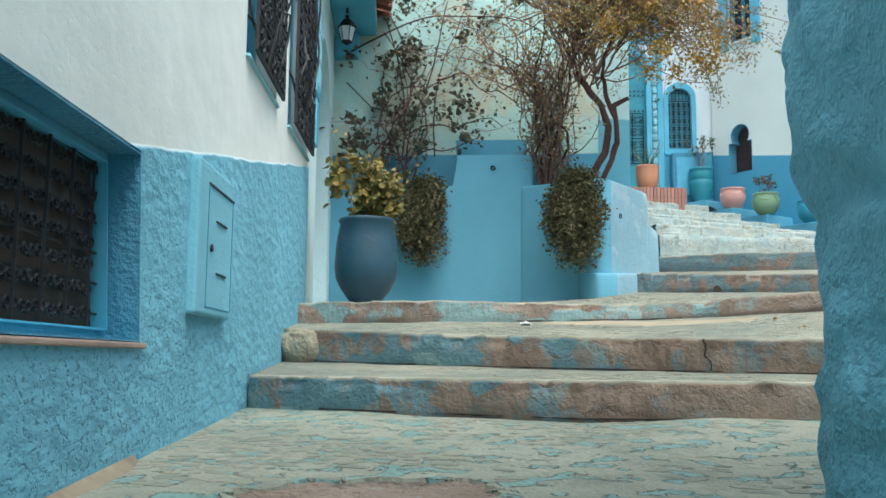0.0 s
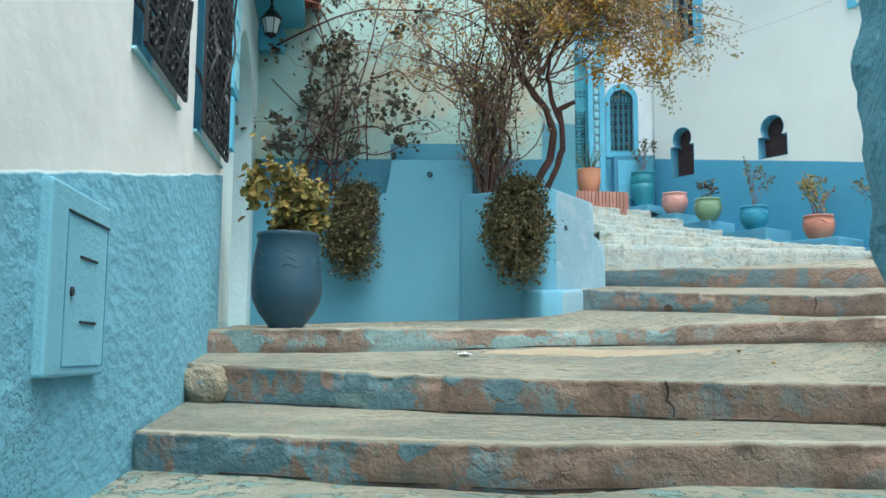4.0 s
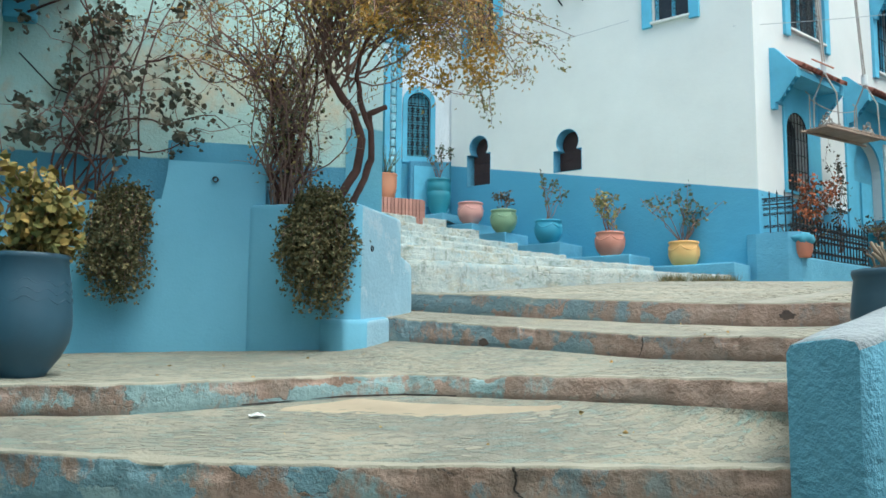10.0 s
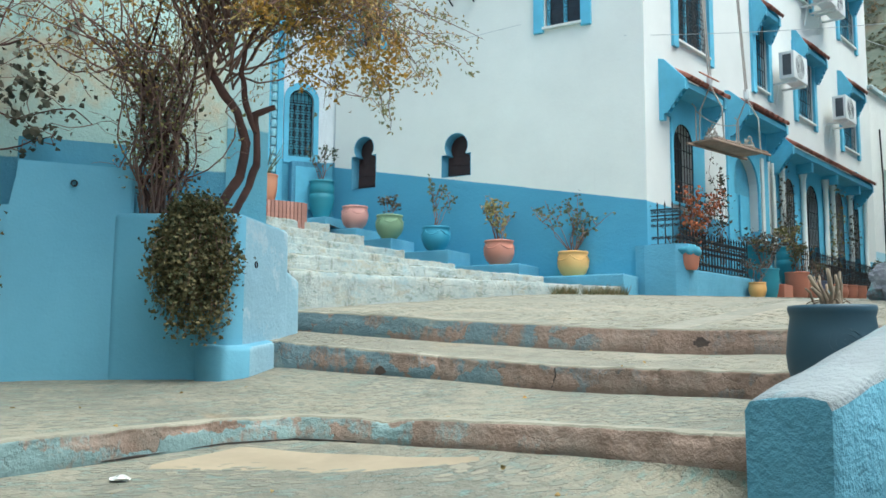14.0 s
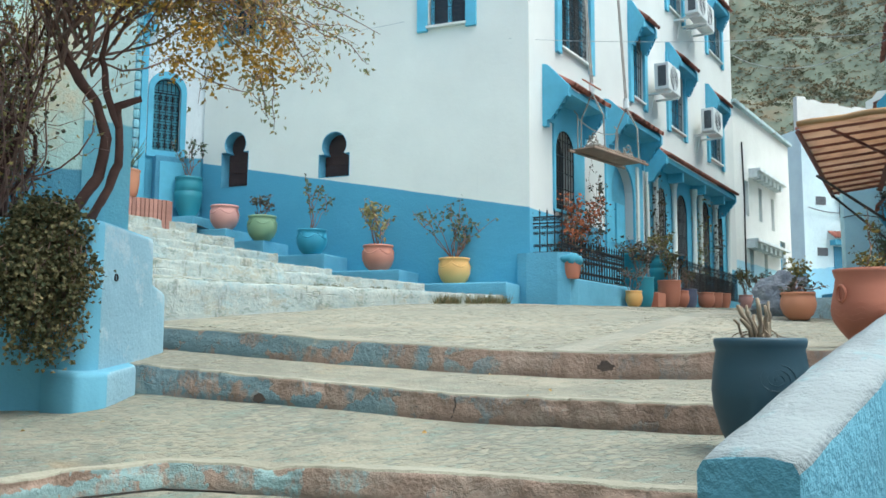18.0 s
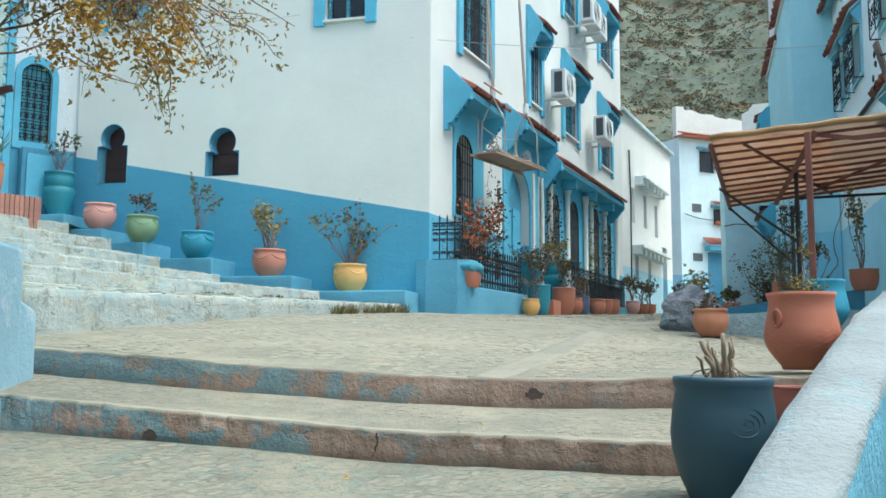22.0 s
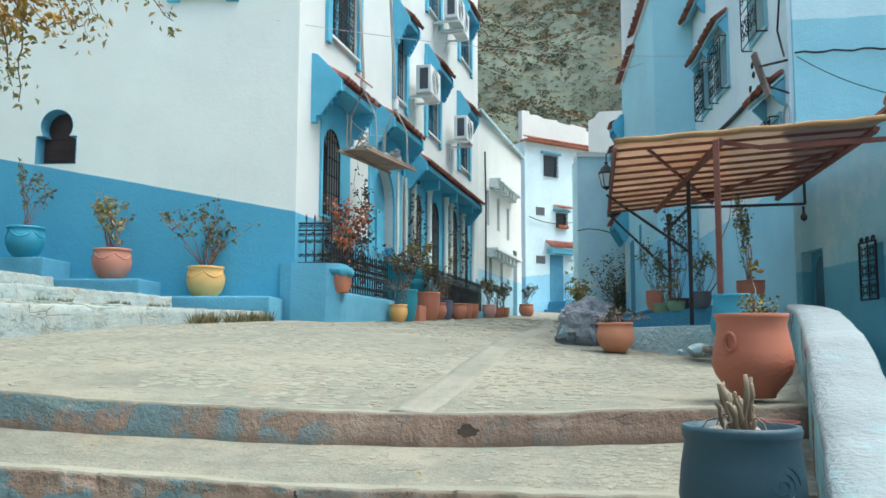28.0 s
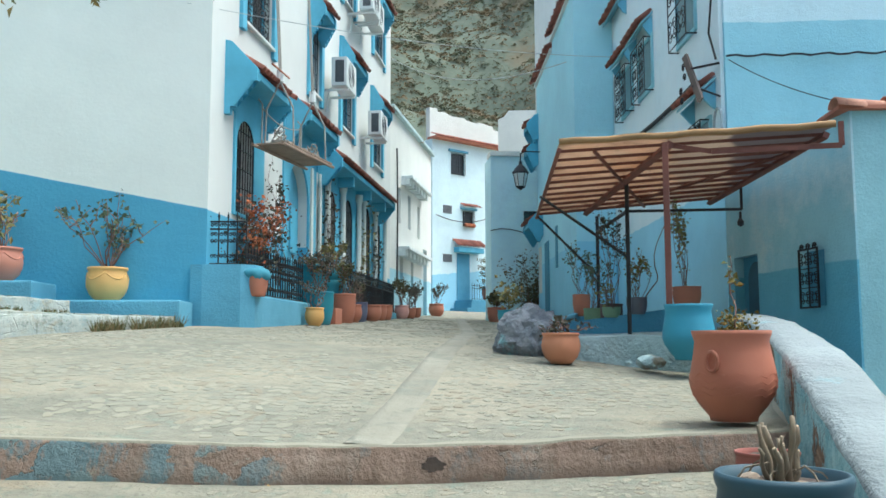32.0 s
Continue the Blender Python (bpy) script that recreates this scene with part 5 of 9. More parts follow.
bm = B()
box(bm, 1.35, 1.45, -0.06, 0.02, 2.95, 7.2, 0.01)
part("surround_band", bm, M_TRIM, gd, "blue painted band beside the door")
bm = B()
box(bm, 0.2, 1.365, -0.05, 0.02, 6.17, 7.2, 0.01)
part("lintel_panel", bm, M_TRIM, gd)
for z in (6.0, 6.25, 6.5):
    part("corbel", box(B(), 1.33, 1.57, -0.14, -0.062, z, z + 0.12, 0.02), M_TRIM, gd)
framed_window(house, ID, -4.92, -4.42, 6.0, 7.2, 0.18, grille="scroll", below=0.12)
wb = thing("wall_bracket", F_HOUSE, "dark iron bracket high on the white wall", "bracket")
for x in (-3.08, -2.7):
    bm = B()
    box(bm, x, x + 0.04, -0.36, -0.002, 6.5, 6.54)
    tube(bm, [(x + 0.02, -0.3, 6.5), (x + 0.02, -0.02, 6.38)], 0.014, 5)
    part("arm", bm, M_IRON, wb)

# blue meter cupboard at the foot of the gate wall
cup = thing("meter_cupboard", F_GATE, "blue painted cupboard door in a plaster box", "cupboard")
bm = B()
box(bm, 1.57, 2.07, -0.22, -0.01, 2.9, 4.04, 0.015)
part("body", bm, M_DEEP, cup)
bm = B()
box(bm, 1.63, 2.01, -0.245, -0.222, 3.25, 3.95, 0.006)
d_ = part("door", bm, M_TRIM, cup)
bm = B()
box(bm, 1.94, 1.965, -0.265, -0.246, 3.6, 3.66)
part("knob", bm, M_IRON, d_)

# street front: blue panels, hoods, arched grilles
for lab, outl, holes in (("window_panel", [(0.74, 3.08), (1.84, 3.08), (1.84, 4.8), (0.44, 4.8), (0.44, 4.34), (0.74, 4.34)], [arch(0.8, 1.44, 3.12, 4.3)]), ("door_panel", rect(2.72, 4.46, 1.9, 4.85), [arch(2.95, 4.02, 1.9, 4.25)]), ("arcade_panel", rect(4.9, 10.4, 2.3, 4.6), [arch(5.25, 5.75, 2.6, 4.15), arch(6.4, 7.1, 2.6, 4.2), arch(8.15, 8.75, 2.6, 4.3), arch(9.3, 9.85, 2.6, 4.3)])):
    bm = B()
    facade(bm, outl, holes, 0.03)
    bmesh.ops.translate(bm, vec=(0, -0.03, 0), verts=bm.verts)
    part(lab, bm, M_TRIM, house, "blue painted plaster surround", m=SI)
for lp in G_HOLES[:5]:
    bm = B()
    plate(bm, lp, 0.16, 0.2)
    w = part("window", bm, M_GLASS, house, "arched window behind a dark iron grille", m=SI)
    part("grille", bar_grille(lp, -0.01, 0.085, 0.009, 5), M_IRON, w)
bm = B()
plate(bm, G_HOLES[5], 0.14, 0.2)
sd = part("door", bm, plain("blue_door", (0.12, 0.367, 0.506), 0.5), house, "blue arched street door", m=SI)
for z0, z1 in ((1.95, 2.8), (2.9, 3.6)):
    for x0, x1 in ((3.05, 3.43), (3.53, 3.91)):
        part("panel", box(B(), x0, x1, 0.11, 0.139, z0, z1, 0.01), M_TRIM, sd)
for k in range(2):
    bm = B()
    x = 4.08 + 0.52 * k
    pts = [(x, 1.8)]
    for i in range(22):
        pts.append((x + (0.02 if i % 2 else 0.0), 1.8 + 2.5 * i / 21))
    pts += [(x + 0.12, 4.3), (x + 0.12, 1.8)]
    plate(bm, pts, -0.06, -0.031)
    bmesh.ops.triangulate(bm, faces=[f for f in bm.faces if len(f.verts) > 4])
    part("scalloped_strip", bm, M_WHITE, sd, "white scalloped plaster strip")
for x in (4.98, 6.08, 7.4, 7.85, 9.02, 10.15):
    bm = B()
    lathe(bm, [(0.075, 2.3), (0.075, 2.4), (0.05, 2.42), (0.05, 4.2), (0.08, 4.3), (0.08, 4.4)], 10, Matrix.Translation((x, -0.09, 0)))
    part("column", bm, M_WHITE, house, "slim white plaster column", smooth=True, m=SI)
hood(house, SI, 0.42, 1.86, 5.03, 0.38, 0.8, 0.28)
hood(house, SI, 2.74, 4.5, 5.1, 0.38, 0.8, 0.24)
hood(house, SI, 4.68, 9.7, 4.84, 0.38, 0.75, 0.28)
for x in (5.9, 7.4, 8.9):
    bm = B()
    box(bm, x, x + 0.1, -0.32, -0.032, 4.3, 4.58, 0.01)
    part("corbel", bm, M_TRIM, house, m=SI)
for x0, x1, z in ((3.92, 4.66, 7.18), (6.03, 7.26, 7.06), (8.82, 9.92, 6.94), (8.85, 10.05, 9.3), (6.1, 7.3, 9.55), (3.92, 4.7, 9.6)):
    hood(house, SI, x0, x1, z, 0.27, 0.62, 0.3)
for x0, x1, z0, z1 in W_UP:
    framed_window(house, SI, x0, x1, z0, z1, 0.16, grille="scroll" if x0 < 2 else "bars", below=0.14)


def ac_unit(x, z, y=-0.44):
    u = thing("air_conditioner", F_STREET, "white outdoor air conditioner on wall brackets", "air conditioner", "air conditioners on the white house")
    bm = B()
    box(bm, x, x + 0.72, y, y + 0.27, z, z + 0.5, 0.015)
    part("casing", bm, M_STEEL, u)
    bm = B()
    box(bm, x - 0.006, x + 0.002, y + 0.05, y + 0.2, z + 0.06, z + 0.44)
    for k in range(7):
        box(bm, x - 0.012, x + 0.0, y + 0.05, y + 0.2, z + 0.08 + 0.05 * k, z + 0.09 + 0.05 * k)
    part("side_louvre", bm, M_SHADE, u, "dark side louvre")
    bm = B()
    for k in range(5):
        r = 0.05 + 0.04 * k
        tube(bm, [(x + 0.3 + r * math.cos(a), y - 0.008, z + 0.25 + r * math.sin(a)) for a in [2 * math.pi * i / 20 for i in range(21)]], 0.004, 4)
    part("fan_guard", bm, M_SHADE, u)
    for dx in (0.1, 0.58):
        bm = B()
        box(bm, x + dx, x + dx + 0.04, y, 0.0, z - 0.06, z - 0.022)
        part("bracket", bm, M_STEEL, u)
    bm = B()
    tube(bm, [(x + 0.3, y + 0.25, z + 0.1), (x + 0.3, -0.06, z + 0.02), (x + 0.2, -0.03, z - 0.4)], 0.012, 5)
    part("pipe", bm, M_STEEL, u)


ac_unit(4.8, 5.84)
ac_unit(7.8, 5.7)
ac_unit(6.55, 7.84, -0.52)
ac_unit(7.36, 7.9)

# pier and low walls with iron railings before the street front
bm = B()
prism(bm, [(-0.14, 0.1), (-0.16, -0.05), (-0.02, -0.1), (0.4, -0.1), (0.55, -0.02), (0.6, 0.2), (0.3, 0.5), (-0.02, 0.4)], 1.2, 2.4)
solid("pier", bm, M_BLUE, "rounded blue plaster pier at the house corner", "pier", "", "structure", m=F_HOUSE)
bm = B()
box(bm, 0.12, 2.5, -0.5, -0.3, 1.2, 2.08, 0.025)
solid("low_wall", bm, M_BLUE, "low blue plaster wall under the railing", "wall", "", "structure", m=F_STREET)
bm = B()
box(bm, 4.4, 9.5, -0.5, -0.34, 1.2, 2.16, 0.02)
solid("low_wall_2", bm, M_BLUE, "low blue plaster wall under the railing", "wall", "", "structure", m=F_STREET)


def railing(m, x0, x1, z0, z1, y, label, gap=0.11, fancy=True):
    r = thing("railing", m, label, "railing", "railings of the white house")
    for z in (z0 + 0.03, z0 + (z1 - z0) * 0.72, z1 - 0.08):
        bm = B()
        tube(bm, [(x0, y, z), (x1, y, z)], 0.011, 5)
        part("rail", bm, M_IRON, r)
    n = max(2, int((x1 - x0) / gap))
    for i in range(n + 1):
        x = x0 + (x1 - x0) * i / n
        bm = B()
        tube(bm, [(x, y, z0), (x, y, z1)], 0.009, 5)
        tube(bm, [(x, y, z1 - 0.03), (x, y, z1 + 0.03)], 0.016, 5, 0.001)
        part("bar", bm, M_IRON, r)
    if fancy:
        bm = B()
        h = z1 - z0
        for i in range(n):
            x = x0 + (x1 - x0) * (i + 0.5) / n
            for q, up in ((0.2, 1), (0.5, -1), (0.62, 1), (0.8, 1)):
                scroll(bm, x + 0.005, z0 + h * q, gap * 0.24, 1, y, up, 0.006)
                scroll(bm, x - 0.005, z0 + h * q, gap * 0.24, -1, y, up, 0.006)
        part("scrollwork", bm, M_IRON, r, kind="stuff")
    return r


railing(F_HOUSE, -0.3, 0.42, 2.39, 2.98, 0.1, "black scrolled iron railing on the blue pier", 0.1)
railing(F_STREET, 0.15, 2.45, 2.07, 2.62, -0.4, "black iron railing on the low blue wall", 0.1)
railing(F_STREET, 4.45, 9.4, 2.15, 2.76, -0.42, "black iron railing along the house front", 0.1, False)
rw = thing("reed_screen", F_STREET, "dark slatted screen behind the railing", "screen")
for k in range(10):
    bm = B()
    box(bm, 5.6, 9.3, -0.385, -0.372, 2.16 + 0.045 * k, 2.195 + 0.045 * k)
    part("slat", bm, M_WOOD, rw)

def sag(a, b, drop, n=14):
    a, b = Vector(a), Vector(b)
    return [a.lerp(b, k / n) - Vector((0, 0, drop * 4 * (k / n) * (1 - k / n))) for k in range(n + 1)]


# hanging scaffold platform with ropes
sw = thing("hanging_platform", F_STREET, "wooden painter's platform hung on ropes", "scaffold")
a0, b0 = Vector((0.95, -0.42, 3.97)), Vector((2.35, -0.62, 3.97))
d0 = (b0 - a0).normalized()
n0 = Vector((-d0.y, d0.x, 0))
for k in range(12):
    c0 = a0 + (b0 - a0) * (k + 0.5) / 12
    bm = B()
    box(bm, -0.052, 0.052, -0.22, 0.22, 0.0, 0.022, 0.003, Matrix.Translation(c0) @ Matrix.Rotation(math.atan2(d0.y, d0.x), 4, "Z"))
    part("plank", bm, M_PLANK, sw)
for s in (-0.2, 0.2):
    bm = B()
    tube(bm, [a0 + n0 * s - d0 * 0.12 + Vector((0, 0, -0.02)), b0 + n0 * s + d0 * 0.08 + Vector((0, 0, -0.02))], 0.022, 6)
    part("rail", bm, M_PLANK, sw)
for c0, q in ((a0 + d0 * 0.2, 1), (b0 - d0 * 0.2, 2)):
    bm = B()
    top = c0 + Vector((0, 0, 0.85))
    for s in (-0.2, 0.2):
        tube(bm, [c0 + n0 * s, c0 + n0 * s * 0.9 + Vector((0, 0, 0.5)), top], 0.012, 5)
    for i in range(7):
        a = i * 0.9
        tube(bm, [c0 + Vector((0.12 * math.cos(a + t), 0.1 * math.sin(a * 1.3 + t), 0.05 + 0.03 * i + 0.03 * math.sin(3 * t))) for t in [0.5 * j for j in range(9)]], 0.008, 4)
    part("rope_coil", bm, M_ROPE, sw)
    bm = B()
    lathe(bm, [(0.0, 0), (0.045, 0.01), (0.045, 0.16), (0, 0.17)], 10, Matrix.Translation(top + Vector((0, 0, -0.02))))
    part("pulley", bm, M_STEEL, sw)
    bm = B()
    for s in (-0.035, 0.035):
        tube(bm, [top + Vector((s, 0, 0.1)), top + Vector((s * 0.6 - 0.15, 0.12, 3.0)), top + Vector((-0.3, 0.2, 7.2))], 0.012, 5)
    part("rope", bm, M_ROPE, sw)

for c0, dx in ((a0, 0.12), (b0, -0.12)):
    bm = B()
    base = c0 + d0 * dx + n0 * 0.2
    tube(bm, [base, base + Vector((0, 0, 0.55)), base + Vector((0.02, 0.06, 0.62))], 0.01, 5)
    part("post", bm, M_ROPE, sw)
bm = B()
tube(bm, sag(a0 + d0 * 0.12 + n0 * 0.2 + Vector((0, 0, 0.5)), b0 - d0 * 0.12 + n0 * 0.2 + Vector((0, 0, 0.5)), 0.1), 0.008, 4)
part("slack_rope", bm, M_ROPE, sw)
for k in range(3):
    bm = B()
    e0 = a0.lerp(b0, 0.2 + 0.3 * k)
    tube(bm, [e0 + Vector((0.16 * math.cos(t * 0.8 + k), 0.14 * math.sin(t * 0.8 + k), 0.04 + 0.02 * (t % 3))) for t in range(22)], 0.011, 5)
    part("rope_coil", bm, M_ROPE, sw)
bm = B()
tube(bm, [a0 + Vector((-0.2, -0.05, 0.95)), a0 + Vector((0.35, -0.1, 0.93))], 0.012, 5)
part("handle_bar", bm, M_TERRA, sw, "red tool handle tied to the ropes")

# wires strung over the street
M_WIRE = plain("pale_wire", (0.42, 0.45, 0.45), 0.7)


def cable(name, pts, r=0.007, label="thin sagging wire strung over the street", mat=None):
    bm = B()
    tube(bm, pts, r, 4)
    return solid(name, bm, mat or M_IRON, label, "cable")



# ---- leaves and plants ----
rng = random.Random(11)
M_LEAF_DARK = foliage("dark_creeper_leaves", (0.068, 0.078, 0.04), (0.215, 0.175, 0.08))
M_LEAF_YEL = foliage("yellowing_geranium_leaves", (0.15, 0.155, 0.05), (0.35, 0.24, 0.07))
M_LEAF_OCHRE = foliage("ochre_tree_leaves", (0.52, 0.32, 0.11), (0.31, 0.235, 0.10))
M_LEAF_OLIVE = foliage("olive_tree_leaves", (0.22, 0.235, 0.11), (0.42, 0.31, 0.12))
M_LEAF_VINE = foliage("dry_vine_leaves", (0.085, 0.092, 0.07), (0.17, 0.145, 0.10))
M_LEAF_GREY = foliage("dusty_grey_leaves", (0.10, 0.145, 0.10), (0.20, 0.215, 0.125))
M_LEAF_RED = foliage("rust_bougainvillea", (0.52, 0.17, 0.07), (0.36, 0.13, 0.075))
M_BARK = plain("reddish_bark", (0.10, 0.05, 0.04), 0.9, 0, 0.35, 30, 0.8)
M_TWIG = plain("reddish_twig", (0.235, 0.14, 0.112), 0.9, 0, 0.3, 30, 0.5)
M_DRY = plain("dry_stalk", (0.30, 0.235, 0.165), 0.85, 0, 0.35, 25, 0.5)


def leaf(bm, p, size, wide=0.5, lean=None, round_=False):
    """One small folded leaf at p."""
    d = Vector((rng.gauss(0, 1), rng.gauss(0, 1), rng.gauss(0, 0.7)))
    if lean:
        d = d * 0.6 + Vector(lean)
    d.normalize()
    s = d.cross(Vector((rng.gauss(0, 1), rng.gauss(0, 1), rng.gauss(0, 1)))).normalized()
    u = d.cross(s) * (0.22 * size)
    p = Vector(p)
    s = s * (size * wide)
    d = d * size
    if round_:
        v = [bm.verts.new(p + q) for q in (Vector(), d * 0.3 + s * 0.9 + u, d * 0.8 + s * 0.7 + u, d * 1.05, d * 0.8 - s * 0.7 + u, d * 0.3 - s * 0.9 + u)]
        bm.faces.new((v[0], v[1], v[2], v[3]))
        bm.faces.new((v[0], v[3], v[4], v[5]))
    else:
        v = [bm.verts.new(p + q) for q in (Vector(), d * 0.45 + s + u, d, d * 0.45 - s + u)]
        bm.faces.new((v[0], v[1], v[2]))
        bm.faces.new((v[0], v[2], v[3]))


def wander(a, b, n, bend, lift=0.0):
    """A crooked way from a to b."""
    a, b = Vector(a), Vector(b)
    o = Vector((rng.uniform(-9, 9), rng.uniform(-9, 9), rng.uniform(-9, 9)))
    out = []
    for k in range(n + 1):
        t = k / n
        p = a.lerp(b, t) + Vector((0, 0, lift * 4 * t * (1 - t)))
        w = math.sin(math.pi * t) * bend
        out.append(p + w * Vector((noise.noise(o + Vector((3 * t, 0, 0))), noise.noise(o + Vector((0, 3 * t, 4))), noise.noise(o + Vector((7, 0, 3 * t))))) * 2)
    return out


def leafy(stems, mat_leaf, parent_, size, count, wide=0.5, spread=0.06, start=0.2, name="foliage", round_=False, lean=None, label="", floor=-9.0):
    bm = B()
    for _ in range(count):
        s = rng.choice(stems)
        k = start + (1 - start) * rng.random()
        i = min(len(s) - 2, int(k * (len(s) - 1)))
        p = Vector(s[i]).lerp(Vector(s[i + 1]), rng.random())
        p += Vector((rng.gauss(0, spread), rng.gauss(0, spread), rng.gauss(0, spread)))
        if p.z > floor:
            leaf(bm, p, size * rng.uniform(0.6, 1.3), wide, lean, round_)
    return part(name, bm, mat_leaf, parent_, label, kind="stuff")


def stems_part(stems, r, parent_, mat=None, taper=0.3, name="stem", sides=5):
    bm = B()
    for s in stems:
        tube(bm, s, r, sides, r * taper)
    return part(name, bm, mat or M_TWIG, parent_, smooth=True, kind="stuff" if len(stems) > 1 else "")


# ---- left house: windows, meter box, porch ----
def wall_window(x0, x1, z0, z1, label):
    w = thing("window", F_LEFT, label, "window", "upper windows of the left house", "structure")
    bm = B()
    ring_plate(bm, rect(x0, x1, z0, z1), rect(x0 + 0.06, x1 - 0.06, z0 + 0.06, z1 - 0.06), 0.12, 0.2)
    part("window_frame", bm, M_TRIM, w)
    bm = B()
    plate(bm, rect(x0 + 0.06, x1 - 0.06, z0 + 0.06, z1 - 0.06), 0.16, 0.17)
    part("shutter", bm, M_DEEP, w)
    bm = B()
    box(bm, x0 - 0.01, x1 + 0.01, -0.02, 0.1, z0 - 0.02, z0 - 0.003, 0.005)
    part("window_sill", bm, M_PALE, w)
    part("grille", scroll_grille(x0 + 0.02, x1 - 0.02, z0 + 0.02, z1 - 0.02, -0.045, 5, 6, 0.011), M_IRON, w, "black wrought-iron grille")
    bm = B()
    for i in range(10):
        a = x0 + 0.05 + (x1 - x0 - 0.1) * i / 9
        tube(bm, wander((a, -0.045, z0 + 0.02), (a + 0.1 * math.sin(i * 2.3), -0.06, z1 - 0.05), 8, 0.09), 0.008, 4)
    part("scrollwork", bm, M_IRON, w, kind="stuff")


wall_window(3.72, 4.56, 1.66, 2.75, "window behind a wrought-iron grille in white plaster")
wall_window(4.98, 5.89, 1.66, 2.95, "window behind a wrought-iron grille in white plaster")

low = thing("window", F_LEFT, "low recessed window with a dark scrolled iron grille", "window", "", "structure")
O_ = [(0.9, 0.325), (2.375, 0.325), (2.31, 0.86), (0.9, 0.845)]
def inset_(d):
    return [(0.9 + d, 0.325 + d), (2.375 - d, 0.325 + d), (2.31 - d, 0.86 - d), (0.9 + d, 0.845 - d)]


bm = B()
ring_plate(bm, O_, inset_(0.03), 0.092, 0.14)
part("window_frame", bm, M_BLUE, low)
# The recess's shade is put into the reveal as a deeper blue.
bm = B()
ring_plate(bm, O_, inset_(0.004), -0.004, 0.0915)
part("reveal", bm, M_DEEP, low, "reveal coloured deeper blue for the shade in it")
bm = B()
ring_plate(bm, inset_(0.03), inset_(0.036), 0.079, 0.13)
part("inner_moulding", bm, M_TRIM, low)
bm = B()
plate(bm, inset_(0.02), 0.125, 0.16)
part("shutter", bm, M_WOOD, low, "dark brown wooden shutter")
bm = B()
for k in range(6):
    z = 0.40 + 0.085 * k
    tube(bm, [(0.95, 0.11, z), (2.335, 0.11, z)], 0.005, 4)
for i in range(18):
    x = 0.97 + 0.0745 * i
    for k in range(7):
        z = 0.385 + 0.066 * k
        for fl in (1, -1):
            scroll(bm, x + fl * 0.003, z + 0.014, 0.019, fl, 0.104, 1 if (i + k) % 2 else -1, 0.005, 1.2)
    if i % 2:
        tube(bm, [(x, 0.1, 0.36), (x, 0.1, 0.82)], 0.006, 4)
part("grille", bm, M_IRON, low, "wrought-iron scrolls on cross bars")
bm = B()
box(bm, 0.9, 2.42, -0.012, 0.13, 0.305, 0.322, 0.005)
part("window_sill", bm, plain("worn_terracotta_sill", (0.38, 0.275, 0.22), 0.85, 0, 0.3, 20), low, "worn reddish sill")

mb = thing("meter_box", F_LEFT, "blue overpainted meter box on rough plaster", "meter box")
bm = B()
box(bm, 2.87, 3.43, -0.034, 0.01, 0.432, 0.985, 0.01)
part("body", bm, stucco("meter_box_blue", (0.215, 0.475, 0.58), 0.06, 60, 0.2), mb)
bm = B()
ring_plate(bm, rect(3.0, 3.41, 0.46, 0.91), rect(3.004, 3.406, 0.464, 0.906), -0.0365, -0.03)
part("door_edge", bm, M_DEEP, mb)
for x0, x1, z in ((3.0, 3.42, 0.908), (3.13, 3.3, 0.785), (3.15, 3.31, 0.59)):
    part("slot", box(B(), x0, x1, -0.039, -0.03, z, z + 0.007), M_IRON, mb)
bm = B()
lathe(bm, [(0, 0), (0.014, 0), (0.014, 0.008), (0, 0.008)], 10, Matrix.Translation((3.06, -0.033, 0.68)) @ pose(0, 0, 0, 90))
part("lock", bm, M_IRON, mb)

# porch: small windows, tiled hood, lantern
pw = thing("window", F_PORCH, "small blue shutter window beside the arch", "window", "", "structure")
bm = B()
box(bm, 0.28, 0.62, -0.03, 0.01, 2.25, 2.95, 0.006)
part("window_frame", bm, M_TRIM, pw)
bm = B()
for k in range(3):
    for j in range(2):
        box(bm, 0.32 + 0.14 * j, 0.44 + 0.14 * j, -0.036, -0.028, 2.3 + 0.22 * k, 2.48 + 0.22 * k)
part("pane", bm, M_PALE, pw)
bm = B()
box(bm, 0.32, 0.46, -0.03, 0.01, 1.85, 2.2, 0.006)
part("vent_panel", bm, M_TRIM, pw)
ph = thing("porch_hood", F_PORCH, "blue corner hood with red tiles over the doorway", "hood")
bm = B()
box(bm, 0.15, 2.55, -0.42, 0.0, 3.5, 3.62, 0.02)
base_ = part("beam", bm, M_TRIM, ph)
bm = B()
box(bm, 0.25, 0.45, -0.22, 0.0, 3.2, 3.49, 0.02)
part("bracket", bm, M_TRIM, base_)
part("bracket", box(B(), 2.4, 2.55, -0.24, 0.0, 3.25, 3.49, 0.02), M_TRIM, base_)
tiles(base_, 0.2, 2.5, 0.0, 3.8, -0.55, 3.66, 0.12)
bm = B()
box(bm, 0.72, 0.735, 0.0, 0.4, 0.9, 0.93)
box(bm, 0.74, 1.9, 0.02, 0.43, 0.62, 0.7, 0.01)
solid("door_sill", bm, M_PALE, "stone threshold of the arched doorway", "sill", "", "structure", m=F_PORCH)


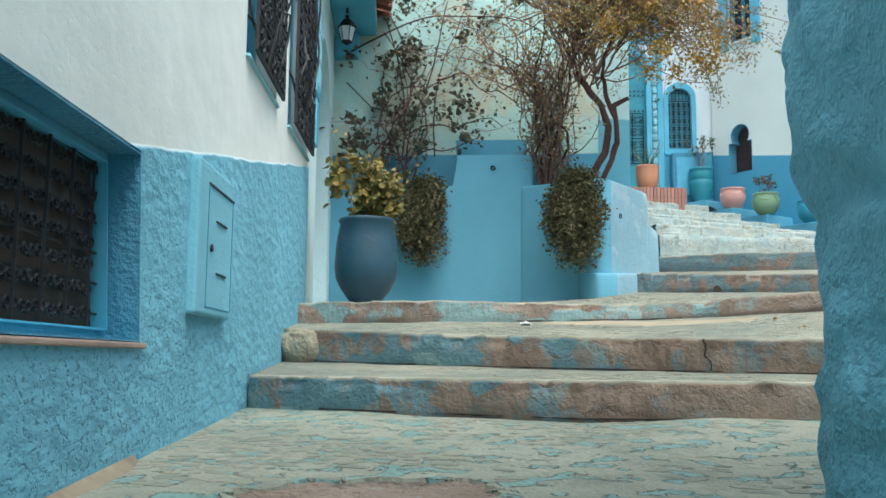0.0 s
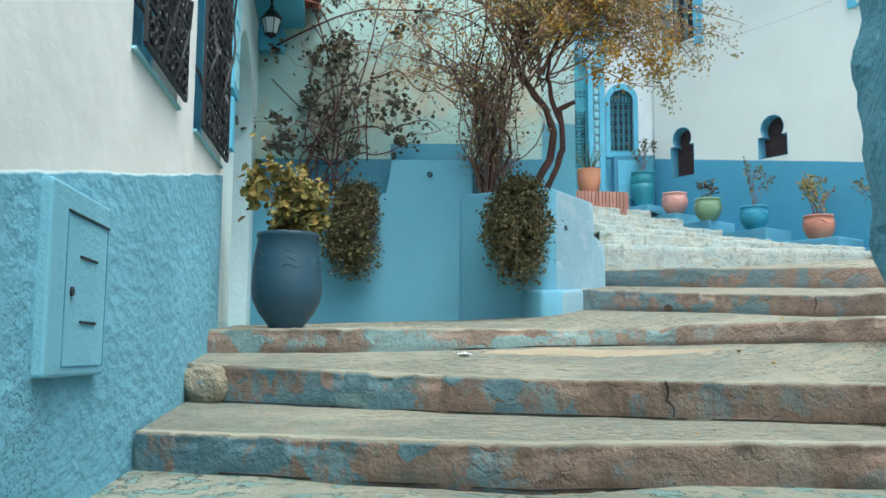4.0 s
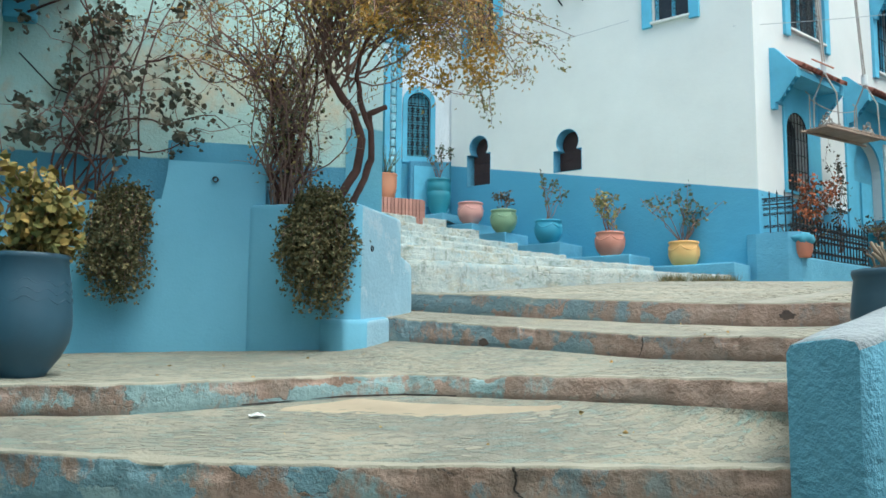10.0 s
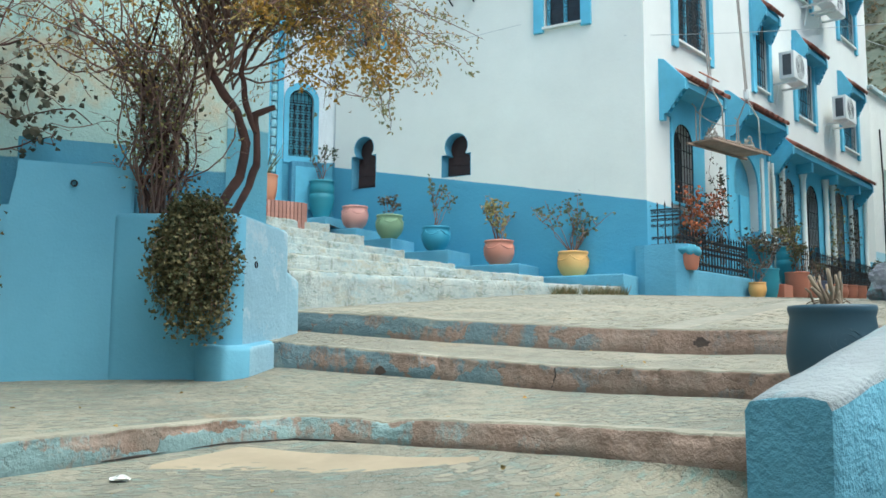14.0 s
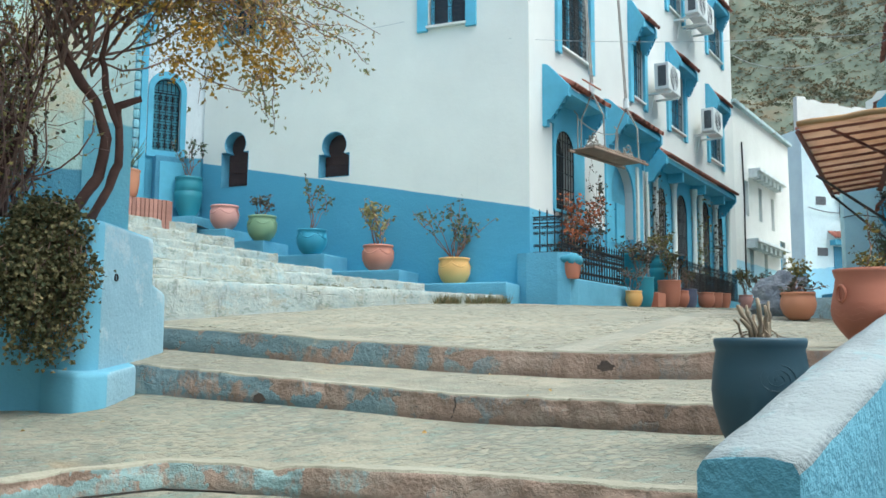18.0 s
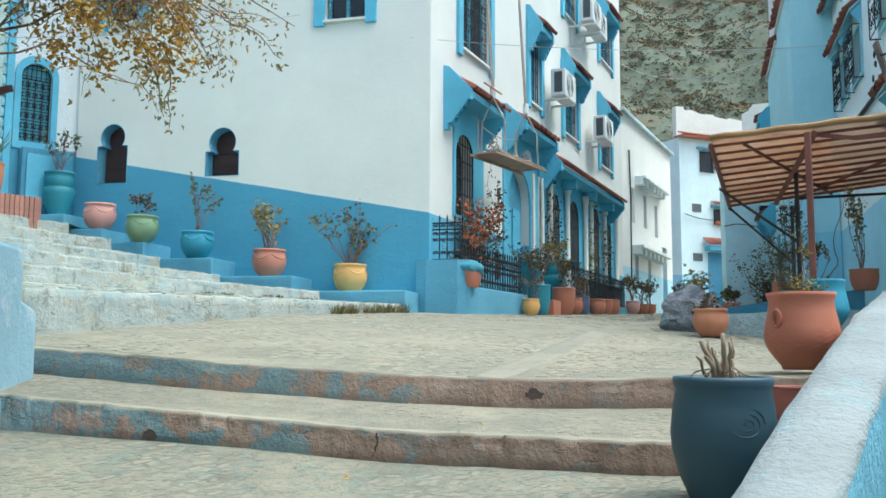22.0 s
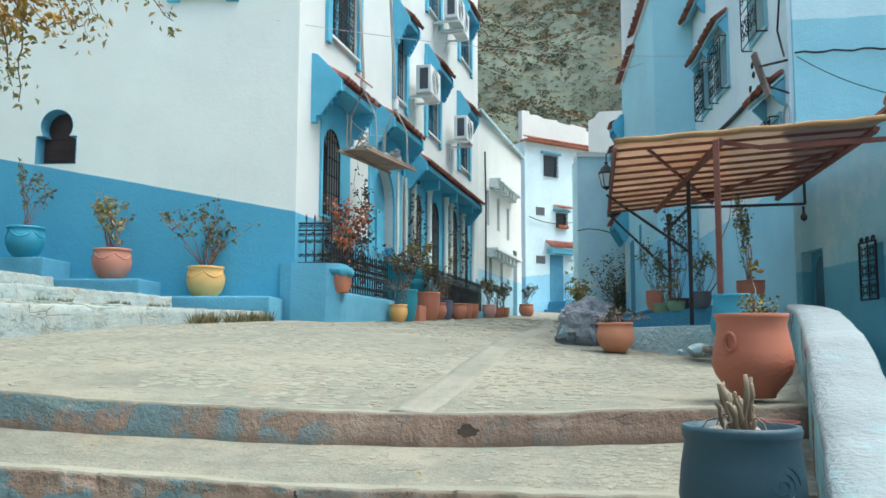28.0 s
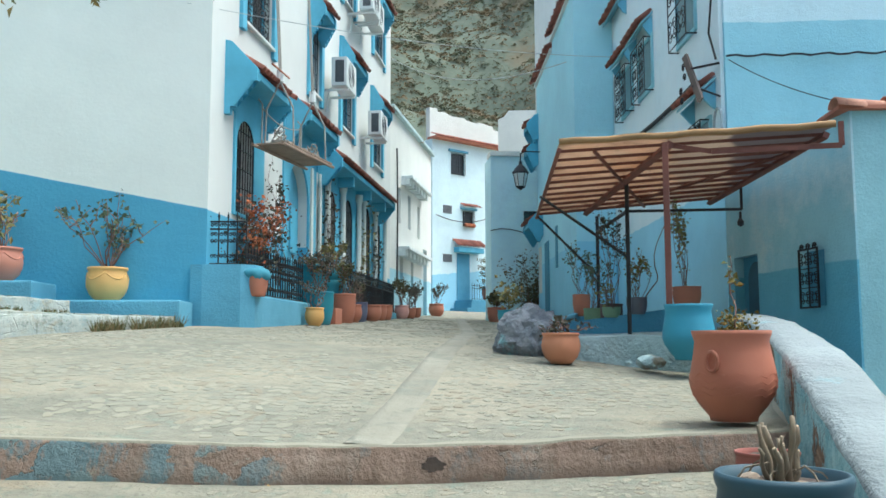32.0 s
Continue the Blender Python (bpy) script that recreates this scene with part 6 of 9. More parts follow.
def lantern(name, top, h, label, r=None):
    """A black street lantern that hangs below its hook."""
    r = r or h * 0.26
    l = thing(name, Matrix.Translation(top), label, "lantern")
    bm = B()
    lathe(bm, [(0.0, 0.0), (r * 0.2, -h * 0.03), (r * 0.18, -h * 0.12), (r * 0.5, -h * 0.2), (r * 0.55, -h * 0.22), (r * 0.95, -h * 0.38), (r, -h * 0.42), (r * 0.9, -h * 0.44), (0, -h * 0.44)], 6)
    part("cap", bm, M_IRON, l)
    bm = B()
    lathe(bm, [(r * 0.84, -h * 0.44), (r * 0.5, -h * 0.86)], 6)
    part("glass", bm, plain("milky_lantern_glass", (0.55, 0.6, 0.6), 0.2, 0, 0.1, 8), l)
    bm = B()
    for k in range(6):
        a = math.pi * k / 3
        tube(bm, [(r * 0.86 * math.cos(a), r * 0.86 * math.sin(a), -h * 0.43), (r * 0.53 * math.cos(a), r * 0.53 * math.sin(a), -h * 0.87)], r * 0.05, 4)
    part("rib_cage", bm, M_IRON, l)
    bm = B()
    lathe(bm, [(0, -h * 0.85), (r * 0.56, -h * 0.86), (r * 0.5, -h * 0.9), (r * 0.15, -h * 0.96), (0, -h)], 8)
    part("foot", bm, M_IRON, l)
    return l


lantern("lantern", (-1.1, 7.7, 3.44), 0.3, "black iron wall lantern under the blue hood", 0.095)
bm = B()
tube(bm, [(-1.1, 7.7, 3.45), (-1.1, 7.7, 3.52), (-1.22, 7.72, 3.55), (-1.33, 7.75, 3.5)], 0.012, 5)
part("arm", bm, M_IRON, bpy.data.objects["lantern"], m=Matrix.Translation((1.1, -7.7, -3.44)))
cable("cable", [(-1.2, 8.36, 3.0), (-0.95, 8.38, 2.75), (-0.6, 8.37, 2.66), (-0.4, 8.37, 2.65)], 0.008, "loose grey wire along the vine wall")


# ---- pots ----
M_GLAZE_NAVY = plain("matt_slate_blue_paint", (0.028, 0.076, 0.113), 0.5, 0, 0.3, 9, 0.5)
M_GLAZE_DARK = plain("matt_dark_blue_paint", (0.034, 0.077, 0.108), 0.55, 0, 0.12, 14, 0.2)
M_GLAZE_TEAL = plain("teal_pot_paint", (0.05, 0.265, 0.331), 0.55, 0, 0.12, 14, 0.2)
M_GLAZE_PINK = plain("pink_pot_paint", (0.66, 0.34, 0.29), 0.6, 0, 0.1, 14, 0.2)
M_GLAZE_GREEN = plain("green_pot_paint", (0.23, 0.34, 0.20), 0.6, 0, 0.12, 14, 0.2)
M_GLAZE_BLUE = plain("blue_pot_paint", (0.055, 0.286, 0.414), 0.6, 0, 0.12, 14, 0.2)
M_GLAZE_SALMON = plain("salmon_pot_paint", (0.55, 0.23, 0.16), 0.65, 0, 0.12, 14, 0.2)
M_GLAZE_YELLOW = plain("yellow_pot_paint", (0.76, 0.43, 0.14), 0.6, 0, 0.1, 14, 0.2)
ROUND = [(0, 0), (0.5, 0), (0.55, 0.03), (0.82, 0.2), (0.97, 0.42), (1.0, 0.58), (0.96, 0.76), (0.89, 0.88), (0.92, 0.91), (0.97, 0.95), (0.95, 1.0), (0.86, 1.0), (0.84, 0.9)]
TALL = [(0, 0), (0.48, 0), (0.5, 0.03), (0.78, 0.17), (0.94, 0.29), (1.0, 0.42), (0.99, 0.52), (0.93, 0.75), (0.86, 0.93), (0.9, 0.955), (0.91, 0.985), (0.88, 1.0), (0.8, 1.0), (0.79, 0.9)]
TUB = [(0, 0), (0.66, 0), (0.72, 0.05), (0.86, 0.25), (0.95, 0.5), (0.97, 0.7), (0.95, 0.9), (0.97, 0.93), (1.0, 0.96), (1.0, 1.0), (0.93, 1.0), (0.91, 0.9)]
BELLY = [(0, 0), (0.53, 0), (0.56, 0.05), (0.77, 0.17), (0.92, 0.28), (0.99, 0.38), (1.0, 0.45), (0.97, 0.56), (0.89, 0.75), (0.85, 0.88), (0.9, 0.95), (0.92, 1.0), (0.84, 1.0), (0.79, 0.9)]
URN = [(0, 0), (0.6, 0), (0.62, 0.05), (0.86, 0.25), (0.98, 0.5), (1.0, 0.62), (0.92, 0.64), (0.98, 0.66), (0.97, 0.85), (0.9, 0.93), (0.98, 0.95), (1.0, 1.0), (0.9, 1.0), (0.88, 0.9)]


def make_pot(name, x, y, z, r, h, prof, mat, label, swag=False, ring=False, waves=0, turn=0.0, group="", soil=0.88, wave_at=0.3, spiral=None):
    p = thing(name, Matrix.Translation((x, y, z)) @ pose(0, 0, 0, 0, 0, turn), label, "plant pot", group)
    bm = B()
    lathe(bm, [(a * r, b * h) for a, b in prof], 36, None, 0.004 * r / 0.2)
    body = part("body", bm, mat, p, smooth=True)
    bm = B()
    lathe(bm, [(0, soil * h + 0.012), (0.5 * prof[-1][0] * r, soil * h + 0.014), (prof[-1][0] * r + 0.004, soil * h)], 24)
    part("soil", bm, M_SOIL, p)

    def at(a, q):
        k = [b for _, b in prof]
        rr = float(np.interp(q, k[:-2], [c for c, _ in prof][:-2])) * r + 0.0006
        return Vector((rr * math.cos(a), rr * math.sin(a), q * h))

    if swag:
        bm = B()
        for s in range(5):
            a0 = 2 * math.pi * s / 5
            tube(bm, [at(a0 + 2 * math.pi / 5 * t, 0.84 - 0.2 * math.sin(math.pi * t)) for t in [i / 12 for i in range(13)]], 0.0075 * r / 0.2, 5)
        part("swag", bm, mat, body, "moulded rope swag")
    if spiral is not None:
        bm = B()
        tube(bm, [at(spiral + 0.42 * (1 - k / 44) * math.cos(k * 0.42), 0.66 + 0.13 * (1 - k / 44) * math.sin(k * 0.42)) for k in range(41)], 0.0014, 5)
        part("moulded_spiral", bm, mat, body)
    for s in range(waves):
        bm = B()
        tube(bm, [at(2 * math.pi * i / 90, (wave_at + 0.07 * s) + 0.02 * math.sin(i * 0.9) + 0.012 * math.sin(i * 0.31)) for i in range(91)], 0.0015, 4)
        part("wave_line", bm, mat, body)
    if ring:
        for a0 in (0.0, math.pi):
            bm = B()
            c0 = at(a0, 0.66)
            d_ = Vector((math.cos(a0), math.sin(a0), 0))
            s_ = Vector((-d_.y, d_.x, 0))
            tube(bm, [c0 + d_ * 0.012 + s_ * 0.034 * math.cos(t) + Vector((0, 0, 0.05 * math.sin(t))) for t in [2 * math.pi * i / 18 for i in range(19)]], 0.011, 6)
            part("ring_handle", bm, mat, body)
    return p


big = make_pot("large_pot", -0.648, 6.03, 0.655, 0.223, 0.6, TALL, M_GLAZE_NAVY, "tall slate-blue clay pot on the stone landing", waves=3, turn=20, wave_at=0.62)
st = [wander((rng.gauss(0.02, 0.05), rng.gauss(0, 0.05), 0.54), (rng.gauss(0.06, 0.095), rng.gauss(-0.02, 0.08), rng.uniform(0.68, 1.06)), 6, 0.05) for _ in range(26)]
stems_part(st, 0.006, big)
leafy(st, M_LEAF_YEL, big, 0.044, 1700, 0.6, 0.035, 0.35, round_=True, label="drooping yellow-green leaves", lean=(0, -0.5, -0.45), floor=0.6)
st = [wander((-0.05, 0, 0.55), (-0.17, -0.03, 1.22), 10, 0.06, 0.03), wander((-0.12, -0.02, 0.98), (-0.3, -0.05, 0.9), 6, 0.03, 0.06), wander((-0.14, -0.02, 1.02), (-0.2, -0.06, 0.84), 6, 0.03, 0.05), wander((-0.1, -0.02, 0.85), (-0.27, -0.05, 0.74), 6, 0.03, 0.04)]
stems_part(st, 0.006, big)
leafy(st, M_LEAF_YEL, big, 0.068, 60, 0.55, 0.03, 0.3, round_=True, lean=(0, -0.3, -0.3))

# ---- planter: creepers, vine, tree, drain holes ----
def creeper(name, quads, count, label, depth=0.13):
    c_ = thing(name, None, label, "creeper", "creepers over the planter")
    stems, bm = [], B()
    (ax, ay, at_), (bx, by, bt), zb = quads
    for _ in range(70):
        u = rng.random()
        x, y, zt = ax + (bx - ax) * u, ay + (by - ay) * u, at_ + (bt - at_) * u
        zt -= 0.16 * abs(2 * u - 1.1) ** 3
        end = zb + (zt - zb) * (0.45 * rng.random() ** 1.6 + 0.75 * abs(u - 0.6) ** 1.5)
        s = wander((x, y + 0.1, zt + 0.03), (x + rng.gauss(-0.03, 0.06), y - 0.03 - depth * rng.random(), end), 7, 0.05)
        stems.append(s)
    stems_part(stems, 0.004, c_)
    leafy(stems, M_LEAF_DARK, c_, 0.026, int(count * 2.3), 0.55, 0.035, 0.0, label="small dark waxy leaves")
    return c_


creeper("creeper", ((-0.56, 8.08, 1.95), (-0.22, 8.03, 1.97), 1.1), 3600, "dark trailing creeper hanging over the planter edge")
creeper("creeper", ((0.79, 7.62, 1.9), (1.14, 7.35, 1.9), 1.02), 5200, "dense dark creeper hanging over the planter corner", 0.16)

for x, y, z, ang in ((0.254, 7.995, 2.05, -15), (1.36, 7.58, 1.53, 55)):
    pipe = thing("drain_spout", Matrix.Translation((x, y, z)) @ pose(0, 0, 0, 0, 0, ang), "small black drain spout in blue plaster", "drain spout")
    bm = B()
    lathe(bm, [(0.022, 0.03), (0.022, -0.008), (0.016, -0.008), (0.016, 0.02), (0.0, 0.02)], 14, pose(0, 0, 0, -90))
    part("rim", bm, M_IRON, pipe)

vine = thing("vine", None, "bare brown vine with sparse dark leaves on the wall", "vine")
st = [wander((-0.72 + rng.gauss(0, 0.08), 8.3, 1.72), (rng.uniform(-1.15, 0.3), 8.33, rng.uniform(2.6, 5.2)), 18, 0.28) for _ in range(14)]
st += [wander((-1.0, 8.32, 2.3), (-0.55, 8.3, 2.0), 10, 0.06, 0.22), wander((-0.9, 8.32, 2.1), (-0.5, 8.3, 1.95), 10, 0.05, 0.3), wander((-0.7, 8.3, 2.4), (0.35, 8.22, 2.5), 14, 0.12, 0.12), wander((-0.7, 8.3, 2.2), (0.12, 8.22, 2.4), 14, 0.1, 0.03), wander((-0.3, 8.3, 3.0), (0.5, 8.2, 2.72), 14, 0.1, 0.1), wander((-1.15, 8.3, 3.3), (1.1, 8.1, 3.15), 18, 0.1, 0.4)]
stems_part(st, 0.010, vine, M_BARK, 0.35)
tw = [wander(s[k], Vector(s[k]) + Vector((rng.gauss(0, 0.28), rng.uniform(-0.16, 0.0), rng.gauss(0.05, 0.2))), 6, 0.06) for s in st for k in range(5, len(s), 3) if s[k][2] > 2.3]
stems_part(tw, 0.004, vine, M_TWIG, 0.4, "twig")
leafy(st + tw + tw, M_LEAF_VINE, vine, 0.042, 900, 0.5, 0.05, 0.2, label="withered dark leaves", floor=2.25)
knots = [[Vector(s[-1]), Vector(s[-1]) + Vector((0.03, -0.02, -0.06))] for s in rng.sample(tw, min(len(tw), 44))]
leafy(knots, M_LEAF_VINE, vine, 0.055, 620, 0.65, 0.045, 0.0, name="leaf_clump", round_=True, lean=(0, -0.2, -0.5))

tree = thing("tree", None, "twisted shrub tree with ochre and olive leaves", "tree")
trunks = [
    [(1.02, 7.72, 1.72), (1.12, 7.62, 1.9), (1.24, 7.56, 2.1), (1.27, 7.54, 2.3), (1.2, 7.5, 2.5), (1.1, 7.48, 2.62), (0.98, 7.5, 2.8)],
    [(1.15, 7.7, 1.72), (1.26, 7.58, 1.95), (1.34, 7.52, 2.2), (1.32, 7.5, 2.4), (1.3, 7.48, 2.5), (1.43, 7.46, 2.55)],
    [(1.32, 7.5, 2.38), (1.25, 7.47, 2.55), (1.2, 7.43, 2.75), (1.22, 7.38, 2.9), (1.3, 7.3, 3.1)],
]
bm = B()
for t_, r0, r1 in zip(trunks, (0.034, 0.028, 0.022), (0.025, 0.02, 0.012)):
    tube(bm, along(t_, 26), r0, 8, r1)
rough_up(bm, 0.012, 11)
part("trunk", bm, M_BARK, tree, "dark twisted trunk", smooth=True)
bushes = []
for k in range(54):
    a = (0.76 + rng.gauss(0, 0.045), 7.98 + rng.gauss(0, 0.04), 1.78)
    b = (0.8 + rng.gauss(0.02, 0.24), 7.8 + rng.gauss(-0.1, 0.2), rng.uniform(2.5, 3.5))
    bushes.append(wander(a, b, 16, 0.15, 0.0))
stems_part(bushes[:8], 0.017, tree, M_BARK, 0.35, "limb", 6)
stems_part(bushes[8:], 0.007, tree, M_TWIG, 0.4, "shoot")
spurs = [wander(s_[k], Vector(s_[k]) + Vector((rng.gauss(0, 0.14), rng.gauss(0, 0.1), rng.gauss(0.06, 0.1))), 5, 0.05) for s_ in bushes for k in range(5, 15, 2)]
stems_part(spurs, 0.003, tree, M_TWIG, 0.4, "spur", 3)
leafy(spurs, M_LEAF_VINE, tree, 0.03, 420, 0.5, 0.03, 0.3, name="withered_foliage")
HEAD = Vector((1.05, 7.45, 2.85))
limbs = []
for k in range(110):
    a = rng.uniform(-3.3, 0.6)
    reach = rng.uniform(0.5, 1.45)
    b = HEAD + Vector((reach * math.cos(a) * 1.1 + 0.15, 0.75 * reach * math.sin(a), rng.uniform(0.05, 1.75) - 0.12 * reach))
    b.x = min(b.x, 2.35)
    limbs.append(wander(HEAD + Vector((rng.gauss(0, 0.12), rng.gauss(0, 0.1), rng.uniform(-0.2, 0.5))), b, 12, 0.14, 0.22))
for k in range(26):
    b = Vector((rng.uniform(1.5, 2.45), rng.uniform(6.7, 7.4), rng.uniform(2.62, 3.25)))
    limbs.append(wander(HEAD + Vector((0.1, 0, 0.2)), b, 14, 0.1, 0.35))
for k in range(16):
    b = Vector((rng.uniform(-0.6, 0.7), rng.uniform(7.5, 8.2), rng.uniform(2.7, 3.9)))
    limbs.append(wander((0.75, 7.8, 2.5), b, 12, 0.14, 0.2))
stems_part(limbs, 0.009, tree, M_TWIG, 0.25, "branch")
droop = []
for s in limbs:
    for k in range(4, len(s), 2):
        p = Vector(s[k])
        q = p + Vector((rng.gauss(0.03, 0.13), rng.gauss(-0.02, 0.1), -rng.uniform(0.02, 0.26) + 0.08))
        droop.append(wander(p, q, 5, 0.04, 0.05))
stems_part(droop, 0.0035, tree, M_TWIG, 0.4, "twig", 3)
heavy = [s for s in droop + limbs if s[-1].x > 0.85]
leafy(heavy, M_LEAF_OCHRE, tree, 0.034, 8600, 0.22, 0.05, 0.25, lean=(0, 0, -0.5), label="ochre leaves")
leafy([s for s in droop + limbs if s[-1].x <= 0.85], M_LEAF_OCHRE, tree, 0.034, 2600, 0.28, 0.05, 0.25, lean=(0, 0, -0.5), name="sparse_foliage")
leafy(heavy, M_LEAF_OLIVE, tree, 0.038, 5200, 0.2, 0.04, 0.2, lean=(0, 0, -0.7), name="green_foliage", label="olive green leaves")
leafy(bushes, M_LEAF_OLIVE, tree, 0.03, 1300, 0.35, 0.05, 0.3, name="low_foliage")
clump = []
for k in range(16):
    c0 = Vector((rng.uniform(1.1, 2.15), rng.uniform(6.9, 7.3), rng.uniform(2.75, 3.3)))
    clump.append([c0, c0 + Vector((0.02, 0, -0.05))])
clump.append([Vector((2.07, 6.92, 2.8)), Vector((2.07, 6.92, 2.72))])
leafy(clump, foliage("dense_ochre_tufts", (0.58, 0.33, 0.06), (0.42, 0.27, 0.07)), tree, 0.032, 1500, 0.4, 0.05, 0.0, name="tuft")
tip = [wander((2.1, 7.2, 2.85), (2.2, 7.37, 2.46), 8, 0.03), wander((2.0, 7.2, 2.8), (2.14, 7.3, 2.5), 8, 0.03), wander((2.2, 6.9, 3.0), (2.5, 6.7, 2.74), 8, 0.04), wander((2.1, 6.8, 3.1), (2.6, 6.75, 2.95), 8, 0.04)]
stems_part(tip, 0.005, tree, M_TWIG, 0.4, "hanging_twig")
leafy(tip, M_LEAF_OLIVE, tree, 0.035, 130, 0.25, 0.03, 0.2, name="tip_foliage", lean=(0, 0, -0.6))


# ---- pots on the ledges beside the white house ----
def small_shrub(p, h0, tall, spread, count, mat, size=0.05, stems=6, wide=0.3, r=0.006):
    """A sparse potted shrub in the pot p."""
    st = [wander((rng.gauss(0, 0.02), rng.gauss(0, 0.02), h0), (rng.gauss(0, spread), rng.gauss(0, spread * 0.7), h0 + tall * rng.uniform(0.6, 1.0)), 8, 0.05) for _ in range(stems)]
    st += [wander(s[5], Vector(s[5]) + Vector((rng.gauss(0, spread * 0.6), rng.gauss(0, spread * 0.5), tall * 0.25)), 5, 0.03) for s in st]
    stems_part(st, r, p, M_TWIG, 0.4)
    leafy(st, mat, p, size, count, wide, 0.02, 0.45)


ROW = "coloured pots on the ledges"
p = make_pot("pot", 6.75, 12.42, 1.98, 0.22, 0.37, ROUND, M_GLAZE_YELLOW, "yellow round pot with rope swag on a ledge", True, turn=10, group=ROW)
small_shrub(p, 0.33, 0.85, 0.34, 330, M_LEAF_GREY, 0.062, 14, 0.4, 0.008)
p = make_pot("pot", 5.95, 13.12, 2.18, 0.22, 0.36, ROUND, M_GLAZE_SALMON, "salmon round pot with rope swag on a ledge", True, turn=30, group=ROW)
small_shrub(p, 0.32, 0.75, 0.26, 170, M_LEAF_OLIVE, 0.085, 9, 0.22, 0.008)
p = make_pot("pot", 5.28, 13.86, 2.43, 0.215, 0.36, ROUND, M_GLAZE_BLUE, "blue round pot with rope swag on a ledge", True, turn=50, group=ROW)
small_shrub(p, 0.32, 0.85, 0.14, 110, M_LEAF_GREY, 0.06, 6, 0.35, 0.007)
p = make_pot("pot", 4.78, 14.5, 2.66, 0.215, 0.36, ROUND, M_GLAZE_GREEN, "green round pot with rope swag on a ledge", True, turn=0, group=ROW)
small_shrub(p, 0.32, 0.4, 0.13, 90, M_LEAF_VINE, 0.065, 6)
p = make_pot("pot", 4.42, 15.12, 2.86, 0.215, 0.36, ROUND, M_GLAZE_PINK, "pink round pot with rope swag on a ledge", True, turn=15, group=ROW)
p = make_pot("pot", 4.04, 15.72, 3.08, 0.21, 0.62, URN, M_GLAZE_TEAL, "tall teal urn-shaped pot on a ledge", False, group=ROW)
small_shrub(p, 0.55, 0.85, 0.15, 90, M_LEAF_GREY, 0.065, 6, 0.35, 0.007)
bw = thing("brick_planter", Matrix.Translation((2.62, 14.75, 2.72)) @ pose(0, 0, 0, 0, 0, 8), "low round-edged planter of upright red bricks", "planter")
bm = B()
box(bm, -0.3, 0.88, -0.1, 0.5, 0.0, 0.42)
part("core", bm, M_SOIL, bw)
M_BRICK = random_tone("red_brick", (0.41, 0.20, 0.155), 0.2)
bm = B()
box(bm, -0.026, 0.026, -0.03, 0.03, 0.0, 0.44, 0.004)
BRICK = finish(bm, "brick", M_BRICK)
for k in range(20):
    ob = new("brick", BRICK)
    ob.parent = bw
    ob.matrix_basis = Matrix.Translation((-0.29 + 0.06 * k, -0.13, 0.0))
for k in range(8):
    ob = new("brick", BRICK)
    ob.parent = bw
    ob.matrix_basis = Matrix.Translation((0.91, -0.07 + 0.06 * k, 0.0))
p = make_pot("pot", 2.93, 14.9, 3.145, 0.2, 0.42, TUB, plain("apricot_clay", (0.52, 0.23, 0.13), 0.75, 0, 0.12, 14), "apricot clay pot on the brick planter")
spikes = [wander((0, 0, 0.36), (0.28 * math.cos(a), 0.28 * math.sin(a), 0.36 + rng.uniform(0.3, 0.6)), 6, 0.02) for a in [rng.uniform(0, 6.28) for _ in range(26)]]
stems_part(spikes, 0.010, p, M_LEAF_GREY, 0.1, "spiky_leaf", 3)
p = make_pot("pot", 2.4, 15.2, 3.0, 0.18, 0.55, TUB, M_GLAZE_TEAL, "pot with a clipped ochre bush by the gate")
b_ = [[Vector((0, 0, 0.75)), Vector((0, 0, 0.85))]]
leafy(b_, M_LEAF_OCHRE, p, 0.04, 500, 0.4, 0.09, 0.0, name="bush")

# grass tufts along the foot of the white steps
def grass(name, runs, count, label, mat, tall=0.09):
    bm = B()
    for _ in range(count):
        (ax, ay, az), (bx, by, bz) = rng.choice(runs)
        u = rng.random()
        p = Vector((ax + (bx - ax) * u, ay + (by - ay) * u + rng.gauss(0, 0.02), az + (bz - az) * u))
        h = tall * rng.uniform(0.4, 1.2)
        d = Vector((rng.gauss(0, 0.4), rng.gauss(0, 0.4), 1)).normalized() * h
        s = Vector((rng.gauss(0, 1), rng.gauss(0, 1), 0)).normalized() * 0.006
        v = [bm.verts.new(q) for q in (p - s, p + s, p + d)]
        bm.faces.new(v)
    return solid(name, bm, mat, label, "grass", "", "stuff")


M_GRASS = foliage("dry_grass", (0.11, 0.135, 0.065), (0.26, 0.185, 0.09))
grass("grass", [((5.6, 11.02, 1.62), (6.0, 11.14, 1.64)), ((6.12, 11.17, 1.65), (6.95, 11.44, 1.7))], 700, "dry grass tufts at the step's foot", M_GRASS, 0.15)
grass("grass", [((4.4, 11.7, 1.83), (4.8, 11.8, 1.84)), ((5.2, 11.88, 1.84), (5.5, 11.95, 1.84)), ((5.75, 12.0, 1.83), (6.05, 12.07, 1.83)), ((3.9, 12.45, 2.05), (5.1, 12.88, 2.03))], 420, "moss and dry grass in the step joints", M_GRASS, 0.05)

# ---- pots and plants along the street front ----
FS = F_STREET
def on_street(u, out, dz=0.0):
    q = FS @ Vector((u, -out, 0))
    return q.x, q.y, plaza_z(q.x, q.y) + dz


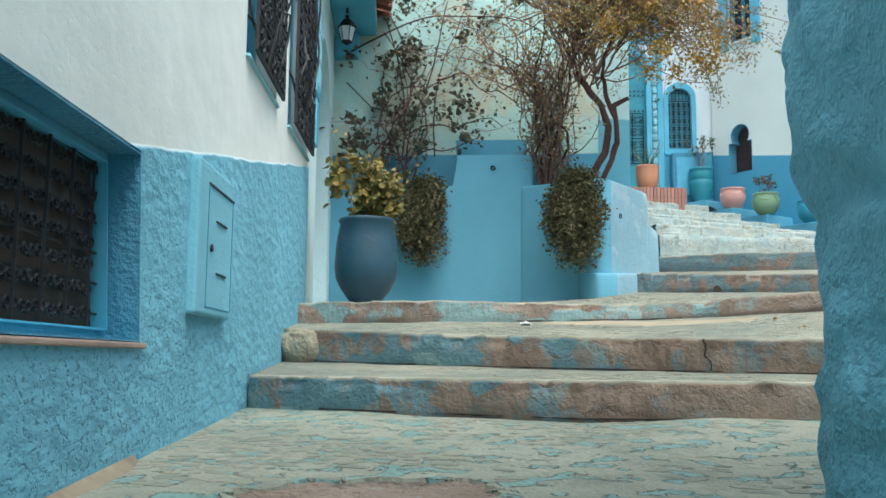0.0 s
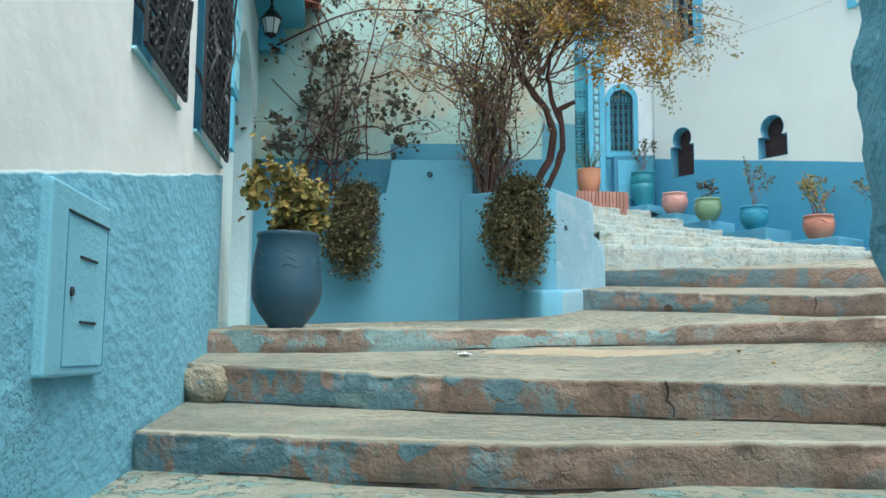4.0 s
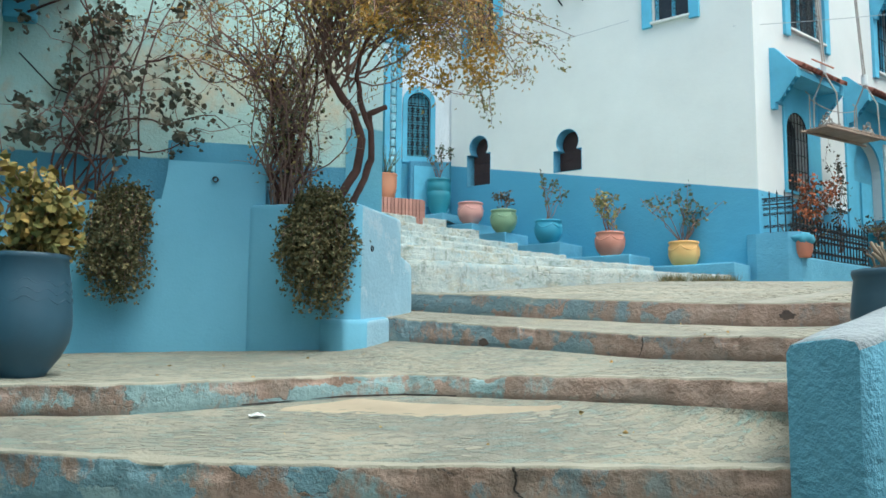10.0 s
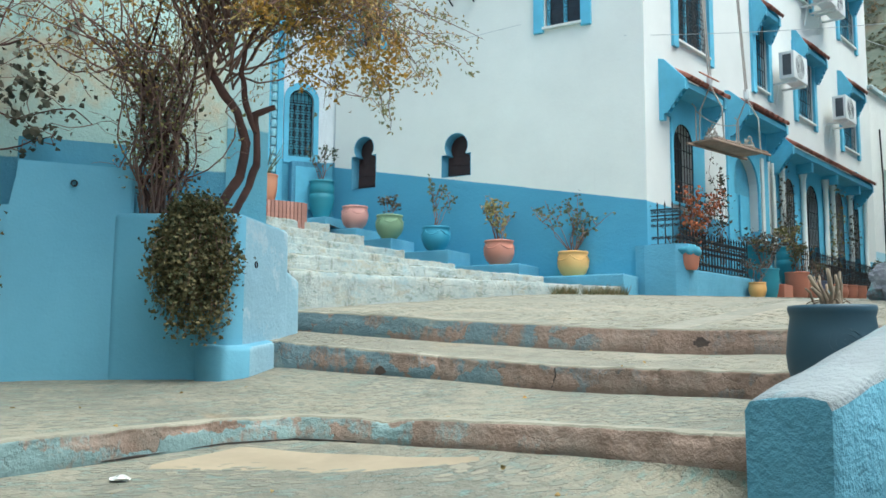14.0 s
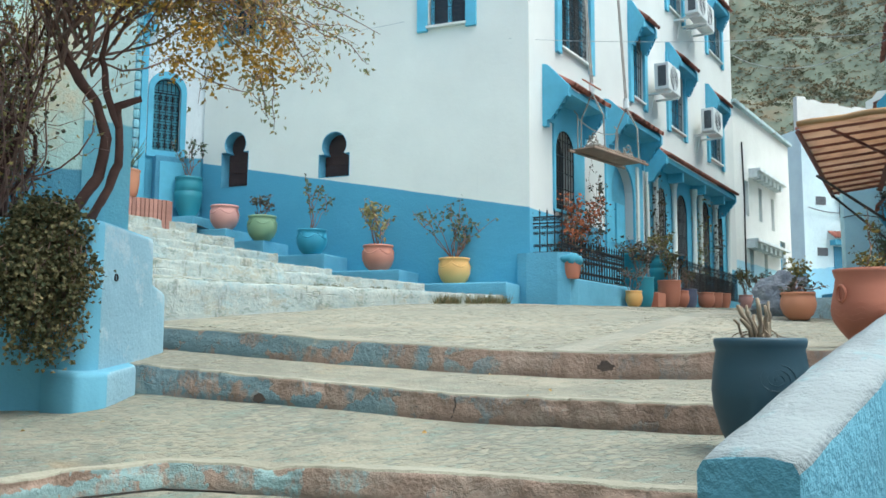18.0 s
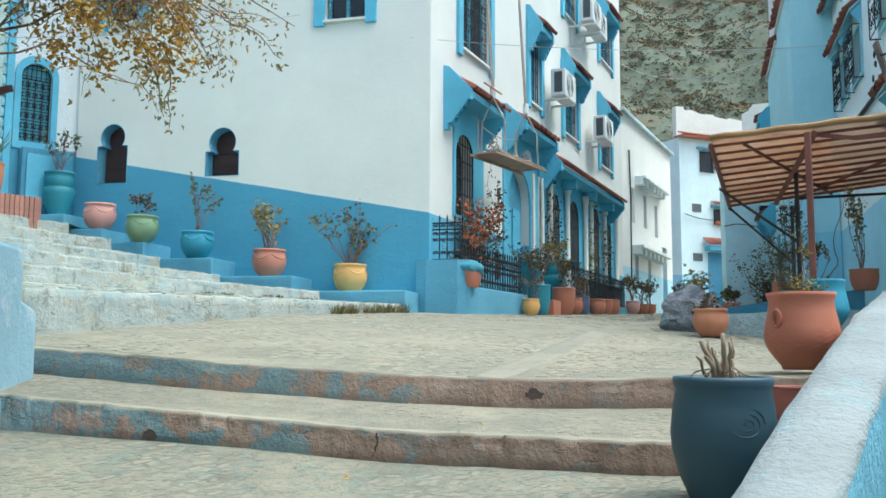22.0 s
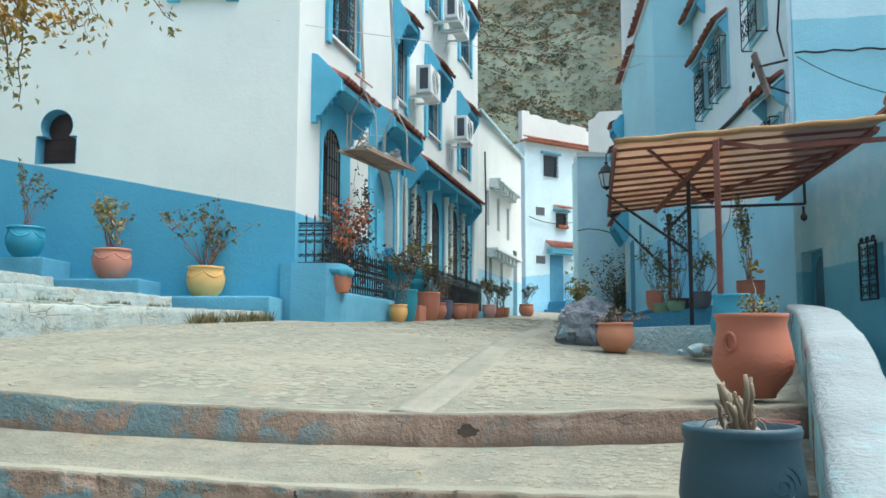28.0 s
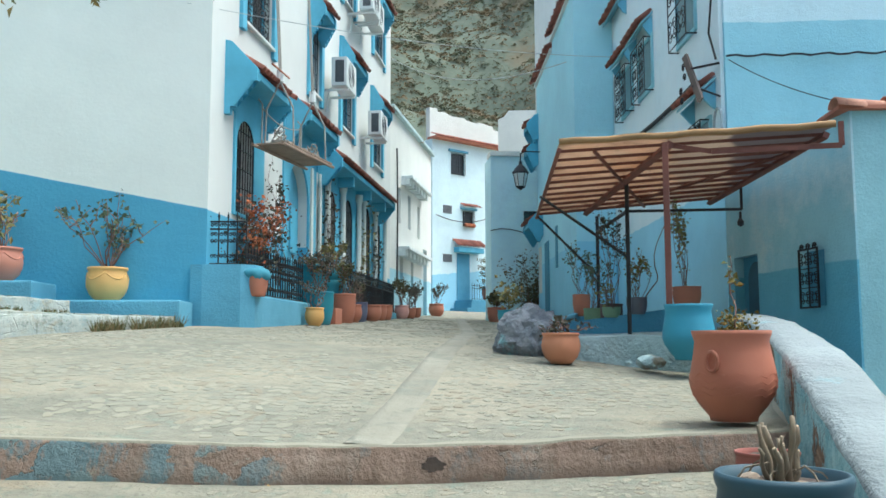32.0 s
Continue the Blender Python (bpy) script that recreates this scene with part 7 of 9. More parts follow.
RS = "pots along the street front"
for u, out, r, h, prof, mat, lab, plant in (
    (2.15, 0.66, 0.13, 0.25, ROUND, M_GLAZE_YELLOW, "small yellow pot by the low wall", 1),
    (2.75, 0.58, 0.19, 0.47, TUB, M_GLAZE_TEAL, "teal clay pot with a leafy shrub", 2),
    (3.0, 0.42, 0.17, 0.45, TUB, M_TERRA, "terracotta pot behind the teal pot", 2),
    (4.05, 0.6, 0.195, 0.46, TUB, M_TERRA, "large terracotta pot with a dark shrub", 2),
    (4.6, 0.62, 0.15, 0.3, ROUND, M_TERRA, "terracotta pot on the street", 1),
    (5.2, 0.6, 0.14, 0.34, TUB, plain("dull_violet_pot", (0.12, 0.13, 0.2), 0.6), "dark violet pot on the street", 1),
    (6.2, 0.62, 0.16, 0.3, ROUND, M_TERRA, "round terracotta pot on the street", 0),
    (6.9, 0.6, 0.15, 0.3, TUB, M_TERRA, "terracotta pot on the street", 0),
    (7.6, 0.58, 0.15, 0.3, TUB, M_TERRA, "terracotta pot on the street", 0),
    (9.4, 0.6, 0.16, 0.3, ROUND, M_GLAZE_PINK, "pink round pot on the street", 2),
    (10.4, 0.6, 0.16, 0.24, TUB, M_TERRA, "terracotta pot with dry shrub", 2),
    (11.8, 0.5, 0.17, 0.24, TUB, M_TERRA, "low terracotta pot with grass", 2),
    (15.5, 0.55, 0.22, 0.36, ROUND, M_TERRA, "terracotta pot far along the street", 2),
):
    x, y, z = on_street(u, out)
    p = make_pot("pot", x, y, z - 0.01, r, h, prof, mat, lab, group=RS)
    if plant:
        small_shrub(p, h * 0.85, 0.25 + 0.22 * plant, 0.07 + 0.05 * plant, 110 * plant * plant, rng.choice([M_LEAF_DARK, M_LEAF_VINE, M_LEAF_VINE]), 0.042, 4 + 3 * plant, 0.4)
# teal jars on the low wall, brick block
for u, z in ((2.95, 2.06), (4.3, 2.12)):
    q = FS @ Vector((u, -0.38, 0))
    p = make_pot("jar", q.x, q.y, z if u > 4 else 1.75, 0.2, 0.62 if u > 4 else 0.9, URN, M_GLAZE_TEAL, "tall teal jar with a flowering shrub")
    small_shrub(p, 0.55, 0.5, 0.13, 200, M_LEAF_OLIVE, 0.06, 10, 0.4)
bm = B()
x, y, z = on_street(3.35, 0.62)
box(bm, -0.2, 0.2, -0.08, 0.08, 0.0, 0.24, 0.012)
solid("block", bm, M_TERRA, "terracotta-coloured masonry block beside pots", "block", m=Matrix.Translation((x, y, z - 0.01)) @ pose(0, 0, 0, 0, 0, 26))
bg_ = thing("bougainvillea", None, "rust-red flowering shrub against the railing", "shrub")
q = FS @ Vector((0.85, -0.2, 2.1))
st = [wander(q, q + Vector((rng.gauss(0.12, 0.3), rng.gauss(-0.04, 0.14), rng.uniform(0.3, 1.15))), 10, 0.12) for _ in range(18)]
stems_part(st, 0.008, bg_, M_BARK)
heads = [[Vector(s[-1 - k]), Vector(s[-1 - k]) + Vector((0, 0, 0.04))] for s in st for k in (0, 2)]
leafy(heads, M_LEAF_RED, bg_, 0.05, 620, 0.55, 0.05, 0.0, name="flower", label="rust-orange bracts")
leafy(st, M_LEAF_VINE, bg_, 0.055, 700, 0.45, 0.09, 0.15)
for u0, z0, z1, cnt, sp in ((2.1, 2.6, 4.2, 170, 0.1), (4.95, 2.4, 4.3, 260, 0.12), (7.7, 2.4, 4.3, 240, 0.13), (9.0, 2.4, 4.2, 160, 0.1), (3.2, 2.0, 3.0, 220, 0.2), (4.9, 2.0, 2.9, 300, 0.22)):
    cl = thing("climber", None, "thin climbing plant on the street front", "climber", "climbers on the street front")
    q = FS @ Vector((u0, -0.14, 0))
    st = [wander((q.x + rng.gauss(0, sp * 0.4), q.y, z0 - 0.3), (q.x + rng.gauss(0, sp), q.y - 0.05, z0 + (z1 - z0) * rng.uniform(0.6, 1)), 12, 0.12) for _ in range(6)]
    stems_part(st, 0.006, cl)
    leafy(st, rng.choice([M_LEAF_VINE, M_LEAF_OLIVE]), cl, 0.06, cnt, 0.45, sp * 0.5, 0.1)
hp = FS @ Vector((0.12, -0.56, 0))
p = make_pot("wall_pot", hp.x, hp.y, 2.05, 0.115, 0.24, TUB, M_TERRA, "terracotta pot wrapped in blue cloth on the wall")
bm = B()
lathe(bm, [(0.1, 0.17), (0.13, 0.2), (0.145, 0.25), (0.12, 0.29), (0.06, 0.32), (0, 0.3)], 24, None, 0.03)
rough_up(bm, 0.03, 13)
part("cloth", bm, plain("blue_cloth", (0.07, 0.265, 0.35), 0.9), p, "crumpled blue cloth", smooth=True)


# ---- parapet side: pots, rock, terrace, canopy ----
dp = make_pot("large_pot", 3.29, 4.72, 0.715, 0.205, 0.465, [(0, 0), (0.62, 0), (0.66, 0.04), (0.84, 0.22), (0.97, 0.42), (1.0, 0.56), (0.96, 0.74), (0.9, 0.9), (0.93, 0.93), (0.95, 0.97), (0.93, 1.0), (0.86, 1.0), (0.84, 0.9)], M_GLAZE_DARK, "dark blue clay tub with dry stalks and stones", soil=0.93, spiral=4.15)
for k in range(13):
    a = k * 2.4
    foot = Vector((0.012 + 0.022 * math.cos(a), 0.022 * math.sin(a), 0.41))
    tip = foot + Vector((-0.055 + 0.05 * math.cos(a) + rng.gauss(0, 0.014), 0.03 * math.sin(a), rng.uniform(0.09, 0.22)))
    bm = B()
    tube(bm, wander(foot, tip, 6, 0.012), rng.uniform(0.009, 0.016), 6, rng.uniform(0.004, 0.008))
    rough_up(bm, 0.006, 40)
    part("dry_stalk", bm, M_DRY, dp, smooth=True)
for k in range(6):
    bm = B()
    a = k * 1.05
    tube(bm, wander((0, 0, 0.43), (0.13 * math.cos(a), 0.13 * math.sin(a), 0.45), 7, 0.02, 0.05), 0.003, 4)
    part("dry_stalk", bm, M_DRY, dp)
for k in range(4):
    bm = B()
    bmesh.ops.create_icosphere(bm, subdivisions=2, radius=0.03)
    rough_up(bm, 0.012, 30)
    part("stone", bm, plain("pebble", (0.31, 0.24, 0.18), 0.9), dp, m=Matrix.Translation((0.1 * math.cos(k * 1.3), 0.1 * math.sin(k * 1.3), 0.44)) @ Matrix.Diagonal((1.3, 1, 0.6, 1)))
make_pot("pot", 4.39, 5.02, 0.925, 0.125, 0.19, TUB, plain("maroon_clay", (0.30, 0.10, 0.08), 0.75, 0, 0.15, 12), "small terracotta pot behind the dark tub")
rp = make_pot("large_pot", 4.95, 5.295, 1.18, 0.225, 0.475, BELLY, plain("terracotta_red", (0.43, 0.15, 0.09), 0.7, 0, 0.14, 12, 0.25), "bellied terracotta pot with ring handles and waves", ring=True, waves=4, turn=168)
small_shrub(rp, 0.42, 0.55, 0.03, 16, M_LEAF_YEL, 0.04, 1, 0.3)
st = [wander((rng.gauss(0, 0.05), rng.gauss(0, 0.05), 0.43), (rng.gauss(-0.04, 0.06), rng.gauss(0, 0.06), rng.uniform(0.5, 0.57)), 5, 0.03) for _ in range(14)]
leafy(st, M_LEAF_YEL, rp, 0.024, 320, 0.4, 0.03, 0.2, name="low_plant", floor=0.47)
rp.scale = (0.875, 0.875, 0.875)
dp.scale = (0.935, 0.935, 1.02)
make_pot("large_pot", 6.65, 6.04, 1.42, 0.176, 0.375, [(a, b) for a, b in BELLY], M_GLAZE_BLUE, "bright blue bellied clay pot by the terrace")
sp = make_pot("pot", 6.63, 6.98, 1.385, 0.142, 0.225, ROUND, plain("orange_clay", (0.52, 0.22, 0.12), 0.75, 0, 0.12, 14), "orange clay bowl with a dark succulent")
small_shrub(sp, 0.18, 0.13, 0.12, 60, M_LEAF_VINE, 0.05, 8, 0.4)
bm = B()
bmesh.ops.create_icosphere(bm, subdivisions=4, radius=0.25)
for v in bm.verts:
    n_ = v.co.normalized()
    v.co = n_ * (0.25 + 0.07 * noise.noise(n_ * 2.1) + 0.03 * noise.noise(n_ * 5) + 0.012 * noise.noise(n_ * 13))
    v.co.z = v.co.z * 1.0
m_rock, nt, bs = nodes_of("grey_violet_rock")
c = coords(nt)
k = mix(nt, ramp(nt, tex(nt, "noise", c, 7.0, 6, 0.7), 0.35, 0.65), (0.13, 0.145, 0.17), (0.33, 0.34, 0.36))
k = mix(nt, ramp(nt, tex(nt, "noise", c, 3.0, 6, 0.7), 0.55, 0.65), k, (0.24, 0.449, 0.478))
nt.links.new(k, bs.inputs["Base Color"])
bs.inputs["Roughness"].default_value = 0.85
bump(nt, bs, tex(nt, "noise", c, 14.0, 6, 0.7), 1.0, 0.03)
solid("rock", bm, m_rock, "grey-violet boulder splashed with blue paint", "rock", m=Matrix.Translation((7.12, 7.5, 1.58)))

M_TERRACE = stucco("grey_whitewash", (0.46, 0.60, 0.62), 0.2, 30, 0.8, worn=(0.26, 0.22, 0.17), worn_at=0.58)
bm = B()
prism(bm, [(6.98, 7.2), (6.88, 6.3), (7.0, 5.85), (8.0, 5.7), (9.6, 6.8), (9.2, 8.0), (8.4, 8.1)], 1.0, [1.59, 1.58, 1.58, 1.6, 1.66, 1.66, 1.6])
bmesh.ops.subdivide_edges(bm, edges=bm.edges, cuts=8, use_grid_fill=True)
rough_up(bm, 0.018, 6)
solid("terrace", bm, M_TERRACE, "low rough whitewashed terrace edge", "terrace", "", "structure", smooth=False)
bm = B()
prism(bm, [(8.35, 7.95), (8.95, 6.8), (9.12, 6.88), (8.52, 8.05)], 1.3, [1.70, 1.87, 1.87, 1.70])
prism(bm, [(8.36, 7.97), (8.5, 8.06), (11.4, 9.0), (11.3, 8.85)], 1.3, [1.70, 1.70, 1.95, 1.95])
solid("terrace_wall", bm, M_DEEP, "low deep blue wall around the terrace", "wall", "", "structure")
bm = B()
for k, s in enumerate((1.0, 0.3, 0.22)):
    bmesh.ops.create_icosphere(bm, subdivisions=2, radius=0.075 * s, matrix=Matrix.Translation((6.72 + 0.02 * k, 6.34 + 0.09 * k, 1.4)) @ Matrix.Diagonal((1.2, 1.4, 0.7, 1)))
rough_up(bm, 0.02, 14)
solid("rubble", bm, M_TERRACE, "loose stones at the terrace foot", "stones", "", "stuff")

m_cv, nt, bs = nodes_of("stained_tarpaulin")
c = coords(nt)
k = mix(nt, ramp(nt, tex(nt, "noise", c, 1.6, 6, 0.7), 0.35, 0.65), (0.54, 0.38, 0.27), (0.70, 0.57, 0.46))
k = mix(nt, ramp(nt, tex(nt, "noise", c, 5.0, 5, 0.7), 0.55, 0.7, 0.0, 0.6), k, (0.22, 0.13, 0.09))
across = nt.nodes.new("ShaderNodeVectorMath")
across.operation = "DOT_PRODUCT"
nt.links.new(c, across.inputs[0])
across.inputs[1].default_value = (0.31, -0.95, 0.0)
band = calc(nt, "MULTIPLY_ADD", tex(nt, "noise", c, 1.3, 5, 0.6), 0.7, calc(nt, "ADD", across.outputs["Value"], 4.59 - 0.35))
k = mix(nt, ramp(nt, band, 0.72, 0.8, 0.0, 0.7), k, (0.46, 0.40, 0.34))
k = mix(nt, ramp(nt, band, 1.3, 1.36), k, (0.24, 0.21, 0.21))
nt.links.new(k, bs.inputs["Base Color"])
bs.inputs["Roughness"].default_value = 0.8
bs.inputs["Transmission Weight"].default_value = 0.0
tr = nt.nodes.new("ShaderNodeBsdfTranslucent")
nt.links.new(k, tr.inputs[0])
mx = nt.nodes.new("ShaderNodeMixShader")
mx.inputs[0].default_value = 0.62
nt.links.new(bs.outputs[0], mx.inputs[1])
nt.links.new(tr.outputs[0], mx.inputs[2])
nt.links.new(mx.outputs[0], [n for n in nt.nodes if n.type == "OUTPUT_MATERIAL"][0].inputs[0])
bump(nt, bs, tex(nt, "noise", c, 4.0, 4, 0.6), 0.6, 0.05)
M_REDSTEEL = plain("rusty_red_steel", (0.20, 0.075, 0.055), 0.7, 0.1, 0.3, 18, 0.3)
M_BLACKSTEEL = plain("dark_steel", (0.035, 0.03, 0.03), 0.6, 0.2, 0.3, 18, 0.2)
canopy = thing("canopy", None, "stained tarpaulin canopy on a rusty red steel frame", "canopy")
Q = [Vector((6.82, 7.06, 3.05)), Vector((7.43, 5.19, 3.06)), Vector((9.7, 6.7, 3.0)), Vector((9.95, 8.86, 3.03))]


def on_canopy(u, v, dz=0.0):
    """u across from the street edge to the wall, v from the near edge to the far edge."""
    p = Q[0].lerp(Q[1], u).lerp(Q[3].lerp(Q[2], u), v)
    return p + Vector((0, 0, dz))


bm = B()
rows = [[bm.verts.new(on_canopy(i / 20, j / 26, 0.012 + 0.012 * abs(math.sin(j * math.pi * 9 / 26)) + 0.015 * noise.noise(Vector((i * 0.3, j * 0.3, 1))))) for i in range(21)] for j in range(27)]
for j in range(26):
    for i in range(20):
        bm.faces.new((rows[j][i], rows[j][i + 1], rows[j + 1][i + 1], rows[j + 1][i])).smooth = True
sheet = part("tarpaulin", bm, m_cv, canopy, "stained brown tarpaulin")
sm_ = sheet.modifiers.new("thickness", "SOLIDIFY")
sm_.thickness = 0.006
bm = B()
tube(bm, [on_canopy(k / 16, -0.005, 0.02 + 0.006 * math.sin(k * 1.7)) for k in range(17)], 0.026, 8)
part("rolled_edge", bm, plain("ochre_canvas", (0.32, 0.19, 0.085), 0.85, 0, 0.25, 12, 0.5), canopy, "ochre rolled canvas edge", smooth=True)
for j in range(11):
    bm = B()
    v_ = 0.04 + 0.92 * j / 10
    tube(bm, [on_canopy(0.0, v_, -0.02), on_canopy(1.0, v_, -0.02)], 0.017, 4)
    part("purlin", bm, M_REDSTEEL, canopy)


def beam(name, a, b, r=0.028, mat=None):
    bm = B()
    tube(bm, [a, b], r, 4)
    part(name, bm, mat or M_REDSTEEL, canopy)


beam("rafter", on_canopy(0.0, 0.0, -0.04), on_canopy(0.0, 1.0, -0.04), 0.022)
beam("rafter", on_canopy(0.42, 0.0, -0.05), on_canopy(0.3, 0.98, -0.05), 0.035)
beam("rafter", on_canopy(0.97, 0.0, -0.05), on_canopy(0.97, 1.0, -0.05), 0.03)
beam("rafter", on_canopy(0.14, 0.02, -0.05), on_canopy(0.62, 0.95, -0.05), 0.016)
beam("rafter", on_canopy(0.95, 0.2, -0.05), on_canopy(0.45, 0.9, -0.05), 0.016)
beam("front_rail", on_canopy(0.4, 0.02, -0.03), on_canopy(0.57, 0.0, -0.12), 0.024)
beam("front_rail", on_canopy(0.57, 0.0, -0.12), on_canopy(1.02, 0.0, -0.13), 0.028)
beam("front_rail", on_canopy(1.02, 0.0, -0.13), on_canopy(1.02, 0.0, 0.04), 0.026)
for a, z0, mat in (((6.98, 6.28), 1.5, M_REDSTEEL), ((8.3, 7.1), 1.5, M_BLACKSTEEL), ((10.3, 8.25), 1.7, M_BLACKSTEEL)):
    beam("post", (a[0], a[1], z0), (a[0], a[1], 3.0), 0.024 if mat is M_BLACKSTEEL else 0.03, mat)
beam("brace", (8.3, 7.1, 2.3), (8.55, 8.1, 2.98), 0.014, M_BLACKSTEEL)
beam("brace", (10.3, 8.25, 2.3), (9.75, 8.75, 2.98), 0.014, M_BLACKSTEEL)
beam("rear_rail", (10.3, 8.25, 2.82), (8.3, 7.1, 2.72), 0.018, M_BLACKSTEEL)
beam("rear_rail", (8.3, 7.1, 2.72), (8.95, 6.25, 2.75), 0.018, M_BLACKSTEEL)
beam("rear_rail", (8.95, 6.25, 2.75), (8.95, 6.25, 2.98), 0.018, M_BLACKSTEEL)
bulb = thing("hanging_bulb", Matrix.Translation((8.9, 6.25, 2.72)), "small dark lamp holder on a short wire", "lamp holder")
bm = B()
lathe(bm, [(0, 0.0), (0.012, 0), (0.012, -0.06), (0.03, -0.09), (0.028, -0.12), (0, -0.14)], 10)
part("holder", bm, M_BLACKSTEEL, bulb)

# plants on the terrace
TP = "pots on the terrace"
for x, y, z, r, h, mat, lab, tall, cnt, lf in (
    (8.85, 6.75, 1.85, 0.135, 0.2, M_TERRA, "terracotta bowl with a tall sparse shrub", 0.95, 240, M_LEAF_OLIVE),
    (8.75, 7.2, 1.8, 0.1, 0.16, plain("grey_tray", (0.16, 0.15, 0.17), 0.7), "grey pot with a yellowing shrub", 0.5, 160, M_LEAF_YEL),
    (8.66, 7.42, 1.77, 0.09, 0.1, M_GLAZE_GREEN, "small pale green pot on the terrace wall", 0.25, 60, M_LEAF_OLIVE),
    (9.1, 7.6, 1.62, 0.115, 0.3, plain("brown_crate", (0.14, 0.09, 0.08), 0.8), "dark brown tub with a straggly climber", 1.1, 240, M_LEAF_VINE),
    (9.6, 8.0, 1.7, 0.12, 0.2, M_GLAZE_GREEN, "pale green pot with a dark bush", 0.6, 220, M_LEAF_DARK),
    (10.6, 8.6, 1.85, 0.11, 0.26, M_TERRA, "terracotta pot at the far terrace end", 0.7, 180, M_LEAF_DARK),
):
    p = make_pot("pot", x, y, z, r, h, TUB, mat, lab, group=TP)
    small_shrub(p, h * 0.85, tall, 0.13, int(cnt * 1.1), M_LEAF_GREY if lf is M_LEAF_DARK else lf, 0.036, 7, 0.36, 0.004)
p = make_pot("pot", 9.05, 8.75, 1.72, 0.12, 0.16, TUB, M_GLAZE_TEAL, "small pot with a round topped plant", group=TP)
leafy([[Vector((0, 0, 0.3)), Vector((0, 0, 0.32))]], M_LEAF_OLIVE, p, 0.05, 160, 0.4, 0.06, 0.0, name="bush")
stems_part([[Vector((0, 0, 0.14)), Vector((0, 0, 0.3))]], 0.008, p)
stems_part([wander((9.0, 7.3, 1.7), (8.9, 6.9, 2.95), 14, 0.1)], 0.008, tagged(thing("climber", None, "thin climber reaching up to the canopy", "climber")))

# ---- yard wall and right-hand houses ----
yd = thing("yard_door", F_R1, "dark blue arched door in a square recess", "door", "", "structure")
bm = B()
plate(bm, rect(0.1, 0.7, 1.4, 2.4), 0.1, 0.14)
part("recess_back", bm, M_DEEP, yd)
bm = B()
plate(bm, arch(0.3, 0.62, 1.4, 2.3), 0.07, 0.098)
part("door_leaf", bm, plain("navy_door", (0.04, 0.112, 0.166), 0.6), yd)
yg = thing("window", F_R1, "small barred window in a scrolled iron cage", "window", "", "structure")
part("grille", scroll_grille(1.53, 1.81, 1.82, 2.29, -0.07, 2, 3, 0.006), M_IRON, yg)
bm = B()
ring_plate(bm, rect(1.52, 1.82, 1.81, 2.3), rect(1.535, 1.805, 1.825, 2.285), -0.078, -0.064)
part("cage", bm, M_IRON, yg)
bm = B()
plate(bm, rect(1.54, 1.8, 1.83, 2.28), -0.01, -0.004)
part("pane", bm, M_DEEP, yg)
bm = B()
for k in range(3):
    scroll(bm, 1.6 + 0.1 * k, 2.31, 0.03, 1, -0.07, 1, 0.007)
part("crest", bm, M_IRON, yg)
cop = thing("tile_coping", frame_at(7.98, 5.17, 0.5, -0.87), "orange barrel-tile coping on the yard wall", "coping")
bm = B()
box(bm, -0.1, 4.0, -0.06, 0.4, 3.3, 3.33)
part("bed", bm, M_TERRA, cop)
M_COPING = random_tone("coping_tile", (0.42, 0.20, 0.13), 0.25)
bm = B()
for q in (0, 1):
    ring = [[bm.verts.new((0.0 - 0.46 * q, r * math.cos(a), 0.8 * r * math.sin(a))) for a in [math.pi * k / 8 for k in range(9)]] for r in ((0.105, 0.09) if q == 0 else (0.085, 0.07))]
    if q == 0:
        first = ring
for k in range(8):
    bm.faces.new((first[0][k], first[0][k + 1], ring[0][k + 1], ring[0][k]))
    bm.faces.new((first[1][k], first[1][k + 1], ring[1][k + 1], ring[1][k]))
    bm.faces.new((first[0][k], first[0][k + 1], first[1][k + 1], first[1][k]))
COPING = finish(bm, "coping_tile", M_COPING, True)
for k in range(12):
    ob = new("tile", COPING)
    ob.parent = cop
    ob.matrix_basis = Matrix.Translation((-0.06 + 0.37 * k, 0.12 + 0.01 * math.sin(k * 2.1), 3.35 + 0.012 * k + 0.008 * math.sin(k * 3.7))) @ pose(0, 0, 0, 0, -3, 180 + 2 * math.sin(k * 1.7))
ob = new("tile", COPING)
ob.parent = cop
ob.matrix_basis = Matrix.Translation((-0.13, -0.03, 3.32)) @ pose(0, 0, 0, 0, -3, 184) @ Matrix.Diagonal((0.5, 0.9, 0.95, 1))


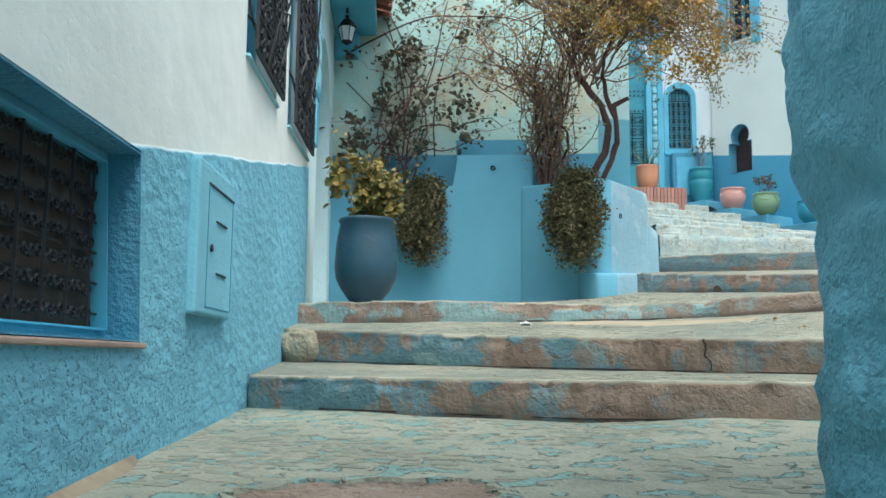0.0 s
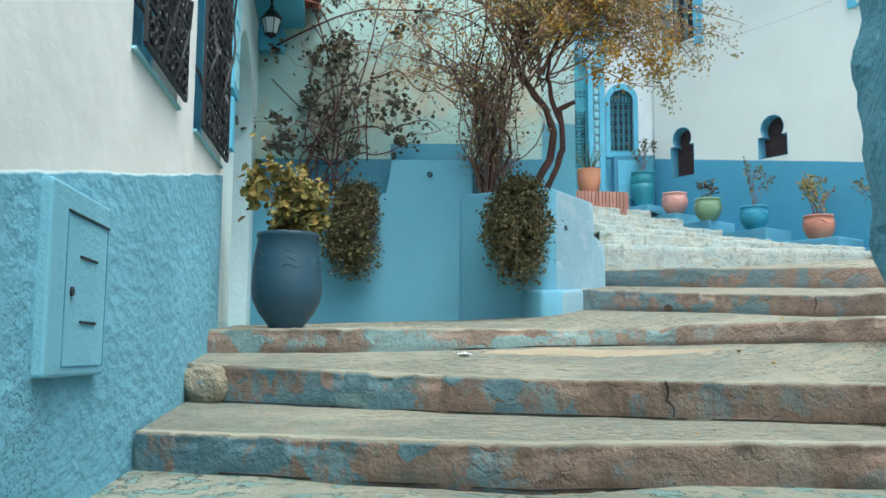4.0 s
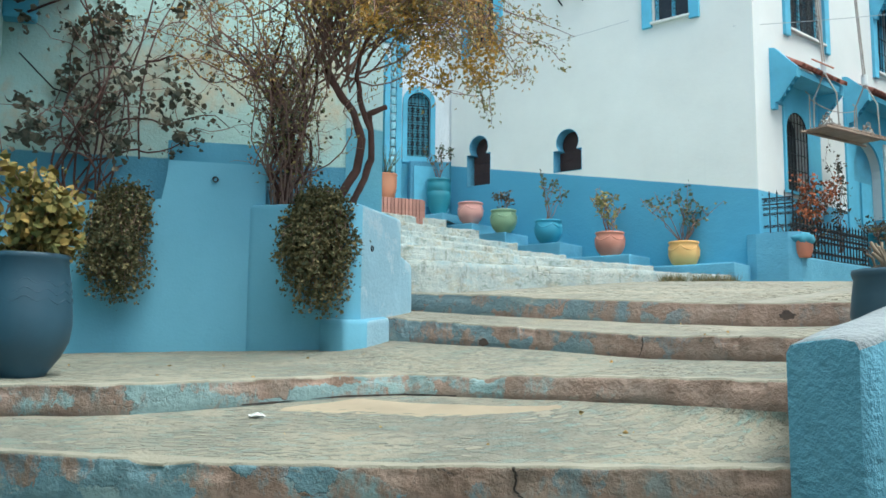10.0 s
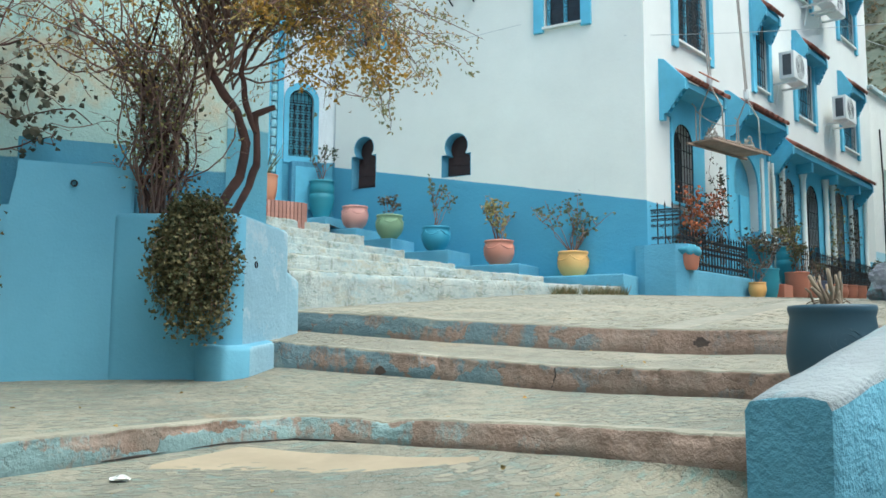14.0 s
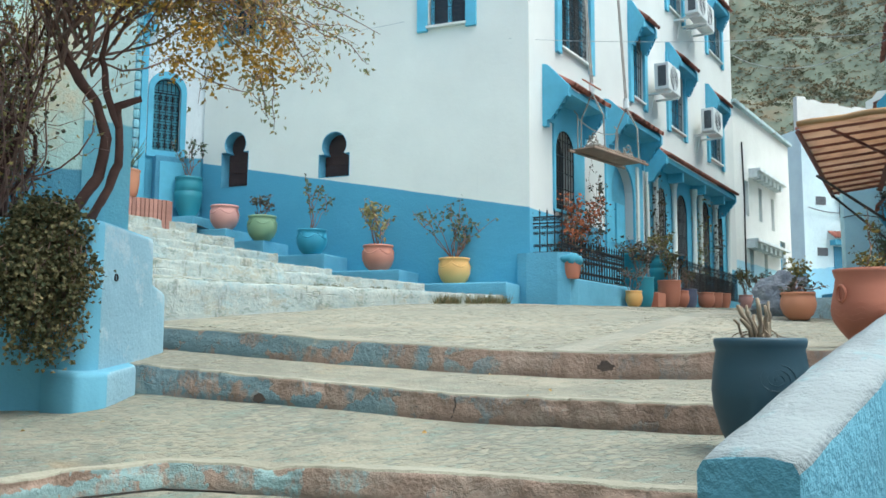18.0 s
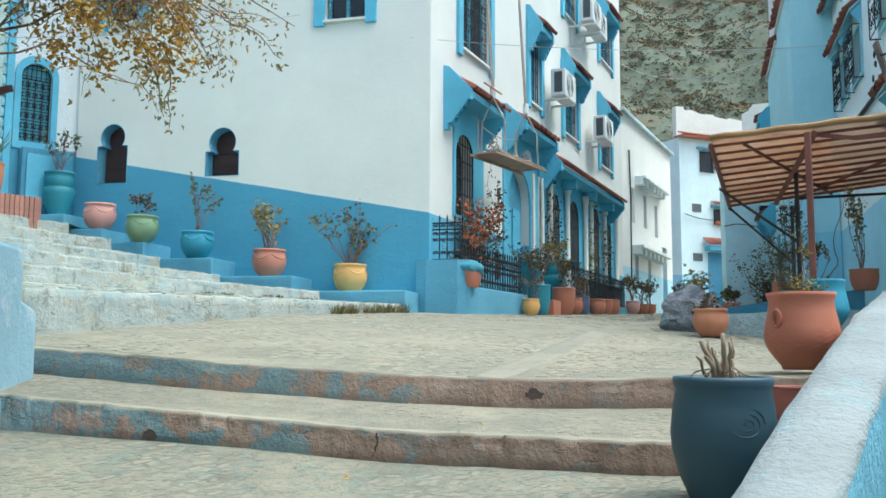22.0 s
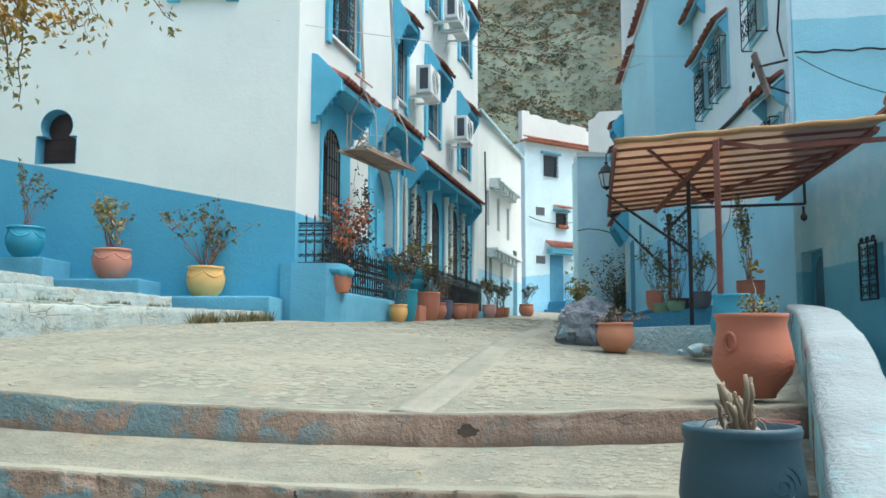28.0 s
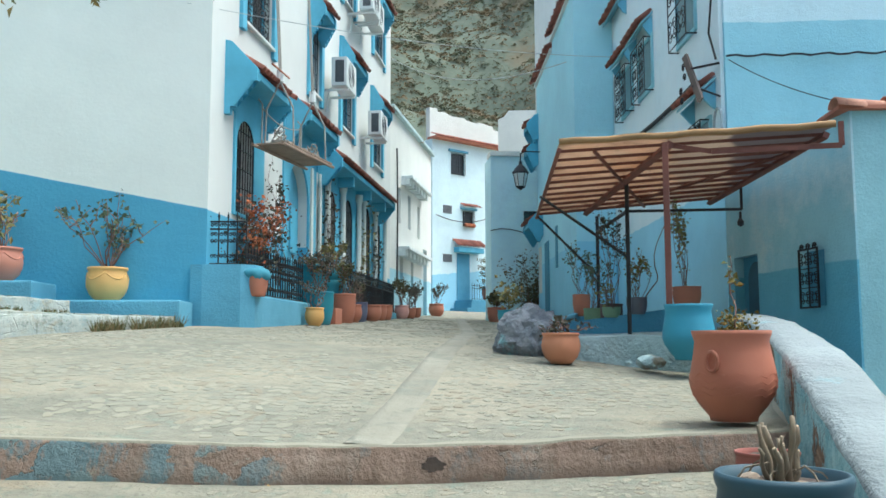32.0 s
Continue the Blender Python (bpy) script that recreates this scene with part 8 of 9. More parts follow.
def simple_hood(parent, x0, x1, z, depth=0.24, rise=0.17, y=0.0):
    """A thin sloping board under one row of tiles, on two small triangular cheeks."""
    bm = B()
    a = [bm.verts.new((x0, y - p, q)) for p, q in ((0, z), (depth, z - rise), (depth, z - rise - 0.035), (0, z - 0.035))]
    b = [bm.verts.new((x1, y - p, q)) for p, q in ((0, z), (depth, z - rise), (depth, z - rise - 0.035), (0, z - 0.035))]
    bm.faces.new(a)
    bm.faces.new(b[::-1])
    for i in range(4):
        bm.faces.new((a[i], b[i], b[(i + 1) % 4], a[(i + 1) % 4]))
    top = part("hood", bm, M_PALE, parent, "pale board hood under a row of red tiles")
    for x in (x0 + 0.02, x1 - 0.06):
        bm = B()
        tri = [(y - 0.002, z - 0.05), (y - depth + 0.03, z - rise - 0.04), (y - 0.06, z - rise - 0.16), (y - 0.002, z - rise - 0.2)]
        lo = [bm.verts.new((x, p, q)) for p, q in tri]
        hi = [bm.verts.new((x + 0.04, p, q)) for p, q in tri]
        bm.faces.new(lo)
        bm.faces.new(hi[::-1])
        for i in range(4):
            bm.faces.new((lo[i], hi[i], hi[(i + 1) % 4], lo[(i + 1) % 4]))
        part("bracket", bm, M_BRIGHT, top)
    tiles(top, x0, x1, y, z + 0.02, y - depth - 0.05, z - rise)


M_BRIGHT = stucco("bright_sky_blue", (0.2, 0.49, 0.644), 0.1, 45, 0.3)
# Pale base colour stands in for reflections on these window panes.
M_PANE_PALE = plain("pale_reflection_pane", (0.20, 0.33, 0.37), 0.25, 0, 0.3, 3)
bm = B()
facade(bm, [(1.4, -0.45), (6.58, -0.45), (6.58, 7.6), (6.2, 7.6), (4.0, 7.5), (4.0, 7.32), (1.4, 7.32)], [], 0.66)
bmesh.ops.translate(bm, vec=(0, -0.67, 0), verts=bm.verts)
part("bay", bm, two_tone("bay_plaster", (0.33, 0.66, 0.81), (0.44, 0.75, 0.86), 3.2, 0.0, 0.07, 0.5), right, "smooth light blue projecting bay")
for x0, x1, z0, z1, hd in ((7.28, 7.98, 5.12, 5.78, True), (8.42, 9.18, 5.1, 5.78, True), (10.48, 11.18, 5.2, 6.5, False), (11.2, 11.6, 3.62, 3.98, False)):
    bm = B()
    plate(bm, rect(x0, x1, z0, z1), -0.012, -0.003)
    w = part("window", bm, M_PANE_PALE, right)
    bm = B()
    ring_plate(bm, rect(x0 - 0.05, x1 + 0.05, z0 - 0.05, z1 + 0.05), rect(x0, x1, z0, z1), -0.03, 0.0)
    part("window_frame", bm, M_PALE, w)
    part("grille", scroll_grille(x0 - 0.02, x1 + 0.02, z0 - 0.08, z1, -0.13, 2, 3, 0.007), M_IRON, w, "bellied iron window cage")
    for x in (x0 - 0.02, x1 + 0.02):
        for z in (z0 - 0.08, z1):
            part("cage_stay", tube(B(), [(x, -0.13, z), (x, 0.0, z)], 0.009, 4), M_IRON, w)
    if hd:
        simple_hood(right, x0 - 0.2, x1 + 0.06, z1 + 0.36, 0.17, 0.16)
simple_hood(right, 10.98, 11.82, 4.42, 0.2)
simple_hood(right, 6.45, 7.7, 7.06, 0.17)
for x0, x1, z in ((1.0, 1.7, 6.55), (0.95, 1.6, 6.0)):
    hood(right, Matrix.Translation((0, -0.67, 0)), x0, x1, z, 0.24, 0.5, 0.14)
hood(right, Matrix.Translation((0, -0.67, 0)), 1.2, 2.3, 4.3, 0.3, 0.5, 0.2)
bm = B()
plate(bm, rect(2.6, 3.2, 1.9, 3.6), -0.69, -0.672)
part("door", bm, M_DEEP, right, "narrow blue door in the bay")
bm = B()
plate(bm, rect(1.6, 2.0, 2.6, 3.6), -0.69, -0.672)
part("window", bm, M_WHITE, right)
bm = B()
plate(bm, rect(4.2, 4.42, 2.95, 3.75), -0.69, -0.672)
part("vent", bm, M_DEEP, right)
# bay roof line, tiled eaves, the white upper storey behind
bm = B()
lathe(bm, [(1.7, 1.0), (1.7, 11.0), (0.0, 11.0)], 28, Matrix.Translation((-0.55, 1.25, 0)))
box(bm, -0.5, 6.0, 0.32, 2.9, 1.0, 10.9)
part("rear_tower", bm, M_WHITE, right, "round-cornered white storey behind the bay", smooth=False)
eave = part("eave", box(B(), 4.0, 6.2, -0.72, -0.3, 7.5, 7.56, 0.01), M_WHITE, right)
tiles(eave, 4.0, 6.2, -0.55, 7.74, -0.8, 7.58, 0.16)
eave = part("eave", box(B(), 1.35, 4.0, -0.72, -0.3, 7.32, 7.38, 0.01), M_WHITE, right)
tiles(eave, 1.35, 3.99, -0.55, 7.56, -0.8, 7.4, 0.16)
bm = B()
tube(bm, sag((8.5, -0.04, 4.55), (11.25, -0.04, 4.52), 0.03), 0.03, 6)
part("pipe", bm, M_BLACKSTEEL, right)
part("plaque", ring_plate(B(), [(11.86 + 0.14 * math.cos(a), 3.87 + 0.19 * math.sin(a)) for a in [2 * math.pi * k / 20 for k in range(20)]], [(11.86 + 0.12 * math.cos(a), 3.87 + 0.165 * math.sin(a)) for a in [2 * math.pi * k / 20 for k in range(20)]], -0.02, 0.0), plain("grey_plaque", (0.35, 0.42, 0.45), 0.8), right, "oval outline plaque on the plaster")
sign = thing("sign_board", F_R2S, "weathered plank on an iron arm at the house corner", "board")
bm = B()
box(bm, -0.042, 0.042, -0.016, 0.016, -0.31, 0.31, 0.005, Matrix.Translation((11.8, -0.25, 4.4)) @ pose(0, 0, 0, 0, -24, 20))
part("board", bm, plain("grey_board", (0.17, 0.13, 0.11), 0.85, 0, 0.3, 25, 0.5), sign)
bm = B()
tube(bm, [(11.95, 0.0, 4.52), (11.8, -0.27, 4.5)], 0.014, 5)
tube(bm, [(11.95, 0.0, 4.15), (11.82, -0.26, 4.3)], 0.012, 5)
for k in range(4):
    scroll(bm, 11.5 + 0.06 * k, 4.2 + 0.12 * k, 0.05, 1 if k % 2 else -1, -0.3, 1, 0.008)
part("iron_arm", bm, M_BLACKSTEEL, sign, kind="stuff")
q0, q1 = F_R2F @ Vector((0.0, -0.05, 4.56)), F_R2F @ Vector((6.0, -0.05, 4.72))
cable("cable", [q0.lerp(q1, k / 60) + Vector((0, 0, 0.012 * math.sin(k * 1.9))) for k in range(61)], 0.014, "black cable stapled along the blue wall")
cable("cable", sag(F_R2F @ Vector((0.02, -0.05, 4.52)), Vector((8.4, 5.2, 3.45)), 0.06), 0.006, "thin wire slung to the yard wall")
cable("cable", [F_R2S @ Vector(v) for v in ((11.98, -0.05, 4.55), (11.8, -0.06, 4.9), (11.9, -0.05, 5.3), (11.7, -0.05, 6.2))], 0.012, "loose cable climbing the house corner")
cable("cable", sag((7.32, 11.93, 5.4), (14.6, 9.65, 6.35), 0.14, 24), 0.005, mat=M_WIRE)
cable("cable", sag((17.5, 16.6, 8.38), (12.71, 9.73, 5.77), 0.4, 24), 0.006, mat=M_WIRE)
cable("cable", sag((6.2, 12.9, 5.72), (2.6, 15.9, 5.4), 0.12, 16), 0.004, "thin wire along the white house", M_WIRE)

# ---- next house, far house ----
for z, x0, x1 in ((3.9, 0.9, 4.3), (5.75, 1.3, 4.2)):
    bm = B()
    for k in range(7):
        box(bm, x0 + (x1 - x0) * k / 7, x0 + (x1 - x0) * (k + 0.5) / 7, -0.22, 0.0, z - 0.24, z - 0.08, 0.01)
    box(bm, x0, x1, -0.3, 0.0, z - 0.08, z, 0.012)
    part("cornice", bm, plain("faded_trim", (0.70, 0.76, 0.76), 0.8), nexthouse, "crumbling pale blue cornice")
bm = B()
box(bm, -0.1, 5.75, -0.12, 0.1, 7.15, 7.24, 0.01)
part("coping", bm, M_TERRACE, nexthouse)
bm = B()
plate(bm, rect(4.4, 5.0, 2.3, 4.2), 0.1, 0.15)
part("door", bm, M_DEEP, nexthouse)
for x0, x1, z0, z1 in ((0.9, 1.25, 4.5, 5.4), (2.2, 2.55, 4.5, 5.4), (3.5, 3.85, 4.4, 5.3), (1.2, 1.55, 3.0, 3.8), (2.6, 2.95, 3.0, 3.8)):
    bm = B()
    plate(bm, rect(x0, x1, z0, z1), 0.08, 0.12)
    part("window", bm, plain("grey_shutter", (0.42, 0.50, 0.52), 0.7) if x0 == 0.9 else bpy.data.materials["grey_shutter"], nexthouse)
cable("cable", [F_NEXT @ Vector((x, -0.04, z)) for x, z in ((0.6, 6.3), (0.7, 5.0), (0.65, 3.0))], 0.02, "dark drainpipe on the white house")

for x0, x1, z0, z1, hz, red in ((1.26, 2.03, 8.7, 9.62, 9.9, False), (1.92, 2.54, 6.5, 7.15, 7.42, True)):
    bm = B()
    plate(bm, rect(x0, x1, z0, z1), 0.1, 0.14)
    w = part("window", bm, M_GLASS, farhouse)
    part("grille", bar_grille(rect(x0, x1, z0, z1), -0.05, 0.12, 0.012, 5), M_IRON, w)
    bm = B()
    box(bm, x0 - 0.15, x1 + 0.15, -0.1, 0.0, z1 + 0.06, z1 + 0.16, 0.01)
    part("lintel", bm, M_BLUE, w)
    if red:
        tiles(w, x0 - 0.15, x1 + 0.2, 0.0, hz + 0.05, -0.35, hz - 0.1, 0.13)
        bm = B()
        for k in range(6):
            bmesh.ops.create_icosphere(bm, subdivisions=1, radius=0.1, matrix=Matrix.Translation((x0 + 0.1 + 0.09 * k, -0.1, z0 + 0.05)))
        part("flower_box", bm, M_LEAF_RED, w, "box of red flowers")
for x0, x1, z0, z1 in ((0.81, 1.28, 6.98, 7.32), (0.8, 1.28, 4.9, 5.23)):
    bm = B()
    plate(bm, rect(x0, x1, z0, z1), -0.02, -0.004)
    part("vent", bm, M_SHADE, farhouse)
bm = B()
plate(bm, rect(1.56, 2.28, 3.3, 5.3), -0.03, -0.004)
dd = part("door", bm, M_DEEP, farhouse, "blue street door under a tiled hood")
bm = B()
box(bm, 1.4, 2.85, -0.35, 0.0, 5.34, 5.55, 0.02)
part("hood", bm, M_TRIM, dd)
tiles(dd, 1.3, 2.95, 0.0, 5.9, -0.45, 5.58, 0.13)
bm = B()
for k in range(4):
    box(bm, 0.75 + 0.22 * k, 1.5, -1.1, -0.0, 2.2 + 0.24 * k, 2.46 + 0.24 * k, 0.01)
box(bm, 1.45, 3.3, -1.1, 0.0, 2.2, 3.28, 0.02)
part("stoop", bm, M_DEEP, farhouse, "deep blue stair stoop")
railing(F_FAR, 1.5, 3.15, 3.28, 3.95, -1.05, "black iron railing on the stoop", 0.13, False)
fp = F_FAR @ Vector((2.75, -0.7, 3.28))
p = make_pot("pot", fp.x, fp.y, 3.28, 0.28, 0.5, TUB, M_TERRA, "terracotta pot with a tiered conifer on the stoop")
st = [[Vector((0, 0, 0.5 + 0.3 * k)), Vector((0.5 * math.cos(a), 0.5 * math.sin(a), 0.55 + 0.3 * k))] for k in range(5) for a in [i * 0.9 + k for i in range(7)]]
leafy(st, M_LEAF_DARK, p, 0.1, 700, 0.25, 0.05, 0.1)
ftile = part("roof_edge", box(B(), 0.2, 4.85, -0.3, 0.3, 10.1, 10.2), M_TERRA, farhouse)
tiles(ftile, 0.2, 4.85, 0.1, 10.36, -0.4, 10.16, 0.15)
fb = bpy.data.objects["far_blue_house"]
bm = B()
plate(bm, rect(1.3, 1.62, 4.1, 4.62), -0.03, -0.004)
part("window", bm, M_GLASS, fb)
bm = B()
plate(bm, rect(0.5, 6.0, 5.94, 6.05), -0.06, 0.5)
part("coping", bm, M_WHITE, fb)
cable("cable", [F_FARBLUE @ Vector((0.5 + 0.25 * k, -0.05, 4.15 + 0.05 * math.sin(k * 1.3))) for k in range(6)], 0.014, "dark cable along the blue wall")
cable("cable", sag(F_FAR @ Vector((0.37, -0.1, 6.85)), F_FAR @ Vector((3.7, -0.1, 7.1)), 0.3), 0.02, "black cable across the far house")
lp_ = F_FARBLUE @ Vector((1.02, -1.2, 5.59))
lantern("street_lantern", lp_, 0.68, "large black hanging street lantern", 0.19)
bm = B()
e_ = F_R2S @ Vector((1.9, -0.66, 5.72)) - lp_
tube(bm, [(0, 0, 0), (0, 0, 0.16), e_ * 0.25 + Vector((0, 0, 0.16)), e_], 0.014, 5)
part("arm", bm, M_IRON, bpy.data.objects["street_lantern"])
sb = thing("shrub", None, "dark shrub at the foot of the blue wall", "shrub")
q = F_FARBLUE @ Vector((1.35, -0.5, 2.1))
st = [wander(q, q + Vector((rng.gauss(0, 0.35), rng.gauss(0, 0.3), rng.uniform(0.5, 1.5))), 8, 0.1) for _ in range(16)]
stems_part(st, 0.01, sb)
leafy(st, M_LEAF_DARK, sb, 0.05, 1900, 0.4, 0.1, 0.2)
q = F_FARBLUE @ Vector((0.55, -0.6, 0))
p = make_pot("pot", q.x, q.y, street_z(q.x, q.y) - 0.02, 0.22, 0.35, TUB, M_TERRA, "terracotta pot with a dark bush at the bend")
small_shrub(p, 0.3, 0.45, 0.16, 220, M_LEAF_DARK, 0.08, 9, 0.4)

# crumpled paper on the second step
bm = B()
bmesh.ops.create_icosphere(bm, subdivisions=2, radius=0.026)
rough_up(bm, 0.03, 45)
solid("paper", bm, plain("white_paper", (0.75, 0.76, 0.74), 0.8), "scrap of crumpled white paper on stone", "paper", m=Matrix.Translation((0.444, 5.45, 0.46)) @ Matrix.Diagonal((1.3, 1.0, 0.5, 1)))


# ---- paving stones, cracks and patches, laid last ----
pave = random.Random(23)


def surface(name):
    me = bpy.data.objects[name].data
    return BVHTree.FromPolygons([v.co.copy() for v in me.vertices], [tuple(p.vertices) for p in me.polygons])


def stone_material(name, source):
    m, nt, b = nodes_of(name)
    r = nt.nodes.new("ShaderNodeObjectInfo").outputs["Random"] if source == "object" else nt.nodes.new("ShaderNodeNewGeometry").outputs["Random Per Island"]
    c = coords(nt)
    k = mix(nt, ramp(nt, r, 0.0, 0.8), (0.205, 0.207, 0.168), (0.29, 0.272, 0.21))
    k = mix(nt, ramp(nt, r, 0.86, 0.9), k, (0.235, 0.205, 0.15))
    n = tex(nt, "noise", c, 2.6, 5, 0.7)
    k = mix(nt, ramp(nt, n, 0.48, 0.62, 0.0, 0.7), k, (0.265, 0.25, 0.19))
    k = mix(nt, ramp(nt, tex(nt, "noise", c, 30.0, 5, 0.7), 0.5, 0.75, 0.0, 0.5), k, (0.13, 0.13, 0.11))
    nt.links.new(k, b.inputs["Base Color"])
    b.inputs["Roughness"].default_value = 0.88
    bump(nt, b, tex(nt, "noise", c, 40.0, 4, 0.7), 0.5, 0.008)
    return m


def tread_material(name, source):
    m, nt, b = nodes_of(name)
    r = nt.nodes.new("ShaderNodeObjectInfo").outputs["Random"] if source == "object" else nt.nodes.new("ShaderNodeNewGeometry").outputs["Random Per Island"]
    c = coords(nt)
    k = mix(nt, r, (0.17, 0.178, 0.145), (0.25, 0.235, 0.18))
    k = mix(nt, ramp(nt, tex(nt, "noise", c, 3.2, 6, 0.75), 0.56, 0.68, 0.0, 0.6), k, (0.16, 0.205, 0.17))
    k = mix(nt, ramp(nt, tex(nt, "noise", c, 1.7, 5, 0.7), 0.58, 0.7, 0.0, 0.5), k, (0.28, 0.225, 0.145))
    k = mix(nt, ramp(nt, tex(nt, "noise", c, 24.0, 5, 0.75), 0.58, 0.66, 0.0, 0.7), k, (0.075, 0.08, 0.068))
    nt.links.new(k, b.inputs["Base Color"])
    b.inputs["Roughness"].default_value = 0.9
    bump(nt, b, tex(nt, "noise", c, 40.0, 4, 0.7), 0.5, 0.008)
    return m


m_tr, M_TREAD_ONE = tread_material("tread_stone", "island"), tread_material("tread_single", "object")
M_STONE_ONE, M_STONE_ALL = stone_material("cobble_stone", "object"), stone_material("cobble_field", "island")


def outline(w, d):
    """An uneven, round-cornered stone outline in x, y."""
    pts = []
    for k in range(8):
        a = 2 * math.pi * (k + 0.5) / 8
        sx, sy = math.copysign(abs(math.cos(a)) ** 0.55, math.cos(a)), math.copysign(abs(math.sin(a)) ** 0.55, math.sin(a))
        q = pave.uniform(0.72, 1.06)
        pts.append((0.5 * w * sx * q, 0.5 * d * sy * q))
    return pts


def stone_shape(pts, h, tilt):
    low = [(x, y, -0.02) for x, y in pts]
    top = [(x * 0.92, y * 0.92, h + tilt[0] * x + tilt[1] * y) for x, y in pts]
    faces = [(k, (k + 1) % 8, 8 + (k + 1) % 8, 8 + k) for k in range(8)] + [tuple(range(8, 16))]
    return low + top, faces


SHARED, SHARED_TREAD = [], []
for k in range(28):
    v, f = stone_shape(outline(1.0, 1.0), 1.0, (0, 0))
    me = bpy.data.meshes.new("cobble")
    me.from_pydata([(x, y, z if z > 0 else -2.0) for x, y, z in v], [], f)
    me.materials.append(M_STONE_ONE if k < 14 else M_TREAD_ONE)
    (SHARED if k < 14 else SHARED_TREAD).append(me)


def lay(base, x0, x1, y0, y1, turn, w, d, keep, inside, high, near=None, singles=0, mat=None, label="small flat paving stones in mortar"):
    """Rows of uneven stones set into the surface of base; the ones nearest to a spot stay single."""
    tree_, made = surface(base), []
    ca, sa = math.cos(turn), math.sin(turn)
    cx, cy = (x0 + x1) / 2, (y0 + y1) / 2
    R = math.hypot(x1 - x0, y1 - y0) / 2
    v = -R
    while v < R:
        u = -R + pave.uniform(0, w)
        row_d = d * pave.uniform(0.8, 1.25)
        while u < R:
            ww = w * pave.uniform(0.55, 1.6)
            uu, vv = u + ww / 2, v + row_d / 2 + pave.gauss(0, 0.24 * d)
            x, y = cx + uu * ca - vv * sa, cy + uu * sa + vv * ca
            u += ww
            if not (x0 < x < x1 and y0 < y < y1) or not inside(x, y):
                continue
            if noise.noise(Vector((x * 0.9, y * 0.9, 2.0))) * 0.9 + noise.noise(Vector((x * 3, y * 3, 7.0))) * 0.5 > keep + pave.gauss(0, 0.15):
                continue
            hit, nrm, _, _ = tree_.ray_cast(Vector((x, y, 8.0)), Vector((0, 0, -1)))
            if hit is None or abs(nrm.z) < 0.8:
                continue
            made.append((hit, ww * 0.97, row_d * pave.uniform(0.75, 1.2), turn + pave.gauss(0, 0.32), high * pave.uniform(0.35, 0.9), -nrm.x / nrm.z, -nrm.y / nrm.z))
        v += row_d
    if near:
        made.sort(key=lambda s: (s[0].x - near[0]) ** 2 + (s[0].y - near[1]) ** 2)
    parent_ = bpy.data.objects[base]
    for hit, ww, dd, ang, h, gx, gy in made[:singles]:
        ob = new("cobble", (SHARED_TREAD if mat else SHARED)[pave.randrange(14)])
        ob.parent = parent_
        ob.matrix_basis = Matrix.Translation(hit) @ Matrix(((1, 0, 0, 0), (0, 1, 0, 0), (gx, gy, 1, 0), (0, 0, 0, 1))) @ Matrix.Rotation(ang, 4, "Z") @ Matrix.Diagonal((ww, dd, h, 1))
    verts, faces = [], []
    for hit, ww, dd, ang, h, gx, gy in made[singles:]:
        vs, fs = stone_shape(outline(ww, dd), h, (pave.gauss(0, 0.008), pave.gauss(0, 0.008)))
        c_, s_ = math.cos(ang), math.sin(ang)
        o = len(verts)
        for a, b, z in vs:
            p, q = a * c_ - b * s_, a * s_ + b * c_
            verts.append((hit.x + p, hit.y + q, hit.z + z + gx * p + gy * q))
        faces += [tuple(o + i for i in f) for f in fs]
    if verts:
        me = bpy.data.meshes.new("cobble_field")
        me.from_pydata(verts, [], faces)
        me.materials.append(mat or M_STONE_ALL)
        ob = new("cobble_field", me)
        ob.parent = parent_
        tagged(ob, label, kind="stuff")


def apart(line, gap):
    pts = along(line, 80)
    return lambda x, y: np.min(np.hypot(pts[:, 0] - x, pts[:, 1] - y)) > gap


GUTTER = [(3.64, 6.43), (4.68, 6.96), (5.61, 7.45), (7.35, 8.38), (10.58, 10.18), (14.5, 12.7), (19.5, 15.9)]
off_gutter, off_edge = apart(GUTTER, 0.16), apart(E_TOP, 0.17)
lay("plaza", 1.9, 8.6, 5.1, 11.2, 0.52, 0.095, 0.062, 0.08, lambda x, y: off_gutter(x, y) and off_edge(x, y), 0.0026, (4.6, 6.1), 280)
lay("plaza", 8.6, 17.0, 6.9, 15.5, 0.52, 0.16, 0.12, 0.15, lambda x, y: off_gutter(x, y), 0.007)
off_c, off_d = apart(C_TOP, 0.15), apart(D_LO, 0.05)
lay("step_3", -1.3, 3.6, 4.8, 8.1, 0.3, 0.075, 0.04, 0.12, lambda x, y: off_c(x, y) and off_d(x, y), 0.0015, (0.9, 6.3), 260, mat=m_tr)
off_d2, off_e2 = apart(D_TOP, 0.15), apart(E_LO, 0.05)
lay("step_4", 1.4, 5.0, 4.7, 8.5, 0.3, 0.075, 0.04, 0.1, lambda x, y: off_d2(x, y) and off_e2(x, y), 0.0015, (2.9, 6.3), 260)
off_b, off_c2 = apart(B_TOP, 0.14), apart(C_LO, 0.05)
lay("step_2", -1.0, 2.6, 4.1, 6.1, 0.0, 0.075, 0.04, -0.06, lambda x, y: off_b(x, y) and off_c2(x, y), 0.002, (0.7, 5.1), 200, mat=m_tr)
off_a, off_b2 = apart(A_TOP, 0.13), apart(B_LO, 0.05)
lay("step_1", -1.0, 2.6, 3.5, 5.1, 0.0, 0.075, 0.04, -0.12, lambda x, y: off_a(x, y) and off_b2(x, y), 0.002, (0.5, 4.1), 120, mat=m_tr)
